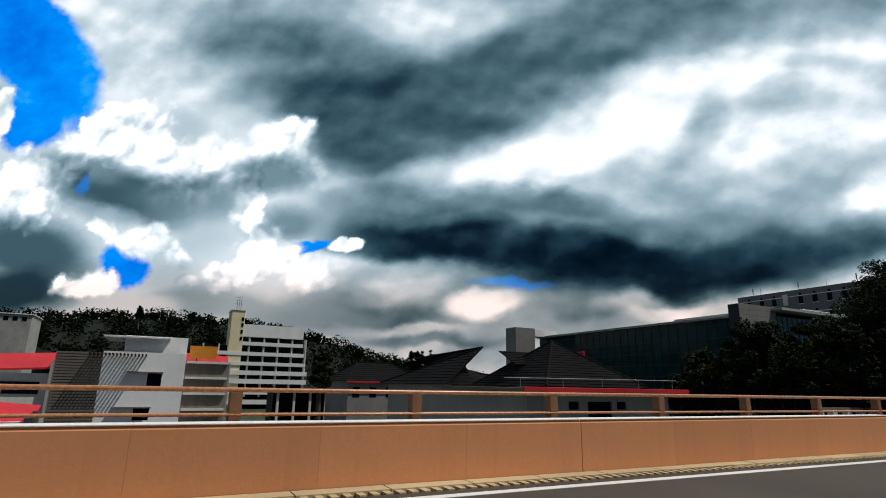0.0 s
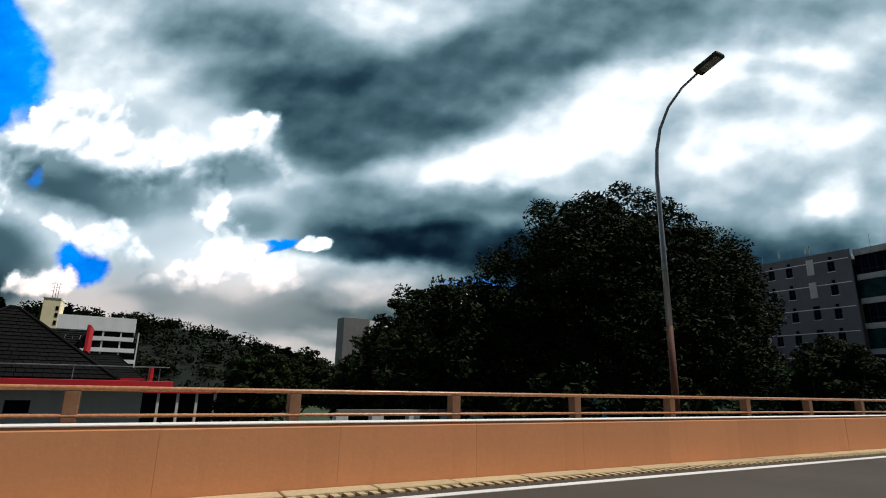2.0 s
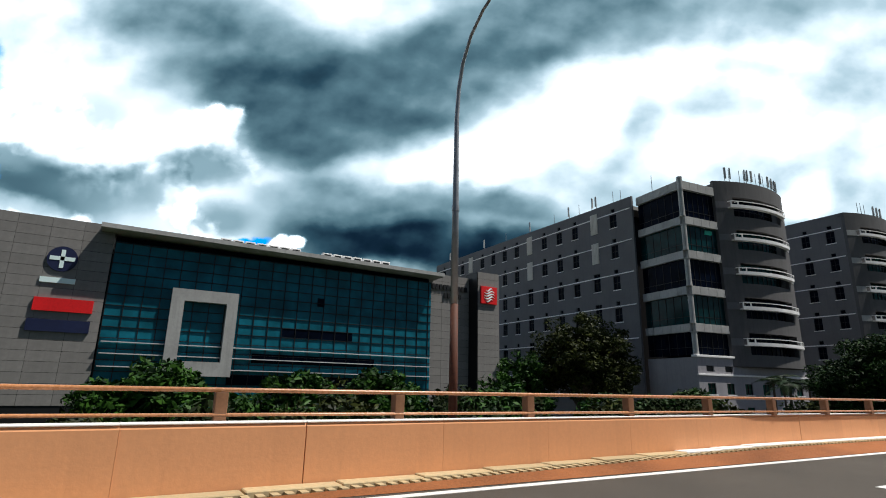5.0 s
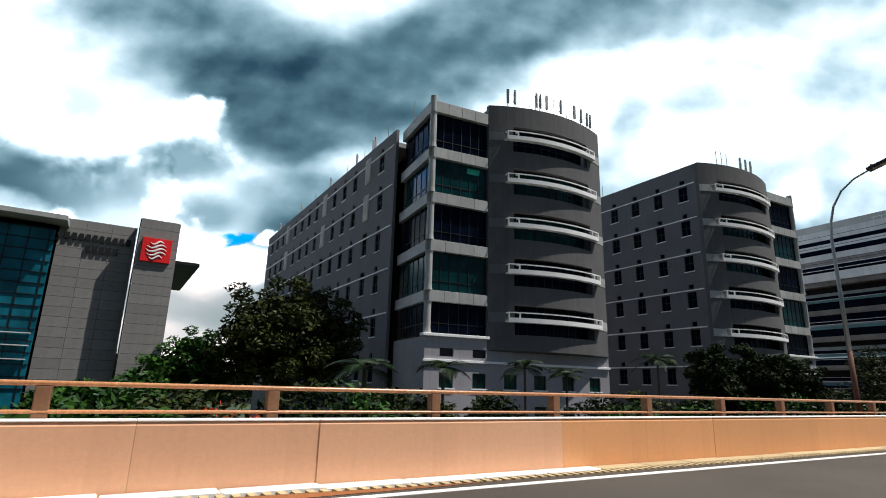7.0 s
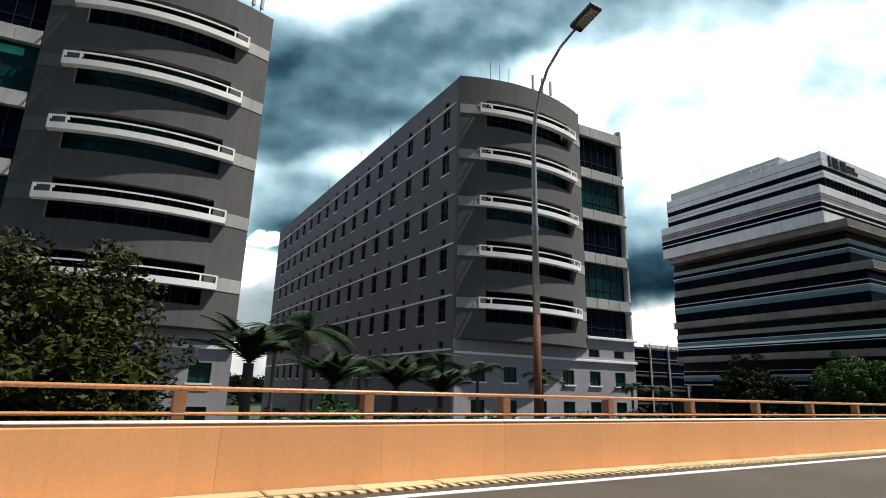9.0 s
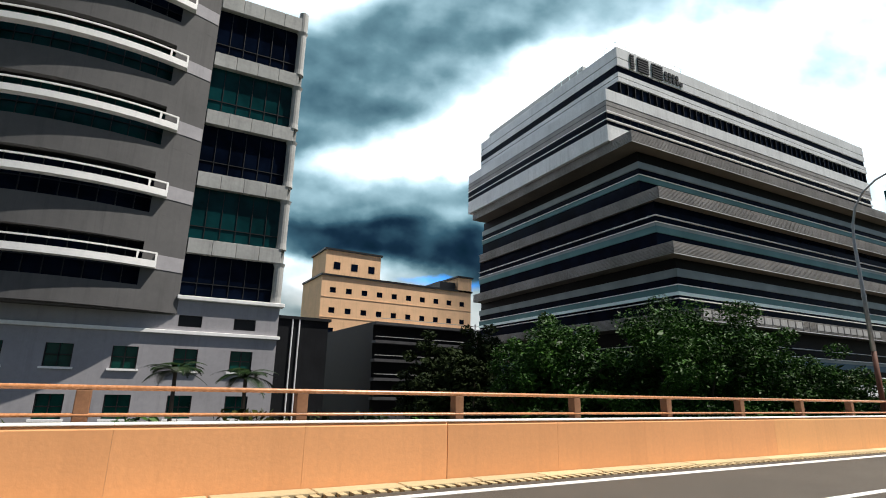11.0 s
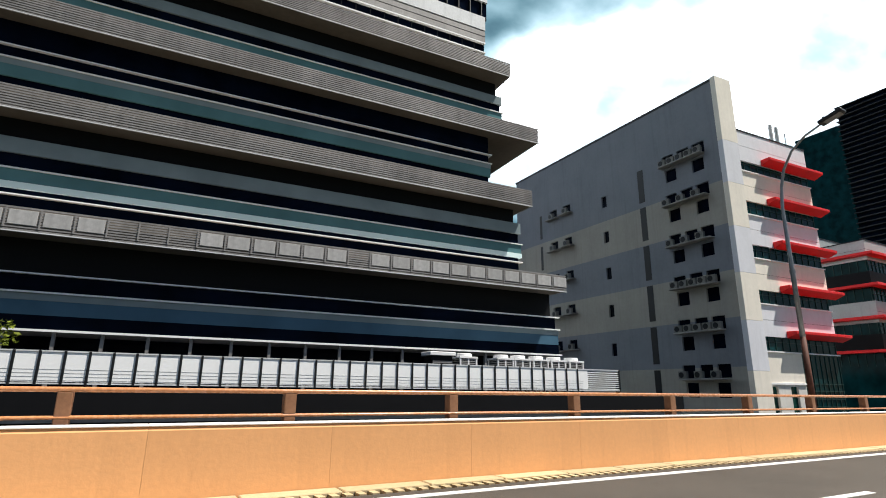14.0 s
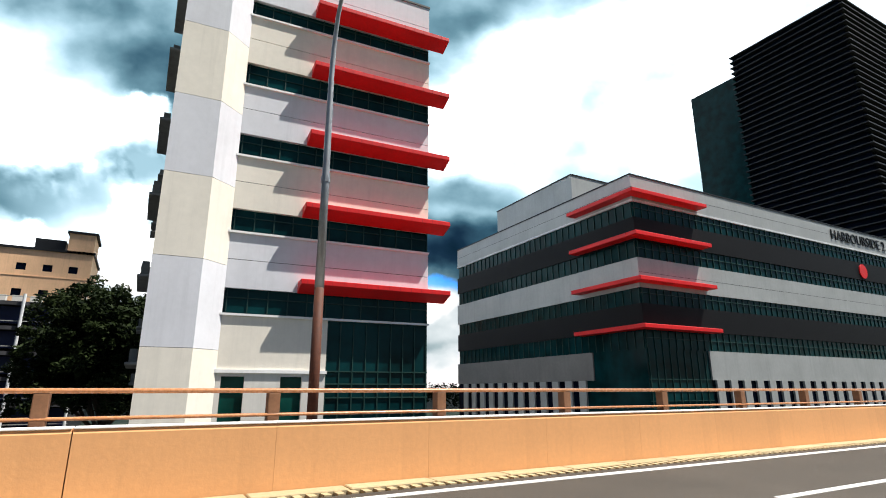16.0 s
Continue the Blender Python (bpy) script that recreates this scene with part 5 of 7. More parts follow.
    for i, (z0, z1) in enumerate(edges):
        mid = z0 + (z1 - z0) * 0.5
        mat = M_FRONT_B if i % 2 else M_FRONT_G
        part("front_wall", box(2.05, 13.45, 0.9, 1.25, z0, mid - 0.015), mat, ob)
        part("front_wall", box(2.05, 13.45, 0.9, 1.25, mid + 0.015, z1), mat, ob)
        part("joint", box(2.05, 13.40, 0.94, 1.2, mid - 0.015, mid + 0.015), M_MULL, ob)
    seam = None
    for z0, z1 in z_win:
        part("ribbon_window", box(2.05, 13.45, 1.12, 1.20, z0, z1), M_GLASS_T, ob)
        bm = bmesh.new()
        for k in range(12):
            bx(bm, 3.2 + k * 0.93, 3.25 + k * 0.93, 1.06, 1.12, z0, z1)
        bx(bm, 2.05, 13.45, 1.06, 1.12, z0 + 0.75, z0 + 0.80)
        part("window_frame", bm, M_FRAME_G, ob)
        part("sill", box(2.05, 13.47, 0.78, 1.12, z0 - 0.10, z0), M_WHITE, ob)
        can = part("canopy", wedge(6.4, 14.42, 0.02, 0.898, z1 + 0.29, z1 - 0.06, z1 + 0.54), M_RED, ob, "bright red canopy")
        for k in range(13):
            m_seam = pose(6.7 + k * 0.6, 0.02, z1 + 0.30)
            if seam is None:
                seam = part("canopy_seam", box(0, 0.02, -0.006, 0.02, 0, 0.23), M_RED_ROOF, can)
                seam.matrix_basis = m_seam
            else:
                share("canopy_seam", seam, can, m_seam)
    part("front_wall", box(2.05, 8.0, 0.9, 1.25, 1.95, 4.6), M_FRONT_B, ob)
    part("glass_corner", box(8.0, 13.45, 1.0, 1.1, GROUND_Z, 4.6), M_GLASS_T, ob, "dark teal glazed corner")
    part("glass_corner", box(13.37, 13.45, 1.1, 9.0, GROUND_Z, 4.5), M_GLASS_T, ob)
    bm = bmesh.new()
    for k in range(9):
        bx(bm, 8.0 + k * 0.67, 8.05 + k * 0.67, 0.94, 1.0, GROUND_Z, 4.4)
    for z in (0.1, 0.75, 1.4, 2.0):
        bx(bm, 8.0, 13.45, 0.93, 1.0, z, z + 0.06)
    part("glazing_grid", bm, M_FRAME_G, ob)
    bm = bmesh.new()
    wall_open(bm, 2.05, 8.0, 0.9, 1.25, GROUND_Z, 1.95, [(3.3, 4.3, -1.5, 1.75), (5.9, 6.9, -1.5, 1.75)])
    part("front_wall", bm, M_WHITE2, ob)
    part("ground_window", box(2.4, 7.6, 1.1, 1.16, -1.6, 1.85), M_GLASS_G, ob)
    part("ground_cornice", box(2.05, 8.05, 0.8, 1.0, 1.9, 2.05), M_WHITE, ob)
    part("roof_edge", box(2.0, 13.5, 0.85, 1.3, 24.6, 24.72), M_MULL, ob)
    part("end_wall", box(13.1, 13.45, 1.25, 30, 4.5, 24.6), M_FRONT_G, ob)
    part("roof", box(0.4, 13.05, 1.26, 29.8, 23.6, 24.1), M_CONC, ob)
    part("stair_wall", box(0.36, 1.98, 0.4, 6, 23.4, 28.6), M_FRONT_G, ob)
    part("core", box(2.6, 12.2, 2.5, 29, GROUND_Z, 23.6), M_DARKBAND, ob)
    part("rear_wing", box(0.3, 12, 29.9, 36.0, GROUND_Z, 22.3), M_BLUEGREY, ob)
    for k in range(6):
        z = 20.6 - 3.95 * k
        w = part("rear_window", box(0.24, 0.31, 31.5, 34.8, z - 1.4, z), M_GLASS, ob)
        part("rear_ledge", box(-0.35, 0.29, 31.2, 35.6, z - 1.55, z - 1.42), M_CONC, ob)
    return ob


canopy_block()
for x, panel in ((335.8, True), (336.8, True), (338.5, False)):
    copy_thing(panel_ant if panel else whip, pose(x, 26.9, 24.3))


# ---- low block with red canopies round its corner, and the dark tower behind ----
def corner_block():
    m = pose(363.9, 32.3, 0, 0, 0, -0.6)
    ob = thing("banded_building", "silver and charcoal banded building with red corner canopies", "office building", m)
    w, dpt = 64.0, 32.0
    rows = [(18.1, 20.45, M_SILVER, 0.0), (16.4, 17.9, M_GLASS_T, -0.15), (14.2, 16.4, M_DARKBAND, 0.0), (12.6, 14.2, M_GLASS_T, -0.15), (9.9, 12.6, M_SILVER, 0.02),
            (8.5, 9.9, M_GLASS_T, -0.15), (6.3, 8.5, M_DARKBAND, 0.0), (4.6, 6.3, M_GLASS_T, -0.15), (17.9, 18.1, M_ALU, 0.05)]
    for z0, z1, mat, r in rows:
        part("glazing" if mat is M_GLASS_T else "cladding_band", box(-r, w, -r, dpt + r, z0, z1), mat, ob)
        if mat is M_GLASS_T:
            bm = bmesh.new()
            for k in range(66):
                bx(bm, 0.25 + k * 0.95, 0.31 + k * 0.95, 0.06, 0.16, z0, z1)
                if k < 33:
                    bx(bm, 0.06, 0.16, 0.25 + k * 0.95, 0.31 + k * 0.95, z0, z1)
            bx(bm, 0.1, w, 0.06, 0.16, z0 + 0.9, z0 + 0.96)
            part("window_frame", bm, M_FRAME_G, ob)
        elif mat is M_SILVER:
            part("joint", box(-0.01, w, -r - 0.005, dpt + 0.01, (z0 + z1) / 2, (z0 + z1) / 2 + 0.03), M_MULL, ob)
    # corner lobby of dark glass, pale skirting bands either side
    part("corner_glazing", box(0.1, 10, 0.1, 8.5, GROUND_Z, 4.6), M_GLASS_T, ob)
    part("cladding_band", box(8.2, w, -0.05, 4, 2.0, 4.6), M_SILVER, ob)
    part("cladding_band", box(-0.05, 4, 6.4, dpt, 2.0, 4.6), M_STONE, ob)
    bm = bmesh.new()
    for k in range(9):
        bx(bm, 0.3 + k * 0.9, 0.35 + k * 0.9, 0.02, 0.1, GROUND_Z, 4.6)
    for z in (0.2, 1.1, 2.0):
        bx(bm, 0.1, 8.2, 0.02, 0.1, z, z + 0.05)
    part("glazing_grid", bm, M_FRAME_G, ob)
    part("base_wall", box(8.2, w, 0.1, 4, GROUND_Z, 2.0), M_GLASS, ob)
    part("base_wall", box(0.1, 4, 6.4, dpt, GROUND_Z, 2.0), M_GLASS, ob)
    pier = part("base_pier", box(-0.5, 0.5, -0.1, 0.1, GROUND_Z, 2.0), M_SILVER, ob)
    pier.matrix_basis = pose(9.2, 0.0, 0)
    for k in range(1, 28):
        share("base_pier", pier, ob, pose(9.2 + 2.0 * k, 0.0, 0))
    for k in range(12):
        share("base_pier", pier, ob, pose(0.0, 8.0 + 2.0 * k, 0, 0, 0, 90))
    for z in (18.35, 14.35, 10.3, 6.2):
        bm = bevel_box(-1.1, 9.1, -1.1, 0.1, z, z + 0.36, 0.03, 1)
        bx(bm, -1.1, 0.1, 0.1, 7.6, z, z + 0.36)
        part("canopy", bm, M_RED, ob, "bright red canopy wrapping the corner")
    part("roof_edge", box(-0.06, w, -0.06, dpt + 0.06, 20.45, 20.58), M_MULL, ob)
    part("penthouse", box(1.6, w - 4, 9.5, 24, 20.5, 24.2), M_SILVER, ob)
    part("penthouse_edge", box(1.54, w - 4, 9.44, 24.06, 24.2, 24.35), M_MULL, ob)
    return ob


def word(parent, text, m, size, material, label=""):
    cu = bpy.data.curves.new("word", "FONT")
    cu.body, cu.size, cu.extrude = text, size, 0.05
    tmp = bpy.data.objects.new("word", cu)
    me = bpy.data.meshes.new_from_object(tmp)
    bpy.data.objects.remove(tmp)
    ob = new("sign_lettering", me)
    me.materials.clear()
    me.materials.append(material)
    ob.parent = parent
    ob.matrix_basis = m
    return tagged(ob, label)


banded = corner_block()
word(banded, "HARBOURSIDE 2", pose(33.5, -0.06, 18.75, 90, 0, 0), 1.75, M_MULL, "dark raised sign letters")
bm = bmesh.new()
bmesh.ops.create_cone(bm, cap_ends=True, segments=20, radius1=0.9, radius2=0.9, depth=0.1, matrix=pose(39.5, -0.06, 15.3, 90, 0, 0))
part("emblem", bm, M_RED, banded, "round red emblem")


def dark_tower():
    m = pose(434.0, 39.2, 0)
    ob = thing("dark_tower", "tall black office tower with horizontal fins", "office tower", m)
    part("shaft", box(0.5, 60, 0.5, 22, GROUND_Z, 73.2), M_GLASS, ob)
    part("side_wing", box(0.2, 40, 22, 33, GROUND_Z, 68.4), M_GLASS_T, ob)
    fin = part("fin", box(-0.35, 60.5, -0.35, 22.3, -0.11, 0.11), M_FIN, ob)
    fin.matrix_basis = pose(0, 0, 73.0)
    for k in range(1, 46):
        share("fin", fin, ob, pose(0, 0, 73.0 - 1.3 * k))
    return ob


dark_tower()

# ---- glass plaza with stone ends ----
def glass_plaza():
    m = pose(100.4, 61.3, -0.12) @ Matrix.Diagonal((1.115, 1.105, 1.105, 1))
    ob = thing("glass_plaza", "blue glass office block with grey stone end walls", "office building", m)
    part("curtain_wall", box(0, 32.6, 0.25, 0.4, GROUND_Z, 13.6), M_GLASS_B, ob, "blue-green curtain wall")
    bm = bmesh.new()
    for k in range(24):
        bx(bm, k * 1.4, k * 1.4 + 0.06, 0.16, 0.25, GROUND_Z, 13.6)
    for k in range(15):
        bx(bm, 0, 32.6, 0.16, 0.25, 0.2 + k * 0.95, 0.26 + k * 0.95)
    part("glazing_grid", bm, M_MULL, ob)
    for z in (1.2, 3.3, 6.0, 9.4):
        part("blind_band", box(9.5 + z, 29 - z, 0.215, 0.245, z, z + 0.9), M_GLASS, ob)
    for z in (2.5, 3.6, 4.6):
        part("light_shelf", box(0.2, 32.4, -0.25, 0.2, z, z + 0.07), M_ALU, ob)
    bm = bmesh.new()
    wall_open(bm, 5.1, 10.9, -0.5, 0.15, 1.9, 9.8, [(6.2, 9.9, 3.2, 8.7)])
    part("portal_frame", bm, M_BAND, ob, "projecting pale stone frame")
    bm = bmesh.new()
    v = [bm.verts.new(p) for p in ((-1.2, -1.6, 14.35), (33.4, -1.6, 14.1), (33.4, 20, 14.1), (-1.2, 20, 14.35), (-1.2, -1.6, 14.75), (33.4, -1.6, 14.5), (33.4, 20, 14.5), (-1.2, 20, 14.75))]
    for f in ((0, 3, 2, 1), (4, 5, 6, 7), (0, 1, 5, 4), (1, 2, 6, 5), (2, 3, 7, 6), (3, 0, 4, 7)):
        bm.faces.new([v[i] for i in f])
    part("roof_slab", bm, M_BAND, ob, "thin pale overhanging roof slab")
    part("clerestory", box(0, 32.6, 0.9, 19, 13.6, 14.2), M_GLASS, ob)
    part("rear_mass", box(-8.8, 38.4, 2.3, 54, GROUND_Z, 12.8), M_GLASS_T, ob)
    bm = bmesh.new()
    for k in range(26):
        bx(bm, -8.88, -8.8, 3 + k * 2.0, 3.08 + k * 2.0, GROUND_Z, 12.8)
    for k in range(6):
        bx(bm, -8.9, -8.8, 2.4, 54, 1.3 + 2.1 * k, 1.44 + 2.1 * k)
    part("side_glazing_grid", bm, M_MULL, ob)
    part("rear_roof_edge", bevel_box(-9.3, 38.6, 2.2, 54.5, 12.8, 13.25, 0.05, 1), M_CONC, ob)
    part("stair_head", bevel_box(-17.7, -12.1, 51.4, 55.5, GROUND_Z, 14.9, 0.05, 1), M_STONE, ob)
    part("stair_head_top", box(-12.05, -5.6, 51.4, 55, 13.0, 14.6), M_WHITE, ob)
    # stone walls laid in courses
    for x0, x1, y0, z1, n in ((-9.5, -0.1, 0.2, 15.0, 4), (32.7, 38.6, 1.2, 15.0, 3), (38.75, 41.95, -0.6, 15.6, 1)):
        part("stone_backing", box(x0 + 0.1, x1 - 0.1, y0 + 0.06, y0 + 2.0, GROUND_Z, z1 - 0.05), M_MULL, ob)
        w = (x1 - x0) / n
        stone = part("stone_panel", box(0.012, w - 0.012, 0, 0.06, 0.012, 0.86), M_STONE, ob)
        first = True
        for k in range(n):
            z = z1 - 0.875
            while z > -1.5:
                if first:
                    stone.matrix_basis, first = pose(x0, y0, z), False
                else:
                    share("stone_panel", stone, ob, pose(x0 + k * w, y0, z))
                z -= 0.875
    part("pylon_side", box(41.85, 42.01, -0.54, 12, GROUND_Z, 15.55), M_STONE, ob)
    part("pylon_side", box(38.69, 38.76, -0.5, 2.0, GROUND_Z, 15.55), M_MULL, ob)
    part("side_canopy", bevel_box(42.0, 44.6, 4, 22, 12.6, 12.95, 0.03, 1), M_MULL, ob)
    sign = part("sign_board", bevel_box(39.1, 41.5, -0.85, -0.6, 11.6, 13.8, 0.02, 1), M_RED, ob, "square red sign board")
    # white swirl: wavy strokes within a round outline
    bm = bmesh.new()
    for r in range(5):
        zc = 0.68 - 0.34 * r
        w = math.sqrt(max(0.05, 0.86 ** 2 - zc ** 2))
        pts = [(40.3 + w * (i / 6 - 1), -0.88, 12.7 + zc + 0.17 * math.sin(math.pi * (i / 6 - 1))) for i in range(13)]
        tube(bm, pts, [0.015 + 0.075 * math.sin(math.pi * i / 12) for i in range(13)], 6)
    part("emblem", bm, M_WHITE, sign, "white swirl emblem")
    bm = bmesh.new()
    for row, (x0, n, z) in enumerate(((33.2, 10, 13.1), (34.9, 5, 12.1))):
        for j in range(n):
            bx(bm, x0 + j * 0.52, x0 + j * 0.52 + 0.34, 1.02, 1.2, z, z + 0.62)
    part("sign_bar", bm, M_MULL, ob, "dark raised sign bars")
    # round badge and plain marks on the other wall
    bm = bmesh.new()
    bmesh.ops.create_cone(bm, cap_ends=True, segments=28, radius1=1.1, radius2=1.1, depth=0.12, matrix=pose(-3.6, 0.12, 11.4, 90, 0, 0))
    badge = part("badge", bm, M_NAVY, ob, "round dark badge with pale bars")
    bm = bmesh.new()
    bx(bm, -4.5, -2.7, 0.02, 0.06, 11.25, 11.6)
    bx(bm, -3.75, -3.45, 0.02, 0.06, 10.6, 12.2)
    part("badge_mark", bm, M_SPAN_L, badge)
    part("sign_bar", box(-4.9, -2.4, 0.08, 0.2, 9.3, 9.75), M_SPAN_L, ob)
    part("banner", box(-5.0, -0.8, 0.0, 0.2, 6.9, 8.0), M_RED, ob, "red banner panel")
    part("banner", box(-5.2, -0.8, 0.0, 0.2, 5.2, 6.2), M_NAVY, ob, "blue banner panel")
    return ob


plaza = glass_plaza()
for x0, n in ((110.8, 7), (122.5, 7)):
    for k in range(n):
        x = x0 + 1.3 * k
        rc = thing("rooftop_condenser", "boxy white condenser with a dark grille on a flat roof", "air conditioner", pose(x, 62.6, 16.05), "condensers on the plaza roof")
        part("frame", bevel_box(-0.58, 0.58, -0.4, 0.4, 0, 0.95, 0.03, 1), M_WHITE, rc)
        part("grille", box(-0.42, 0.42, -0.42, -0.40, 0.15, 0.8), M_MULL, rc)


# ---- hillside block in white with recessed balconies ----
def hill_block():
    ob = thing("terraced_building", "white terraced building with deep balconies and a cream tower", "apartment building", pose(20.7, 180, 0))
    part("tower", bevel_box(-4.0, 0.0, -0.5, 8, GROUND_Z, 22.7, 0.1, 1), M_CREAM, ob, "cream stair tower")
    bm = bmesh.new()
    for z in (13.5, 15.6, 17.7, 19.5):
        bx(bm, -0.9, -0.25, -0.6, -0.45, z, z + 1.1)
    part("tower_window", bm, M_GLASS, ob)
    part("tower_cap", box(-4.2, 0.2, -0.7, 8.2, 22.7, 22.95), M_WHITE, ob)
    part("top_band", box(0.0, 18.7, -0.4, 12, 14.75, 18.6), M_WHITE, ob, "deep white parapet band")
    zs = [(12.1, 13.2), (9.0, 10.1), (6.0, 7.05), (3.1, 4.4), (0.5, 1.9), (-2.7, -1.4), (-5.6, -4.3)]
    # near-black cores paint in the shade deep inside the balconies
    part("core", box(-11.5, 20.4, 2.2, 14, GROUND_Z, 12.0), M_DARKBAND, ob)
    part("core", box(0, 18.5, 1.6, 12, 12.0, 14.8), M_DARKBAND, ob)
    for i, (z0, z1) in enumerate(zs):
        x0 = 0.0 if i == 0 else (-11.6 - (6.5 if i > 3 else 0))
        part("balcony_front", box(x0, 18.7 + min(i, 3) * 0.6, -0.5 - 0.15 * i, 2.3, z0, z1), M_WHITE, ob)
    col = part("pier", box(-0.18, 0.18, -0.2, 2.3, -6, 12.2), M_WHITE2, ob)
    col.matrix_basis = pose(-11.0, 0, 0)
    for k in range(1, 8):
        share("pier", col, ob, pose(-11.0 + 4.4 * k, 0, 0 if k < 3 else 2.5))
    bm = bmesh.new()
    for k in range(3):
        tube(bm, [(-2.5 + 0.6 * k, 2, 22.9), (-2.5 + 0.6 * k, 2, 27.5)], [0.08, 0.04], 5)
    for z in (25, 26, 27):
        bx(bm, -3.2, -0.8, 1.95, 2.05, z, z + 0.06)
    part("roof_aerial", bm, M_BLACK, ob)
    return ob


hill_block()


# ---- tiled houses by the road ----
def tile_courses(block, p0, p1, q0, q1, n, material):
    """Overlapping courses between an eave line p0-p1 and a top line q0-q1."""
    p0, p1, q0, q1 = (Vector(p) for p in (p0, p1, q0, q1))
    nrm = (p1 - p0).cross(q0 - p0).normalized()
    if nrm.z < 0:
        nrm = -nrm
    bm = bmesh.new()
    for k in range(n):
        a, b = k / n, (k + 1.15) / n
        l0, r0, l1, r1 = p0.lerp(q0, a), p1.lerp(q1, a), p0.lerp(q0, min(b, 1)), p1.lerp(q1, min(b, 1))
        c = max(1, int((r0 - l0).length / 0.42))
        for j in range(c):
            u0, u1 = j / c, (j + 0.93) / c
            lo0, lo1 = l0.lerp(r0, u0), l0.lerp(r0, u1)
            hi0, hi1 = l1.lerp(r1, u0), l1.lerp(r1, u1)
            up = nrm * 0.075
            v = [bm.verts.new(x) for x in (lo0, lo1, hi1, hi0, lo0 + up, lo1 + up, hi1 + up * 0.2, hi0 + up * 0.2)]
            for f in ((4, 5, 6, 7), (0, 1, 5, 4), (1, 2, 6, 5), (3, 0, 4, 7)):
                bm.faces.new([v[i] for i in f])
    return part("roof_tiles", bm, material, block, "dark grey roof tiles", kind="stuff")


def hip_roof(block, x0, x1, y0, y1, z0, ridge0, ridge1, n=14):
    tile_courses(block, (x0, y0, z0), (x1, y0, z0), ridge0, ridge1, n, M_TILE)
    tile_courses(block, (x1, y0, z0), (x1, y1, z0), ridge1, ridge1, n, M_TILE)
    tile_courses(block, (x0, y1, z0), (x0, y0, z0), ridge0, ridge0, n, M_TILE)
    tile_courses(block, (x1, y1, z0), (x0, y1, z0), ridge1, ridge0, n, M_TILE)
    bm = bmesh.new()
    for a, b in (((x0, y0, z0), ridge0), ((x1, y0, z0), ridge1), (ridge0, ridge1), ((x0, y1, z0), ridge0), ((x1, y1, z0), ridge1)):
        if (Vector(a) - Vector(b)).length > 0.2:
            tube(bm, [Vector(a) + Vector((0, 0, 0.08)), Vector(b) + Vector((0, 0, 0.08))], [0.11, 0.11], 6)
    part("ridge_tiles", bm, M_TILE, block)


def road_house():
    ob = thing("tiled_house", "low pale house with dark tiled hip roof and red fascia", "house", pose(0, 0, 0))
    holes = [(29.7, 30.8, -0.55, 0.1), (31.7, 34.35, -4.5, 0.1), (34.9, 36.0, -0.55, 0.1)]
    bm = bmesh.new()
    wall_open(bm, 25.6, 41.1, 36.0, 36.3, GROUND_Z, 0.95, holes)
    bx(bm, 25.6, 25.9, 36.3, 50, GROUND_Z, 0.95)
    bx(bm, 40.8, 41.1, 36.3, 50, GROUND_Z, 0.95)
    part("wall", bm, M_BEIGE, ob, "pale grey-beige wall")
    for a, b, c, d in holes:
        part("window", box(a, b, 36.18, 36.22, c, d), M_GLASS, ob)
    part("flat_roof", box(24.6, 42.4, 34.9, 51, 0.95, 1.12), M_CONC_D, ob)
    part("fascia", bevel_box(24.5, 42.5, 34.8, 34.95, 0.85, 1.2, 0.02, 1), M_RED_ROOF, ob, "dark red fascia board")
    part("fascia", bevel_box(42.35, 42.5, 34.95, 51, 0.85, 1.2, 0.02, 1), M_RED_ROOF, ob)
    hip_roof(ob, 28.2, 39.6, 36.9, 49.0, 1.25, (33.2, 42.4, 5.45), (33.6, 42.8, 5.45), 18)
    tile_courses(ob, (29.3, 43.0, 3.2), (37.4, 43.0, 3.2), (29.3, 46.0, 4.6), (37.4, 46.0, 4.6), 8, M_TILE)
    part("gable_trim", bevel_box(37.4, 37.6, 42.8, 46.2, 3.0, 4.75, 0.03, 1), M_RED_ROOF, ob)
    part("gable_trim", bevel_box(41.4, 41.6, 40, 44, 1.2, 2.1, 0.03, 1), M_RED_ROOF, ob)
    bm = bmesh.new()
    tube(bm, [(23.5, 36.0, 1.86), (42.3, 36.0, 1.98)], [0.03, 0.03], 6)
    for k in range(5):
        tube(bm, [(25 + 4.2 * k, 36.0, 1.1), (25 + 4.2 * k, 36.0, 1.9)], [0.025, 0.025], 6)
    part("handrail", bm, M_GALV, ob, "thin galvanised handrail")
    return ob


def far_house(x0, x1, y0, y1, eave, top, wall_mat, label):
    ob = thing("far_house", label, "house", pose(0, 0, 0), "tiled houses behind the road")
    part("wall", box(x0 + 0.5, x1 - 0.5, y0 + 0.6, y1 - 0.5, GROUND_Z, eave), wall_mat, ob)
    cx, cy = (x0 + x1) / 2, (y0 + y1) / 2
    r = (x1 - x0) * 0.22
    hip_roof(ob, x0, x1, y0, y1, eave, (cx - r, cy, top), (cx + r, cy, top), 9)
    for k in range(max(2, int((x1 - x0) / 3))):
        x = x0 + 1.3 + 3 * k
        part("window", box(x, x + 1.2, y0 + 0.54, y0 + 0.62, eave - 2.6, eave - 1.0), M_GLASS, ob)
    part("fascia", box(x0 - 0.05, x1 + 0.05, y0 - 0.05, y0 + 0.05, eave - 0.25, eave), M_RED_ROOF, ob)
    return ob


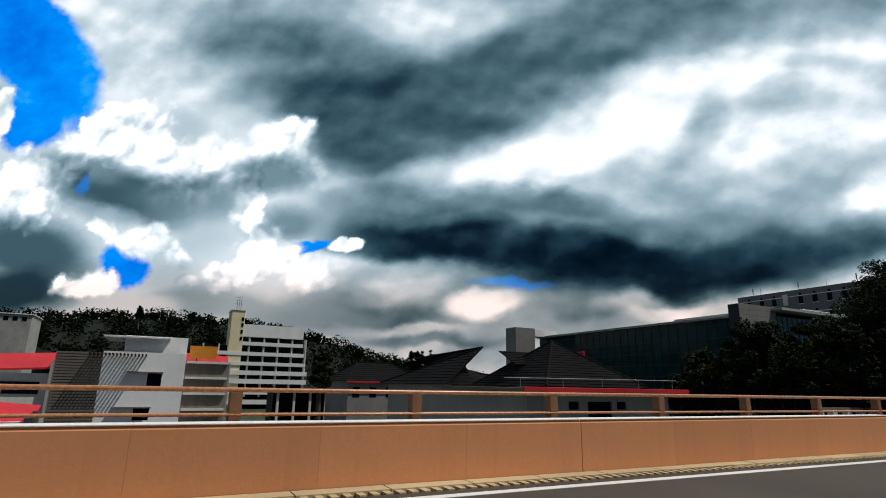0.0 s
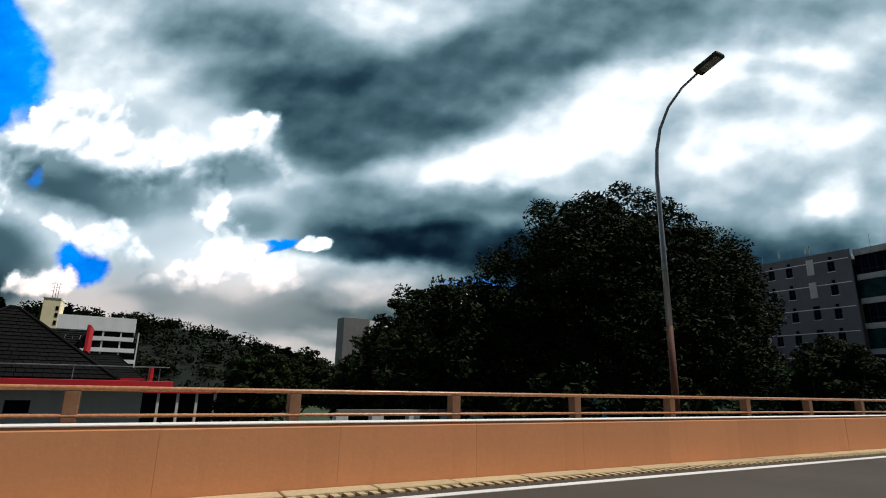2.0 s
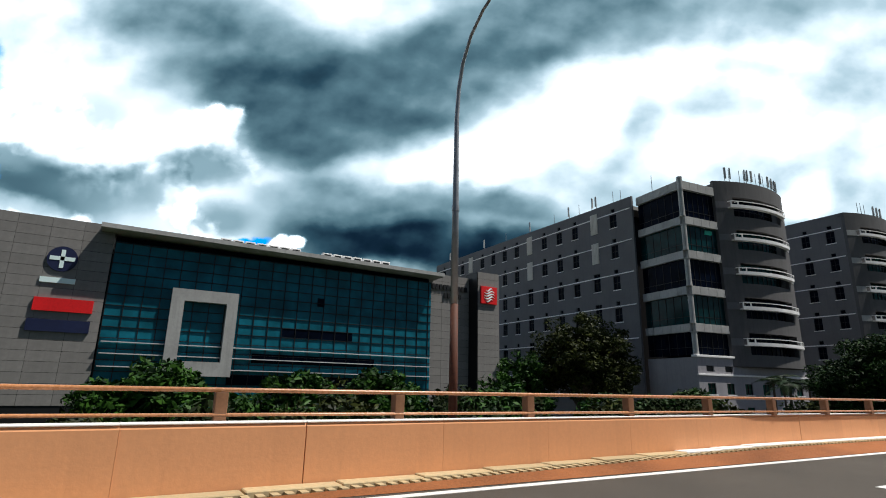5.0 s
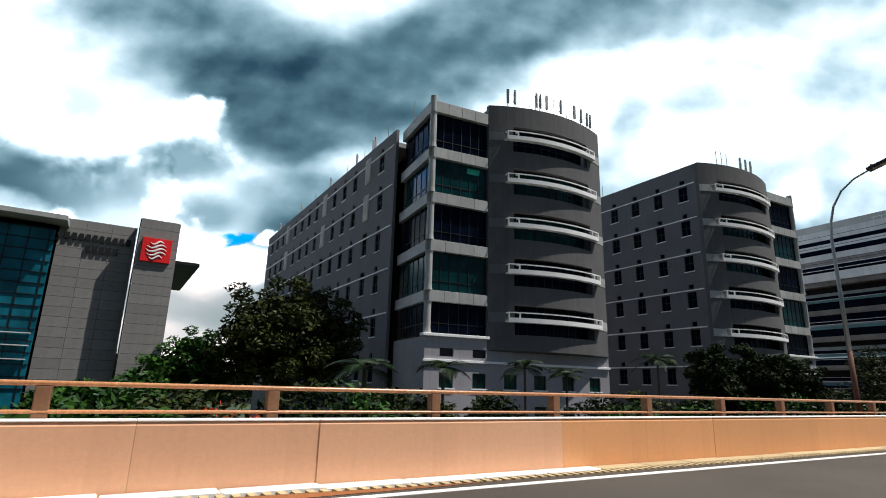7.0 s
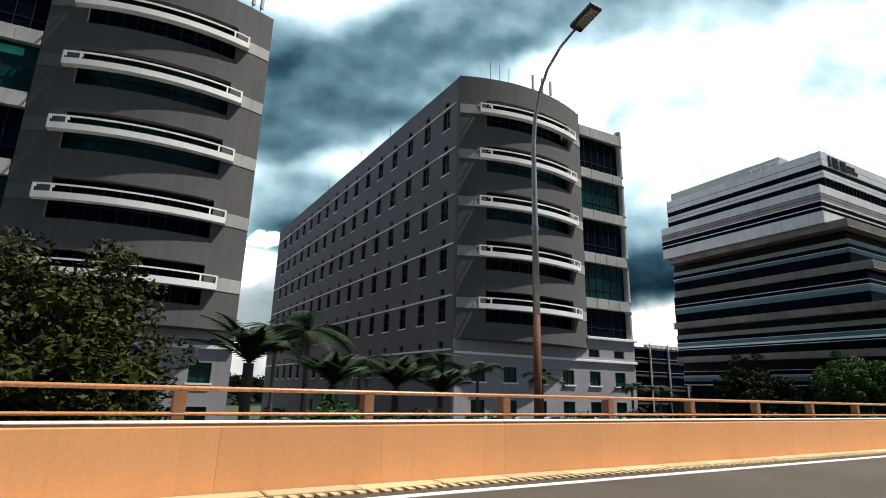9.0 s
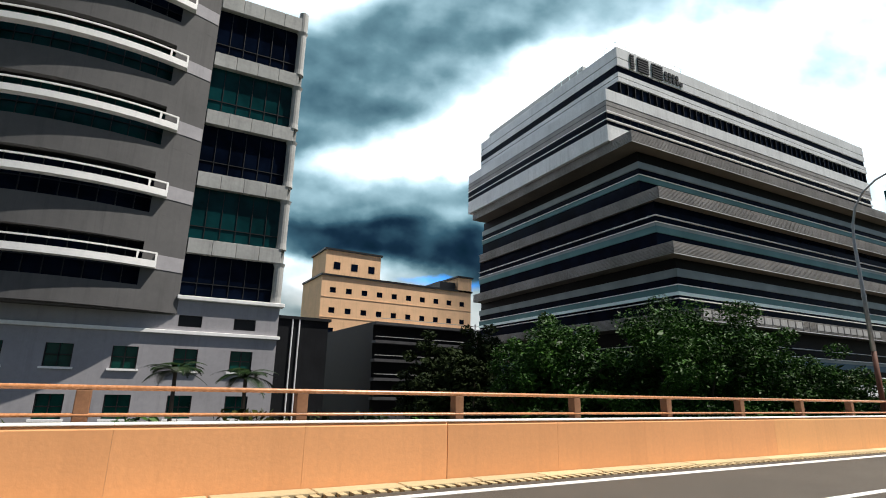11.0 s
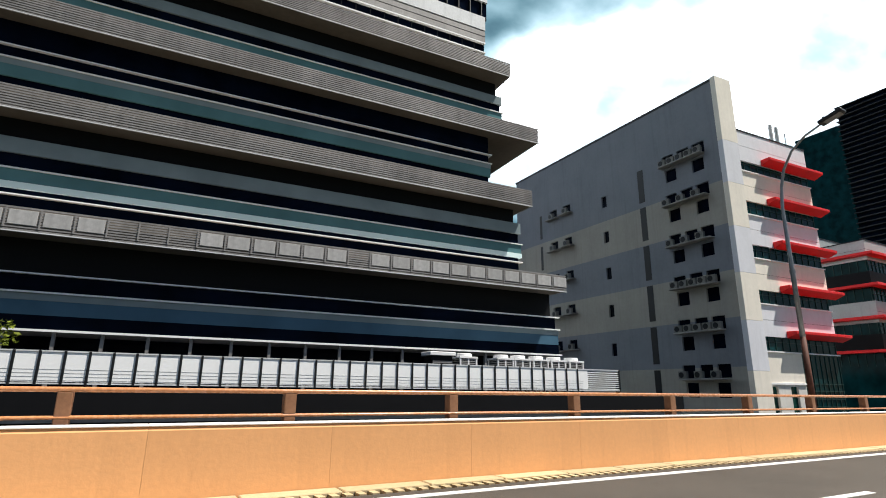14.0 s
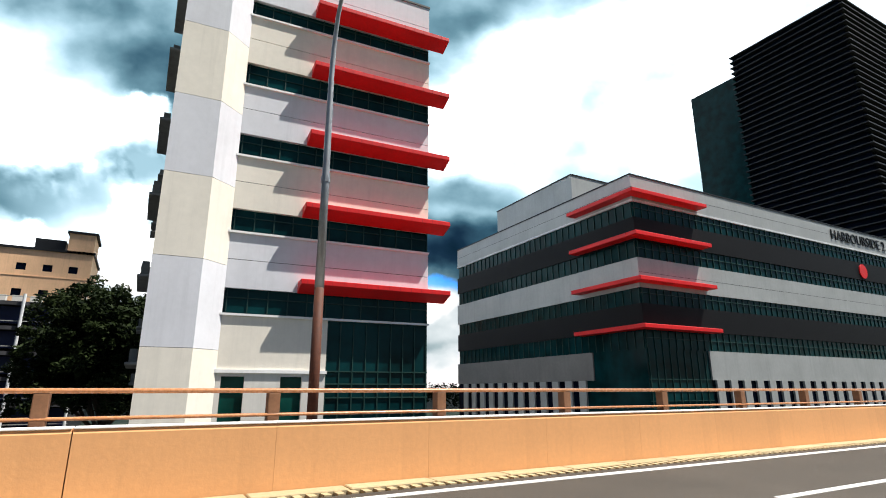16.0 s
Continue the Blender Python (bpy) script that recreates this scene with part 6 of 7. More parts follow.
road_house()
far_house(27.5, 42, 90, 105, 1.6, 4.9, M_STONE, "low stone-walled house with grey hip roof")
house = thing("long_house", "long low house with a dark tiled roof and pale gable edges", "house", pose(0, 0, 0))
part("wall", box(27.2, 35.8, 52.0, 70.0, GROUND_Z, 1.3), M_BEIGE, house)
hip_roof(house, 26.4, 36.6, 51.2, 71.0, 1.3, (31.4, 52.5, 5.3), (31.4, 70.0, 4.7), 12)


def veranda_hall():
    """A long roofed walk with columns, open to the road."""
    ob = thing("veranda_hall", "long dark hall with a red fascia and pale veranda columns", "house", pose(0, 0, 0))
    part("back_wall", box(19.8, 62, 113, 120, GROUND_Z, -0.4), M_DARKBAND, ob)
    part("fascia", bevel_box(19.2, 62.5, 109.3, 109.6, -0.75, -0.2, 0.03, 1), M_RED_ROOF, ob, "dark red fascia board")
    part("roof", bevel_box(19.2, 62.5, 109.6, 121, -0.5, -0.1, 0.03, 1), M_TILE, ob)
    col = part("column", bevel_box(-0.22, 0.22, -0.22, 0.22, GROUND_Z, -0.5, 0.02, 1), M_WHITE2, ob)
    col.matrix_basis = pose(20.2, 110, 0)
    for k in range(1, 14):
        share("column", col, ob, pose(20.2 + 3.1 * k, 110, 0))


veranda_hall()


def row_house(x0, x1, y, eave, top, slope, group):
    ob = thing("row_house", "terrace house with bright red roof and pale walls", "house", pose(0, 0, 0), group)
    part("wall", box(x0 + 0.3, x1 - 0.3, y + 0.4, y + 9, GROUND_Z, eave), M_WHITE2, ob)
    bm = bmesh.new()
    a = [bm.verts.new(p) for p in ((x0, y, eave), (x1, y, eave - slope), (x1, y + 5, top - slope), (x0, y + 5, top), (x0, y, eave + 0.2), (x1, y, eave + 0.2 - slope), (x1, y + 5, top + 0.2 - slope), (x0, y + 5, top + 0.2))]
    for f in ((0, 3, 2, 1), (4, 5, 6, 7), (0, 1, 5, 4), (1, 2, 6, 5), (2, 3, 7, 6), (3, 0, 4, 7)):
        bm.faces.new([a[i] for i in f])
    part("roof", bm, M_RED_ROOF, ob)
    part("party_wall", box(x1 - 0.2, x1 + 0.2, y - 0.3, y + 9, GROUND_Z, eave + 0.9 - slope), M_BEIGE, ob)
    part("window", box(x0 + 1, x1 - 1, y + 0.3, y + 0.4, eave - 2.2, eave - 0.9), M_GLASS, ob)
    return ob


for k in range(3):
    row_house(-6 + 5.6 * k, -0.6 + 5.6 * k, 108, 4.2 - 0.3 * k, 6.4 - 0.3 * k, 0.25, "red-roofed terrace")
row_house(-19.5, -11.0, 74, 1.6, 3.4, -0.5, "red-roofed terrace")
row_house(-17.0, -10.0, 60, -2.6, -1.0, 0.6, "red-roofed terrace")


def shop_block():
    """White and grey block at the roadside."""
    ob = thing("corner_block", "white rendered block with grey slatted side and roof pergola", "building", pose(0, 0, 0))
    holes = [(-1.2, -0.1, 0.6, 1.7), (-1.9, -0.7, -2.2, -1.2)]
    bm = bmesh.new()
    wall_open(bm, -4.7, 1.65, 54.0, 54.3, GROUND_Z, 3.45, holes)
    bx(bm, 1.35, 1.65, 54.3, 64, GROUND_Z, 3.45)
    part("white_wall", bm, M_WHITE, ob)
    for a, b, c, d in holes:
        part("window", box(a, b, 54.15, 54.2, c, d), M_GLASS, ob)
        part("window_hood", box(a - 1.6, b + 0.1, 53.6, 54.0, d + 0.02, d + 0.12), M_CONC_D, ob)
    part("roof_room", box(-3.3, 1.65, 55.0, 63, 3.45, 4.9), M_WHITE, ob)
    part("canopy_roof", bevel_box(-4.9, 0.2, 53.8, 60, 4.62, 4.78, 0.02, 1), M_ALU, ob)
    part("grey_side", box(-7.95, -4.75, 54.0, 62, GROUND_Z, 3.3), M_CONC_D, ob)
    slat = part("slat", box(-8.0, -4.72, 53.9, 54.0, 0, 0.15), M_CONC_D, ob, "grey cladding slat")
    slat.matrix_basis = pose(0, 0, -2.6)
    for k in range(1, 26):
        share("slat", slat, ob, pose(0, 0, -2.6 + k * 0.23))
    bm = bmesh.new()
    for k in range(16):
        bx(bm, -5.6 + k * 0.27, -5.5 + k * 0.27, 52.6, 54.0, 3.1 - 0.0 * k, 3.25)
    part("pergola", bm, M_MULL, ob)
    part("dark_stair", box(1.7, 5.5, 56, 63, GROUND_Z, 2.9), M_CONC_D, ob)
    part("orange_shutter", box(2.0, 4.4, 57.6, 57.8, 3.2, 4.4), M_ORANGE, ob)
    bm = bmesh.new()
    for k in range(4):
        bx(bm, 1.8, 5.4, 55.7, 56.0, -1.5 + k * 1.4, -1.3 + k * 1.4)
    part("landing", bm, M_WHITE2, ob)
    return ob


shop_block()


def slab_block(name, label, x0, x1, y0, y1, z1, wall_mat, rows, category="building", cap=M_MULL):
    ob = thing(name, label, category, pose(0, 0, 0))
    holes = []
    for z in rows:
        x = x0 + 2.4
        while x < x1 - 2.4:
            holes.append((x, x + 1.7, z, z + 1.5))
            x += 4.6
    bm = bmesh.new()
    wall_open(bm, x0, x1, y0, y0 + 0.4, GROUND_Z, z1, holes)
    bx(bm, x0, x0 + 0.4, y0 + 0.4, y1, GROUND_Z, z1)
    bx(bm, x1 - 0.4, x1, y0 + 0.4, y1, GROUND_Z, z1)
    bx(bm, x0 + 0.4, x1 - 0.4, y0 + 2.0, y1, GROUND_Z, z1 - 0.4)
    part("wall", bm, wall_mat, ob)
    for a, b, c, d in holes:
        part("window", box(a, b, y0 + 0.2, y0 + 0.26, c, d), M_GLASS, ob)
    for z in rows:
        part("string_course", box(x0 - 0.08, x1 + 0.08, y0 - 0.1, y0, z - 1.3, z - 1.1), wall_mat, ob)
    part("roof_edge", box(x0 - 0.4, x1 + 0.4, y0 - 0.4, y1, z1, z1 + 0.5), cap, ob, "dark overhanging roof edge")
    return ob


hotel = slab_block("peach_block", "peach rendered block with small square windows", 266.6, 314.5, 140, 158, 30.6, M_PEACH, (26.1, 20.6, 15.1), "apartment building")
part("stair_head", box(309.6, 314.5, 139.6, 150, 30.6, 35.0), M_PEACH, hotel)
part("stair_head_roof", box(309.2, 315, 139.2, 150.4, 35.0, 35.5), M_MULL, hotel)
part("tank_room", bevel_box(303.6, 309.1, 140.5, 150, 31.1, 33.4, 0.05, 1), M_MULL, hotel, "dark roof tank housing")
part("roof_room", box(267.2, 283.4, 139.8, 152, 30.6, 37.8), M_PEACH, hotel)
for x in (269.5, 274.6, 279.7):
    part("window", box(x, x + 1.9, 139.74, 139.79, 32.6, 34.6), M_GLASS, hotel)
part("roof_room_cap", box(266.7, 283.9, 139.4, 152.4, 37.8, 38.3), M_MULL, hotel)


def car_park():
    ob = thing("car_park", "dark multi-storey car park with blue screens and white pipes", "car park", pose(0, 0, 0))
    part("core", box(262, 318.6, 92, 120, GROUND_Z, 13.0), M_DARKBAND, ob)
    for k in range(6):
        z = 12.3 - 3.3 * k
        part("deck_edge", box(261.8, 318.9, 90.2, 92, z + 0.1, z + 0.6), M_DECK, ob)
        part("deck_rail", box(261.8, 318.9, 90.2, 90.28, z + 1.2, z + 1.3), M_BAND, ob)
        for x in (298.5, 305.3, 312.2):
            part("blue_screen", box(x + 0.3, x + 6.2, 91.2, 91.3, z - 2.3, z - 0.05), M_NAVY, ob, "dark blue screen")
    for x in (297.8, 304.8, 311.8, 318.6, 290.5, 283.0):
        bm = bmesh.new()
        tube(bm, [(x, 89.9, GROUND_Z), (x, 89.9, 13.9)], [0.2, 0.2], 8)
        part("pipe", bm, M_ALU, ob, "white down pipe")
    for k in range(9):
        part("roof_box", box(300 + 2.0 * k, 301.3 + 2.0 * k, 92.5, 93.5, 13.0, 14.0), M_WHITE2, ob)
    return ob


car_park()
shed = slab_block("dark_shed", "dark roadside block seen beyond the trees", 241.9, 254.5, 95, 106, 12.6, M_SHED, ())
for x in (248.0, 249.2):
    bm = bmesh.new()
    tube(bm, [(x, 94.8, GROUND_Z), (x, 94.8, 12.9)], [0.13, 0.13], 8)
    part("pipe", bm, M_ALU, shed, "white down pipe")


def low_building(name, label, x0, x1, y0, y1, z1, mat):
    ob = thing(name, label, "building", pose(0, 0, 0))
    part("wall", box(x0, x1, y0, y1, GROUND_Z, z1), mat, ob)
    part("roof", bevel_box(x0 - 0.4, x1 + 0.4, y0 - 0.4, y1 + 0.4, z1, z1 + 0.3, 0.05, 1), M_ALU, ob)
    bm = bmesh.new()
    k = 0
    while x0 + 1 + 2.4 * k < x1 - 1.5:
        bx(bm, x0 + 1 + 2.4 * k, x0 + 2.3 + 2.4 * k, y0 - 0.05, y0 + 0.02, z1 - 2.0, z1 - 0.7)
        k += 1
    part("window_row", bm, M_GLASS, ob)
    return ob


low_building("link_building", "low pale building between two blocks", 341, 360, 75, 90, 8.5, M_BEIGE)
low_building("red_hall", "low dark red hall glimpsed between blocks", 236.4, 242.1, 100, 112, 10.6, M_RED_ROOF)
low_building("hill_house", "grey flat-roofed house on a wooded hill", -58, -40, 215, 230, 20.5, M_CONC)


def pier_wall():
    ob = thing("gate_wall", "low dark wall with white piers under a tree", "wall", pose(48, 28, GROUND_Z))
    part("wall", box(0, 14, 0.1, 0.3, 0, 6.3), M_DARKBAND, ob)
    pier = part("pier", bevel_box(-0.35, 0.35, 0, 0.5, 0, 6.75, 0.03, 1), M_WHITE2, ob)
    pier.matrix_basis = pose(2.2, 0, 0)
    for x in (4.2, 6.4, 8.6, 10.6):
        share("pier", pier, ob, pose(x, 0, 0))
    part("lintel", box(2, 11, 0.05, 0.45, 6.75, 6.95), M_CONC_D, ob)


pier_wall()

# ---- trees, palms, shrubs ----
def leaf_cloud(rng, clumps, per, size):
    """Diamond leaves scattered through round clumps: their corners."""
    cs = np.array([c[:3] for c in clumps])
    rs = np.array([c[3] for c in clumps])
    n = len(clumps) * per
    idx = np.repeat(np.arange(len(clumps)), per)
    d = rng.normal(size=(n, 3))
    d /= np.linalg.norm(d, axis=1)[:, None]
    p = cs[idx] + d * (rs[idx] * rng.uniform(0.35, 1.0, n) ** 0.6)[:, None] * np.array([1, 1, 0.75])
    a = rng.normal(size=(n, 3))
    a[:, 2] *= 0.6
    a /= np.linalg.norm(a, axis=1)[:, None]
    b = np.cross(a, d + rng.normal(size=(n, 3)) * 0.5)
    b /= np.linalg.norm(b, axis=1)[:, None] + 1e-9
    s = size * rng.uniform(0.6, 1.3, n)[:, None]
    v = np.stack([p - a * s, p + b * s * 0.42, p + a * s, p - b * s * 0.42], 1).reshape(-1, 3)
    return v


def tree(name, label, base, height, spread, crown_low, seed, leaf_mat, clumps=90, per=70, leaf=0.24, squash=1.0, lean=(0, 0), group="", boxy=2.0, core=6, even=False):
    rng = np.random.default_rng(seed)
    ob = thing(name, label, "tree", pose(*base), group)
    bm = bmesh.new()
    mid = crown_low + (height - crown_low) * 0.45
    r0 = 0.035 * height
    tube(bm, [(0, 0, -0.3), (0.1, 0.05, crown_low * 0.5), (lean[0] * 0.4, lean[1] * 0.4, crown_low), (lean[0] * 0.7, lean[1] * 0.7, mid)], [r0 * 1.3, r0, r0 * 0.8, r0 * 0.45], 9)
    part("trunk", bm, M_BARK, ob)
    cl, bl = [], bmesh.new()
    half = (height - crown_low) / 2
    cz = crown_low + half
    while len(cl) < clumps:
        d = rng.normal(size=3)
        d /= np.linalg.norm(d)
        r = rng.uniform(0.18, 1.0) ** (0.6 if boxy < 3 else 0.4) * rng.uniform(0.9, 1.05)
        if even and len(cl) < clumps * 0.6:
            # the rim is laid out on a spiral, so that no side stays bare
            up = 1.0 - 1.45 * (len(cl) + 0.5) / (clumps * 0.6)
            turn = 2.39996 * len(cl)
            d = np.array([math.cos(turn) * math.sqrt(1 - up * up), math.sin(turn) * math.sqrt(1 - up * up), up])
            r = rng.uniform(0.78, 1.06)
        if d[2] < -0.55:
            continue
        r /= (math.hypot(d[0], d[1]) ** boxy + abs(d[2]) ** boxy) ** (1 / boxy)
        c = (d[0] * spread * r + lean[0], d[1] * spread * r * squash + lean[1], cz + d[2] * half * r * (1 + 0.05 * math.sin(5 * d[0] + seed)), rng.uniform(0.09, 0.17) * min(spread, 7.0) + 0.15)
        cl.append(c)
        if len(cl) % 9 == 0:
            m = Vector((lean[0] * 0.6, lean[1] * 0.6, crown_low * 0.8 + half * rng.uniform(0.0, 0.7)))
            e = Vector(c[:3])
            w = m.lerp(e, 0.5) + Vector((rng.uniform(-0.5, 0.5), rng.uniform(-0.5, 0.5), half * rng.uniform(0.02, 0.25)))
            tube(bl, [m, w, e], [r0 * 0.35, r0 * 0.2, r0 * 0.06], 5)
    part("branching", bl, M_BARK, ob)
    v = leaf_cloud(rng, cl, int(per * 0.8), leaf)
    # broad inner leaves that close the heart of the crown
    inner = [(lean[0] + (c[0] - lean[0]) * 0.74, lean[1] + (c[1] - lean[1]) * 0.74, cz + (c[2] - cz) * 0.74, c[3]) for c in cl]
    vi = leaf_cloud(rng, inner, max(8, per // core), leaf * 2.2)
    leaves("crown", np.concatenate([v, vi]), leaf_mat, ob)
    return ob


def shrub(label, base, radius, height, seed, leaf_mat, per=60, clumps=40, leaf=0.2, name="shrub"):
    rng = np.random.default_rng(seed)
    ob = thing(name, label, "shrub", pose(*base), "roadside shrubs")
    bm = bmesh.new()
    cl = []
    for k in range(clumps):
        a, r = rng.uniform(0, 2 * math.pi), radius * math.sqrt(rng.uniform(0, 1))
        z = height * (0.35 + 0.62 * (1 - (r / radius) ** 2) * rng.uniform(0.55, 1.0))
        cl.append((r * math.cos(a), r * math.sin(a), z, rng.uniform(0.2, 0.34) * radius))
        if k % 4 == 0:
            tube(bm, [(0.2 * math.cos(a), 0.2 * math.sin(a), 0), (r * math.cos(a), r * math.sin(a), z)], [0.07, 0.02], 5)
    part("branching", bm, M_BARK, ob)
    leaves("foliage", leaf_cloud(rng, cl, per, leaf), leaf_mat, ob)
    return ob


def palm(base, height, seed, fronds=13, reach=2.6, rise=(0.25, 1.25), droop=0.75):
    rng = np.random.default_rng(seed)
    ob = thing("palm", "feathery palm with arching green fronds", "palm", pose(*base), "roadside palms")
    bm = bmesh.new()
    tube(bm, [(0, 0, -0.2), (0.08, 0.03, height * 0.5), (0.0, 0.0, height)], [0.18, 0.13, 0.11], 8)
    part("trunk", bm, M_BARK, ob)
    for i in range(fronds):
        az = 2 * math.pi * i / fronds + rng.uniform(-0.2, 0.2)
        up = rng.uniform(*rise)
        ln = reach * rng.uniform(0.8, 1.15)
        verts, faces, prev = [], [], None
        pts = []
        for k in range(13):
            t = k / 12
            r = ln * t * math.cos(up * (1 - 0.5 * t))
            z = height + ln * (math.sin(up) * t - droop * t * t)
            pts.append(Vector((r * math.cos(az), r * math.sin(az), z)))
        side = Vector((-math.sin(az), math.cos(az), 0))
        for k in range(12):
            a, b = pts[k], pts[k + 1]
            n0 = len(verts)
            verts += [tuple(a - side * 0.02), tuple(a + side * 0.02), tuple(b + side * 0.015), tuple(b - side * 0.015)]
            faces.append((n0, n0 + 1, n0 + 2, n0 + 3))
            w = 0.75 * math.sin(math.pi * min(1, 0.12 + k / 13)) * reach / 2.6
            for sgn in (-1, 1):
                for h in (0.0, 0.5):
                    q = a.lerp(b, h)
                    tip = q + side * sgn * w + (b - a).normalized() * w * 0.55 + Vector((0, 0, -0.22 * w))
                    n0 = len(verts)
                    e = (b - a).normalized() * 0.05
                    verts += [tuple(q - e), tuple(q.lerp(tip, 0.5) + Vector((0, 0, 0.03))), tuple(tip), tuple(q + e)]
                    faces.append((n0, n0 + 1, n0 + 2, n0 + 3))
        raw("frond", verts, faces, M_LEAF_P, ob)
    return ob


G = GROUND_Z
tree("rain_tree", "broad dark rain tree with a wide domed crown", (72.9, 28.0, G), 21.7, 12.9, 2.5, 3, M_LEAF_D, 820, 290, 0.15, squash=0.48, boxy=2.7, core=20, even=True)
tree("rain_tree", "broad dark tree beside the glass plaza", (84.6, 38, G), 18.5, 5.2, 2.5, 4, M_LEAF_D, 240, 220, 0.17)
tree("rain_tree", "dark spreading tree with low limbs", (59.6, 31.5, G), 15.6, 5.6, 2.0, 5, M_LEAF_D, 300, 180, 0.17, boxy=2.6)
tree("rain_tree", "dark tree standing behind a broader one", (60.5, 39.5, G), 16.4, 5.0, 2.0, 15, M_LEAF_D, 200, 160, 0.20)
tree("roadside_tree", "glossy green tree leaning over the viaduct rail", (134.0, 12.2, G), 11.5, 3.2, 2.5, 6, M_LEAF_N, 330, 260, 0.09)
tree("roadside_tree", "low green tree beside a street lamp", (137.5, 13.6, G), 10.5, 2.9, 2.5, 7, M_LEAF_N, 190, 230, 0.09)
tree("roadside_tree", "round green tree before a grey wall", (158, 56, G), 19.3, 8.2, 3.5, 8, M_LEAF_Y, 208, 126, 0.26)
tree("roadside_tree", "small green tree by the grey block", (150, 60, G), 14.0, 5.0, 3.0, 9, M_LEAF_G, 96, 103, 0.24)
tree("roadside_tree", "leafy green tree close to the viaduct", (179.5, 18.5, G), 9.4, 3.4, 2.0, 10, M_LEAF_D, 140, 210, 0.12)
tree("roadside_tree", "leafy green tree close to the viaduct", (181.4, 13.4, G), 11.5, 3.3, 2.0, 11, M_LEAF_Y, 190, 280, 0.08)
tree("street_tree", "dense glossy green street tree", (251.0, 19.5, G), 13.9, 5.2, 1.5, 12, M_LEAF_G, 300, 380, 0.105)
tree("street_tree", "dense glossy green street tree", (246.3, 25.5, G), 13.3, 4.3, 2.0, 13, M_LEAF_G, 240, 280, 0.12)
tree("street_tree", "low spreading green street tree", (255.0, 15.5, G), 10.6, 3.8, 1.5, 14, M_LEAF_G, 220, 340, 0.09)
tree("yard_tree", "dark round tree between two blocks", (323.6, 76, G), 20.8, 9.8, 1.5, 16, M_LEAF_D, 330, 180, 0.27, boxy=3.2)
tree("yard_tree", "dark low tree beside a striped side wall", (330.5, 79, G), 13.5, 6.0, 1.0, 17, M_LEAF_D, 170, 150, 0.26, boxy=2.8)
for k, (x, y, h, r) in enumerate([(104, 38, 9.5, 4.5), (112, 36, 9.0, 4.0), (91.5, 30, 10.3, 2.8), (119, 37, 10.0, 4.0), (125, 30, 8.6, 3.6), (143, 30, 8.8, 4.0), (52, 62, 12.0, 4.0), (60, 75, 13.0, 6.0), (59.5, 47, 13.2, 4.6)]):
    tree("roadside_tree", "small dark green roadside tree", (x, y, G), h, r, 1.5, 30 + k, M_LEAF_D if k in (2, 6, 7, 8) else M_LEAF_G, 144, 126, 0.24)
for x, y, h, r in ((77.0, 18.5, 11.6, 2.2), (79.6, 18.2, 12.3, 2.2), (82.2, 18.8, 12.0, 2.3), (84.6, 18.0, 11.0, 2.1), (86.8, 19, 10.5, 2.6), (90.2, 19.5, 9.8, 2.2)):
    tree("thicket_tree", "dark leafy tree rising beside the viaduct", (x, y, G), h, r, 1.0, int(x * 10), M_LEAF_D, 110, 150, 0.13, group="thicket below the viaduct")
for k in range(2, 16):
    tree("thicket_tree", "dark low tree in a thicket under the viaduct", (46 + 5.2 * k + random.uniform(-1, 1), random.uniform(15, 24), G), random.uniform(7.0, 9.5) - 0.06 * k, random.uniform(2.6, 3.6), 1.0, 300 + k, M_LEAF_D, 60, 70, 0.22, group="thicket below the viaduct")
for k in range(58):
    x = 96 + 2.45 * k + random.uniform(-0.9, 0.9)
    y = random.uniform(11.8, 17.5)
    tall = random.uniform(2.7, 3.5) if x < 190 else random.uniform(2.2, 2.9)
    shrub("dark green shrub thicket beside the viaduct", (x, y, G + 4.9), random.uniform(1.7, 2.5), tall, 60 + k, (M_LEAF_D, M_LEAF_G, M_LEAF_Y)[k % 3], 90, 26, 0.12)
shrub("shrub with bright orange-red flowers", (146.5, 19, G + 5.0), 1.3, 3.0, 99, M_FLOWER, 30, 14, 0.12, name="flowering_shrub")
for k, (x, y, h, r) in enumerate([(190.5, 24, 10.5, 2.8), (192.6, 38, 11.5, 3.2), (196, 31, 9.5, 2.8), (201, 30, 9.8, 2.6), (206, 33, 9.4, 2.6), (174.5, 38, 10.0, 2.8), (178.5, 37, 9.4, 2.6), (163, 33, 9.4, 2.5), (154.5, 27, 9.0, 2.4), (213, 34, 9.2, 2.4), (226, 36, 8.8, 2.2), (230, 36, 8.6, 2.2)]):
    palm((x, y, G), h, 120 + k, 14, r)


def planter_tree(x):
    m = pose(259.6, 30.95, 0, 0, 0, -2.35) @ pose(x, -8.3, 1.1)
    rng = np.random.default_rng(int(x * 7))
    ob = thing("potted_shrub", "small yellow-green shrub in a planter on the deck", "shrub", m, "shrubs on the deck")
    part("planter", bevel_box(-0.35, 0.35, -0.35, 0.35, 0, 0.5, 0.03, 1), M_CONC_D, ob)
    cl = [(rng.uniform(-0.5, 0.5), rng.uniform(-0.4, 0.4), rng.uniform(0.9, 1.9), 0.35) for _ in range(9)]
    leaves("foliage", leaf_cloud(rng, cl, 60, 0.09), M_LEAF_B, ob)
    bm = bmesh.new()
    tube(bm, [(0, 0, 0.45), (0.05, 0, 1.3)], [0.05, 0.03], 6)
    part("stem", bm, M_BARK, ob)


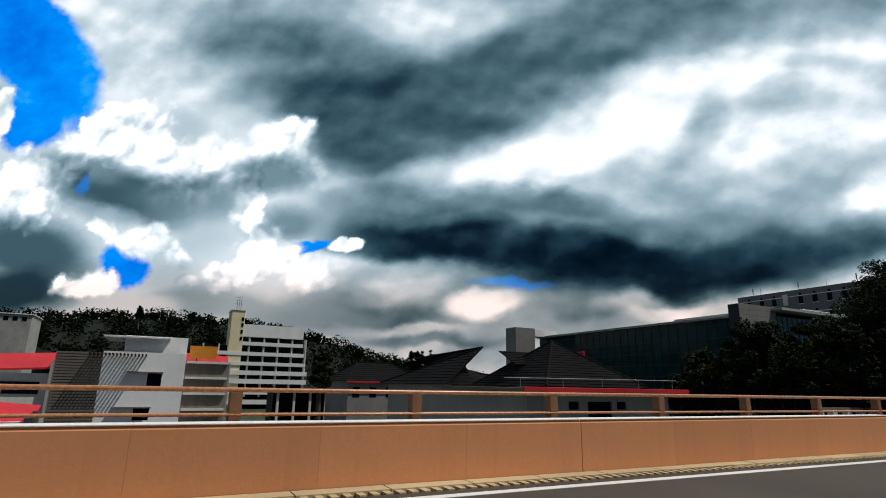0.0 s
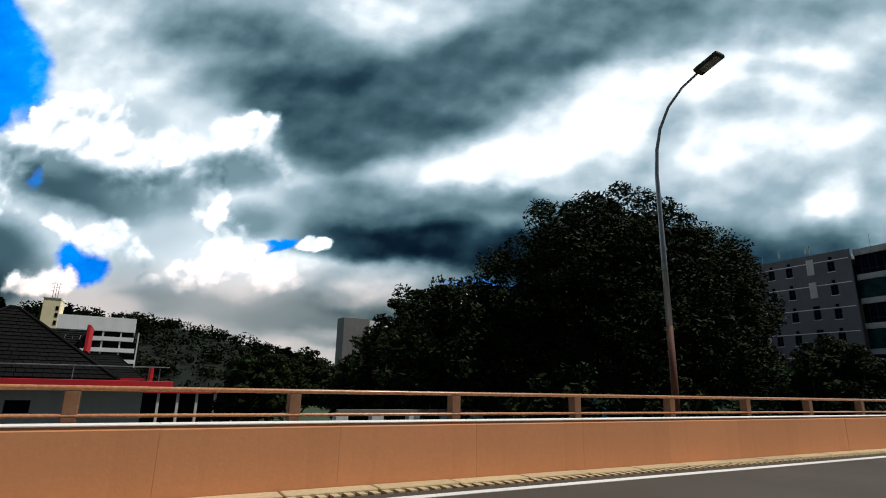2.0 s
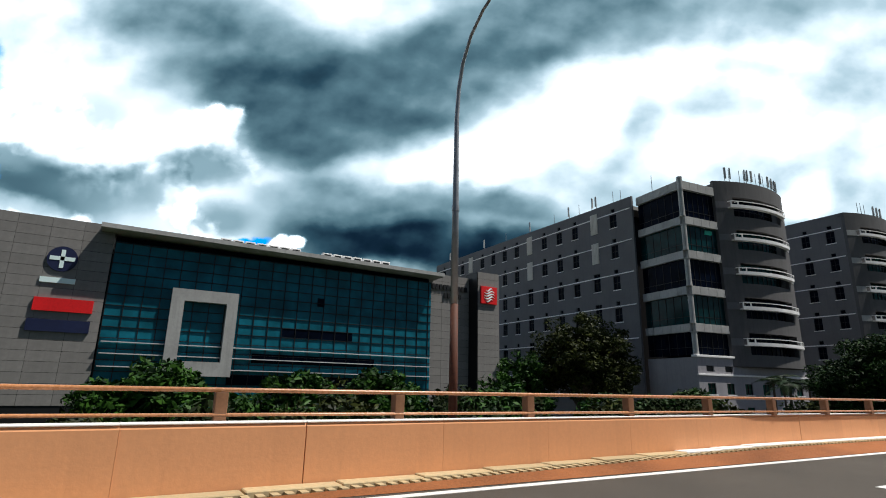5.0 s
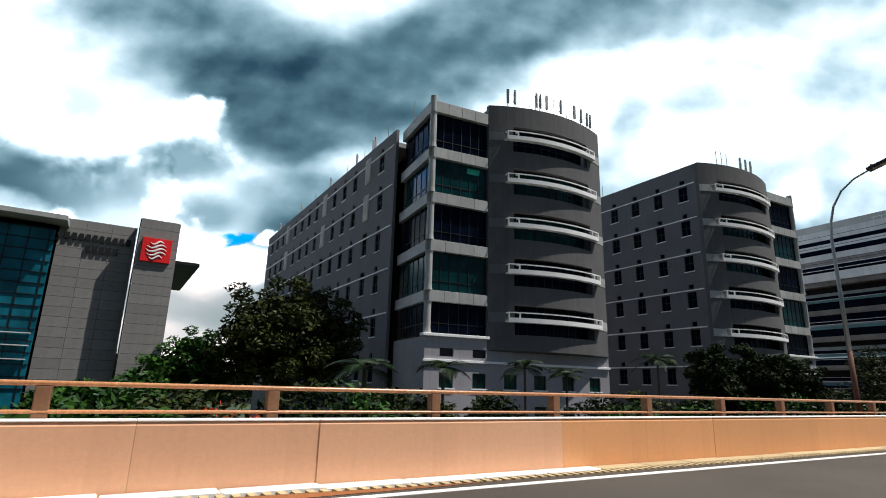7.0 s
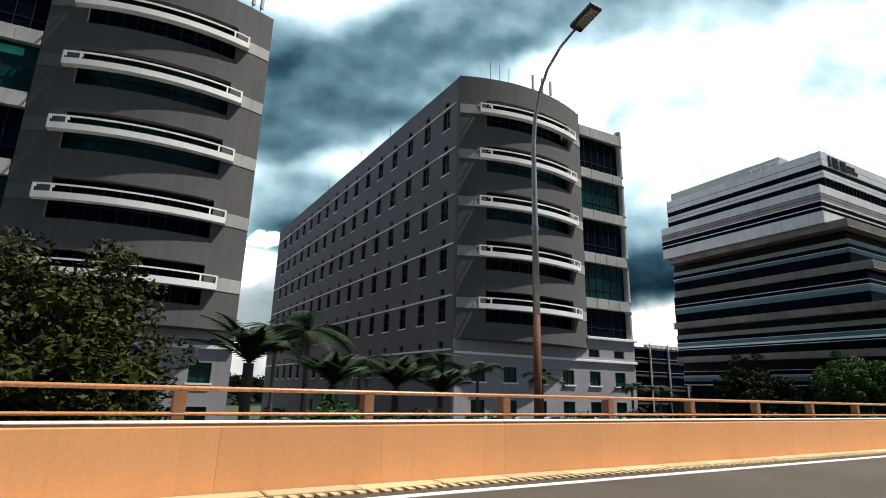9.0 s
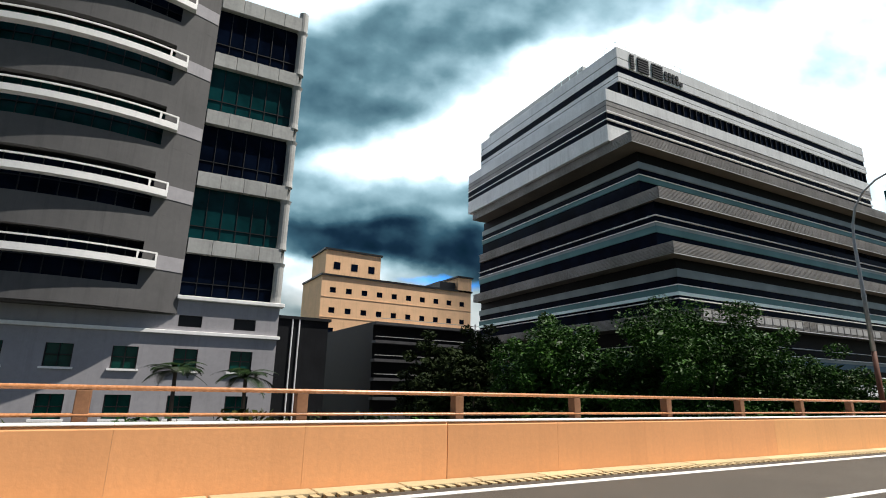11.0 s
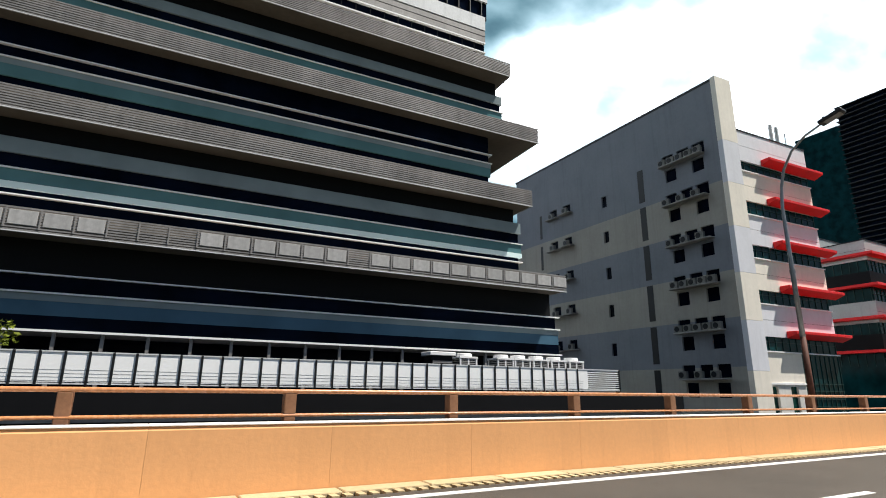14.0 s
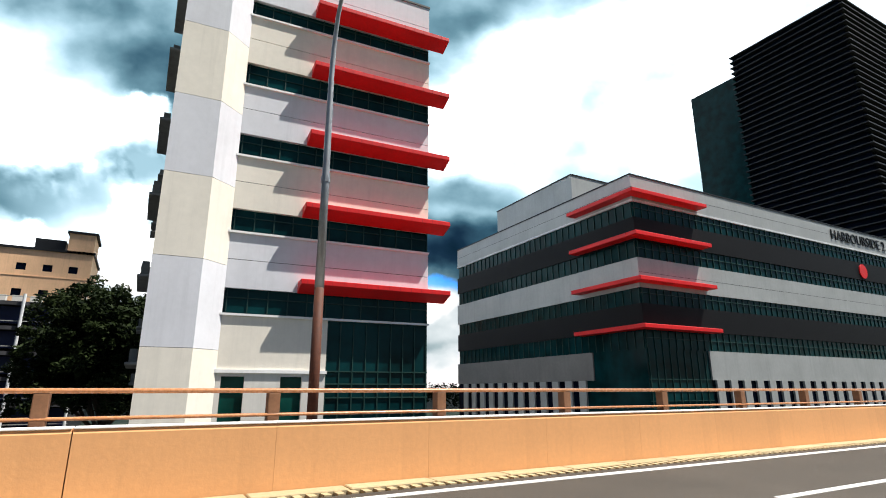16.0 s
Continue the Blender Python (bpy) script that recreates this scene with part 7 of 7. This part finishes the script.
for k in range(6):
    tree("roadside_tree", "dark leafy tree in a clipped roadside row", (169.6 + 1.9 * k, 17.2 + 0.5 * (k % 2), G), 10.45 + 0.25 * (k % 3), 1.55, 1.5, 140 + k, M_LEAF_D, 120, 210, 0.10, boxy=3.2, group="clipped roadside row")
for k, (x, y, h, w) in enumerate(((243.6, 35.0, 12.2, 3.4), (248.5, 38.0, 13.6, 3.6), (241.6, 30.5, 10.6, 2.6))):
    tree("street_tree", "dark street tree behind glossy ones", (x, y, G), h, w, 1.5, 180 + k, M_LEAF_D, 130, 170, 0.16)
tree("roadside_tree", "small dark tree before a white terraced building", (19.5, 76.5, G), 11.2, 2.0, 6.5, 150, M_LEAF_D, 40, 90, 0.22)
for k, (x, y, h, r) in enumerate([(185.6, 12.2, 8.6, 1.5), (188.6, 15.2, 8.2, 1.6), (190.8, 15.6, 8.2, 1.6), (192.8, 16.2, 8.0, 1.6)]):
    palm((x, y, G), h, 160 + k, 18, r, (0.75, 1.4), 0.42)
for x in (15.7, 17.4, 21.0):
    planter_tree(x)


def wooded_hill():
    """A low ridge covered with tree crowns."""
    rng = np.random.default_rng(77)
    n, mrows = 60, 10
    prof = [(-420, 36), (-200, 42), (-70, 41), (0, 47), (40, 45), (70, 41), (110, 30), (150, 16), (260, 6), (520, 6), (800, 5)]
    px, pz = zip(*prof)
    verts, faces = [], []
    for i in range(n + 1):
        x = -420 + 1220 * i / n
        top = float(np.interp(x, px, pz)) - 4
        for j in range(mrows + 1):
            t = j / mrows
            verts.append((x, 235 + 170 * t, GROUND_Z + (top - GROUND_Z) * math.sin(math.pi * min(1, t * 1.0) * 0.5 if t < 0.6 else math.pi * 0.3 + (t - 0.6) * 0.8)))
    for i in range(n):
        for j in range(mrows):
            k = i * (mrows + 1) + j
            faces.append((k, k + 1, k + mrows + 2, k + mrows + 1))
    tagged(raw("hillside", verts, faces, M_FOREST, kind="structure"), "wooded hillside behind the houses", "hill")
    cl = []
    for _ in range(2600):
        x = rng.uniform(-420, 300) if rng.uniform() < 0.8 else rng.uniform(300, 780)
        t = rng.uniform(0, 0.75)
        top = float(np.interp(x, px, pz)) - 4
        z = GROUND_Z + (top - GROUND_Z) * math.sin(math.pi * min(t, 0.6) * 0.5) / math.sin(math.pi * 0.3) * 0.82
        r = rng.uniform(3.0, 6.0)
        cl.append((x, 235 + 170 * t, z + r * 0.55, r))
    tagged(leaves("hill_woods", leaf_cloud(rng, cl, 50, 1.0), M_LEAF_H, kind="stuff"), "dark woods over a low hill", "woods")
    for x, y, z, h in ((-14, 300, 22, 14), (10, 310, 24, 12), (85, 190, G, 24), (96, 200, G, 22)):
        tree("hill_tree", "dark tree standing over the woods", (x, y, z), h, 4.0 if x > 50 else 1.8, h * 0.35, int(x + 200), M_LEAF_H, 40, 60, 0.5)


wooded_hill()
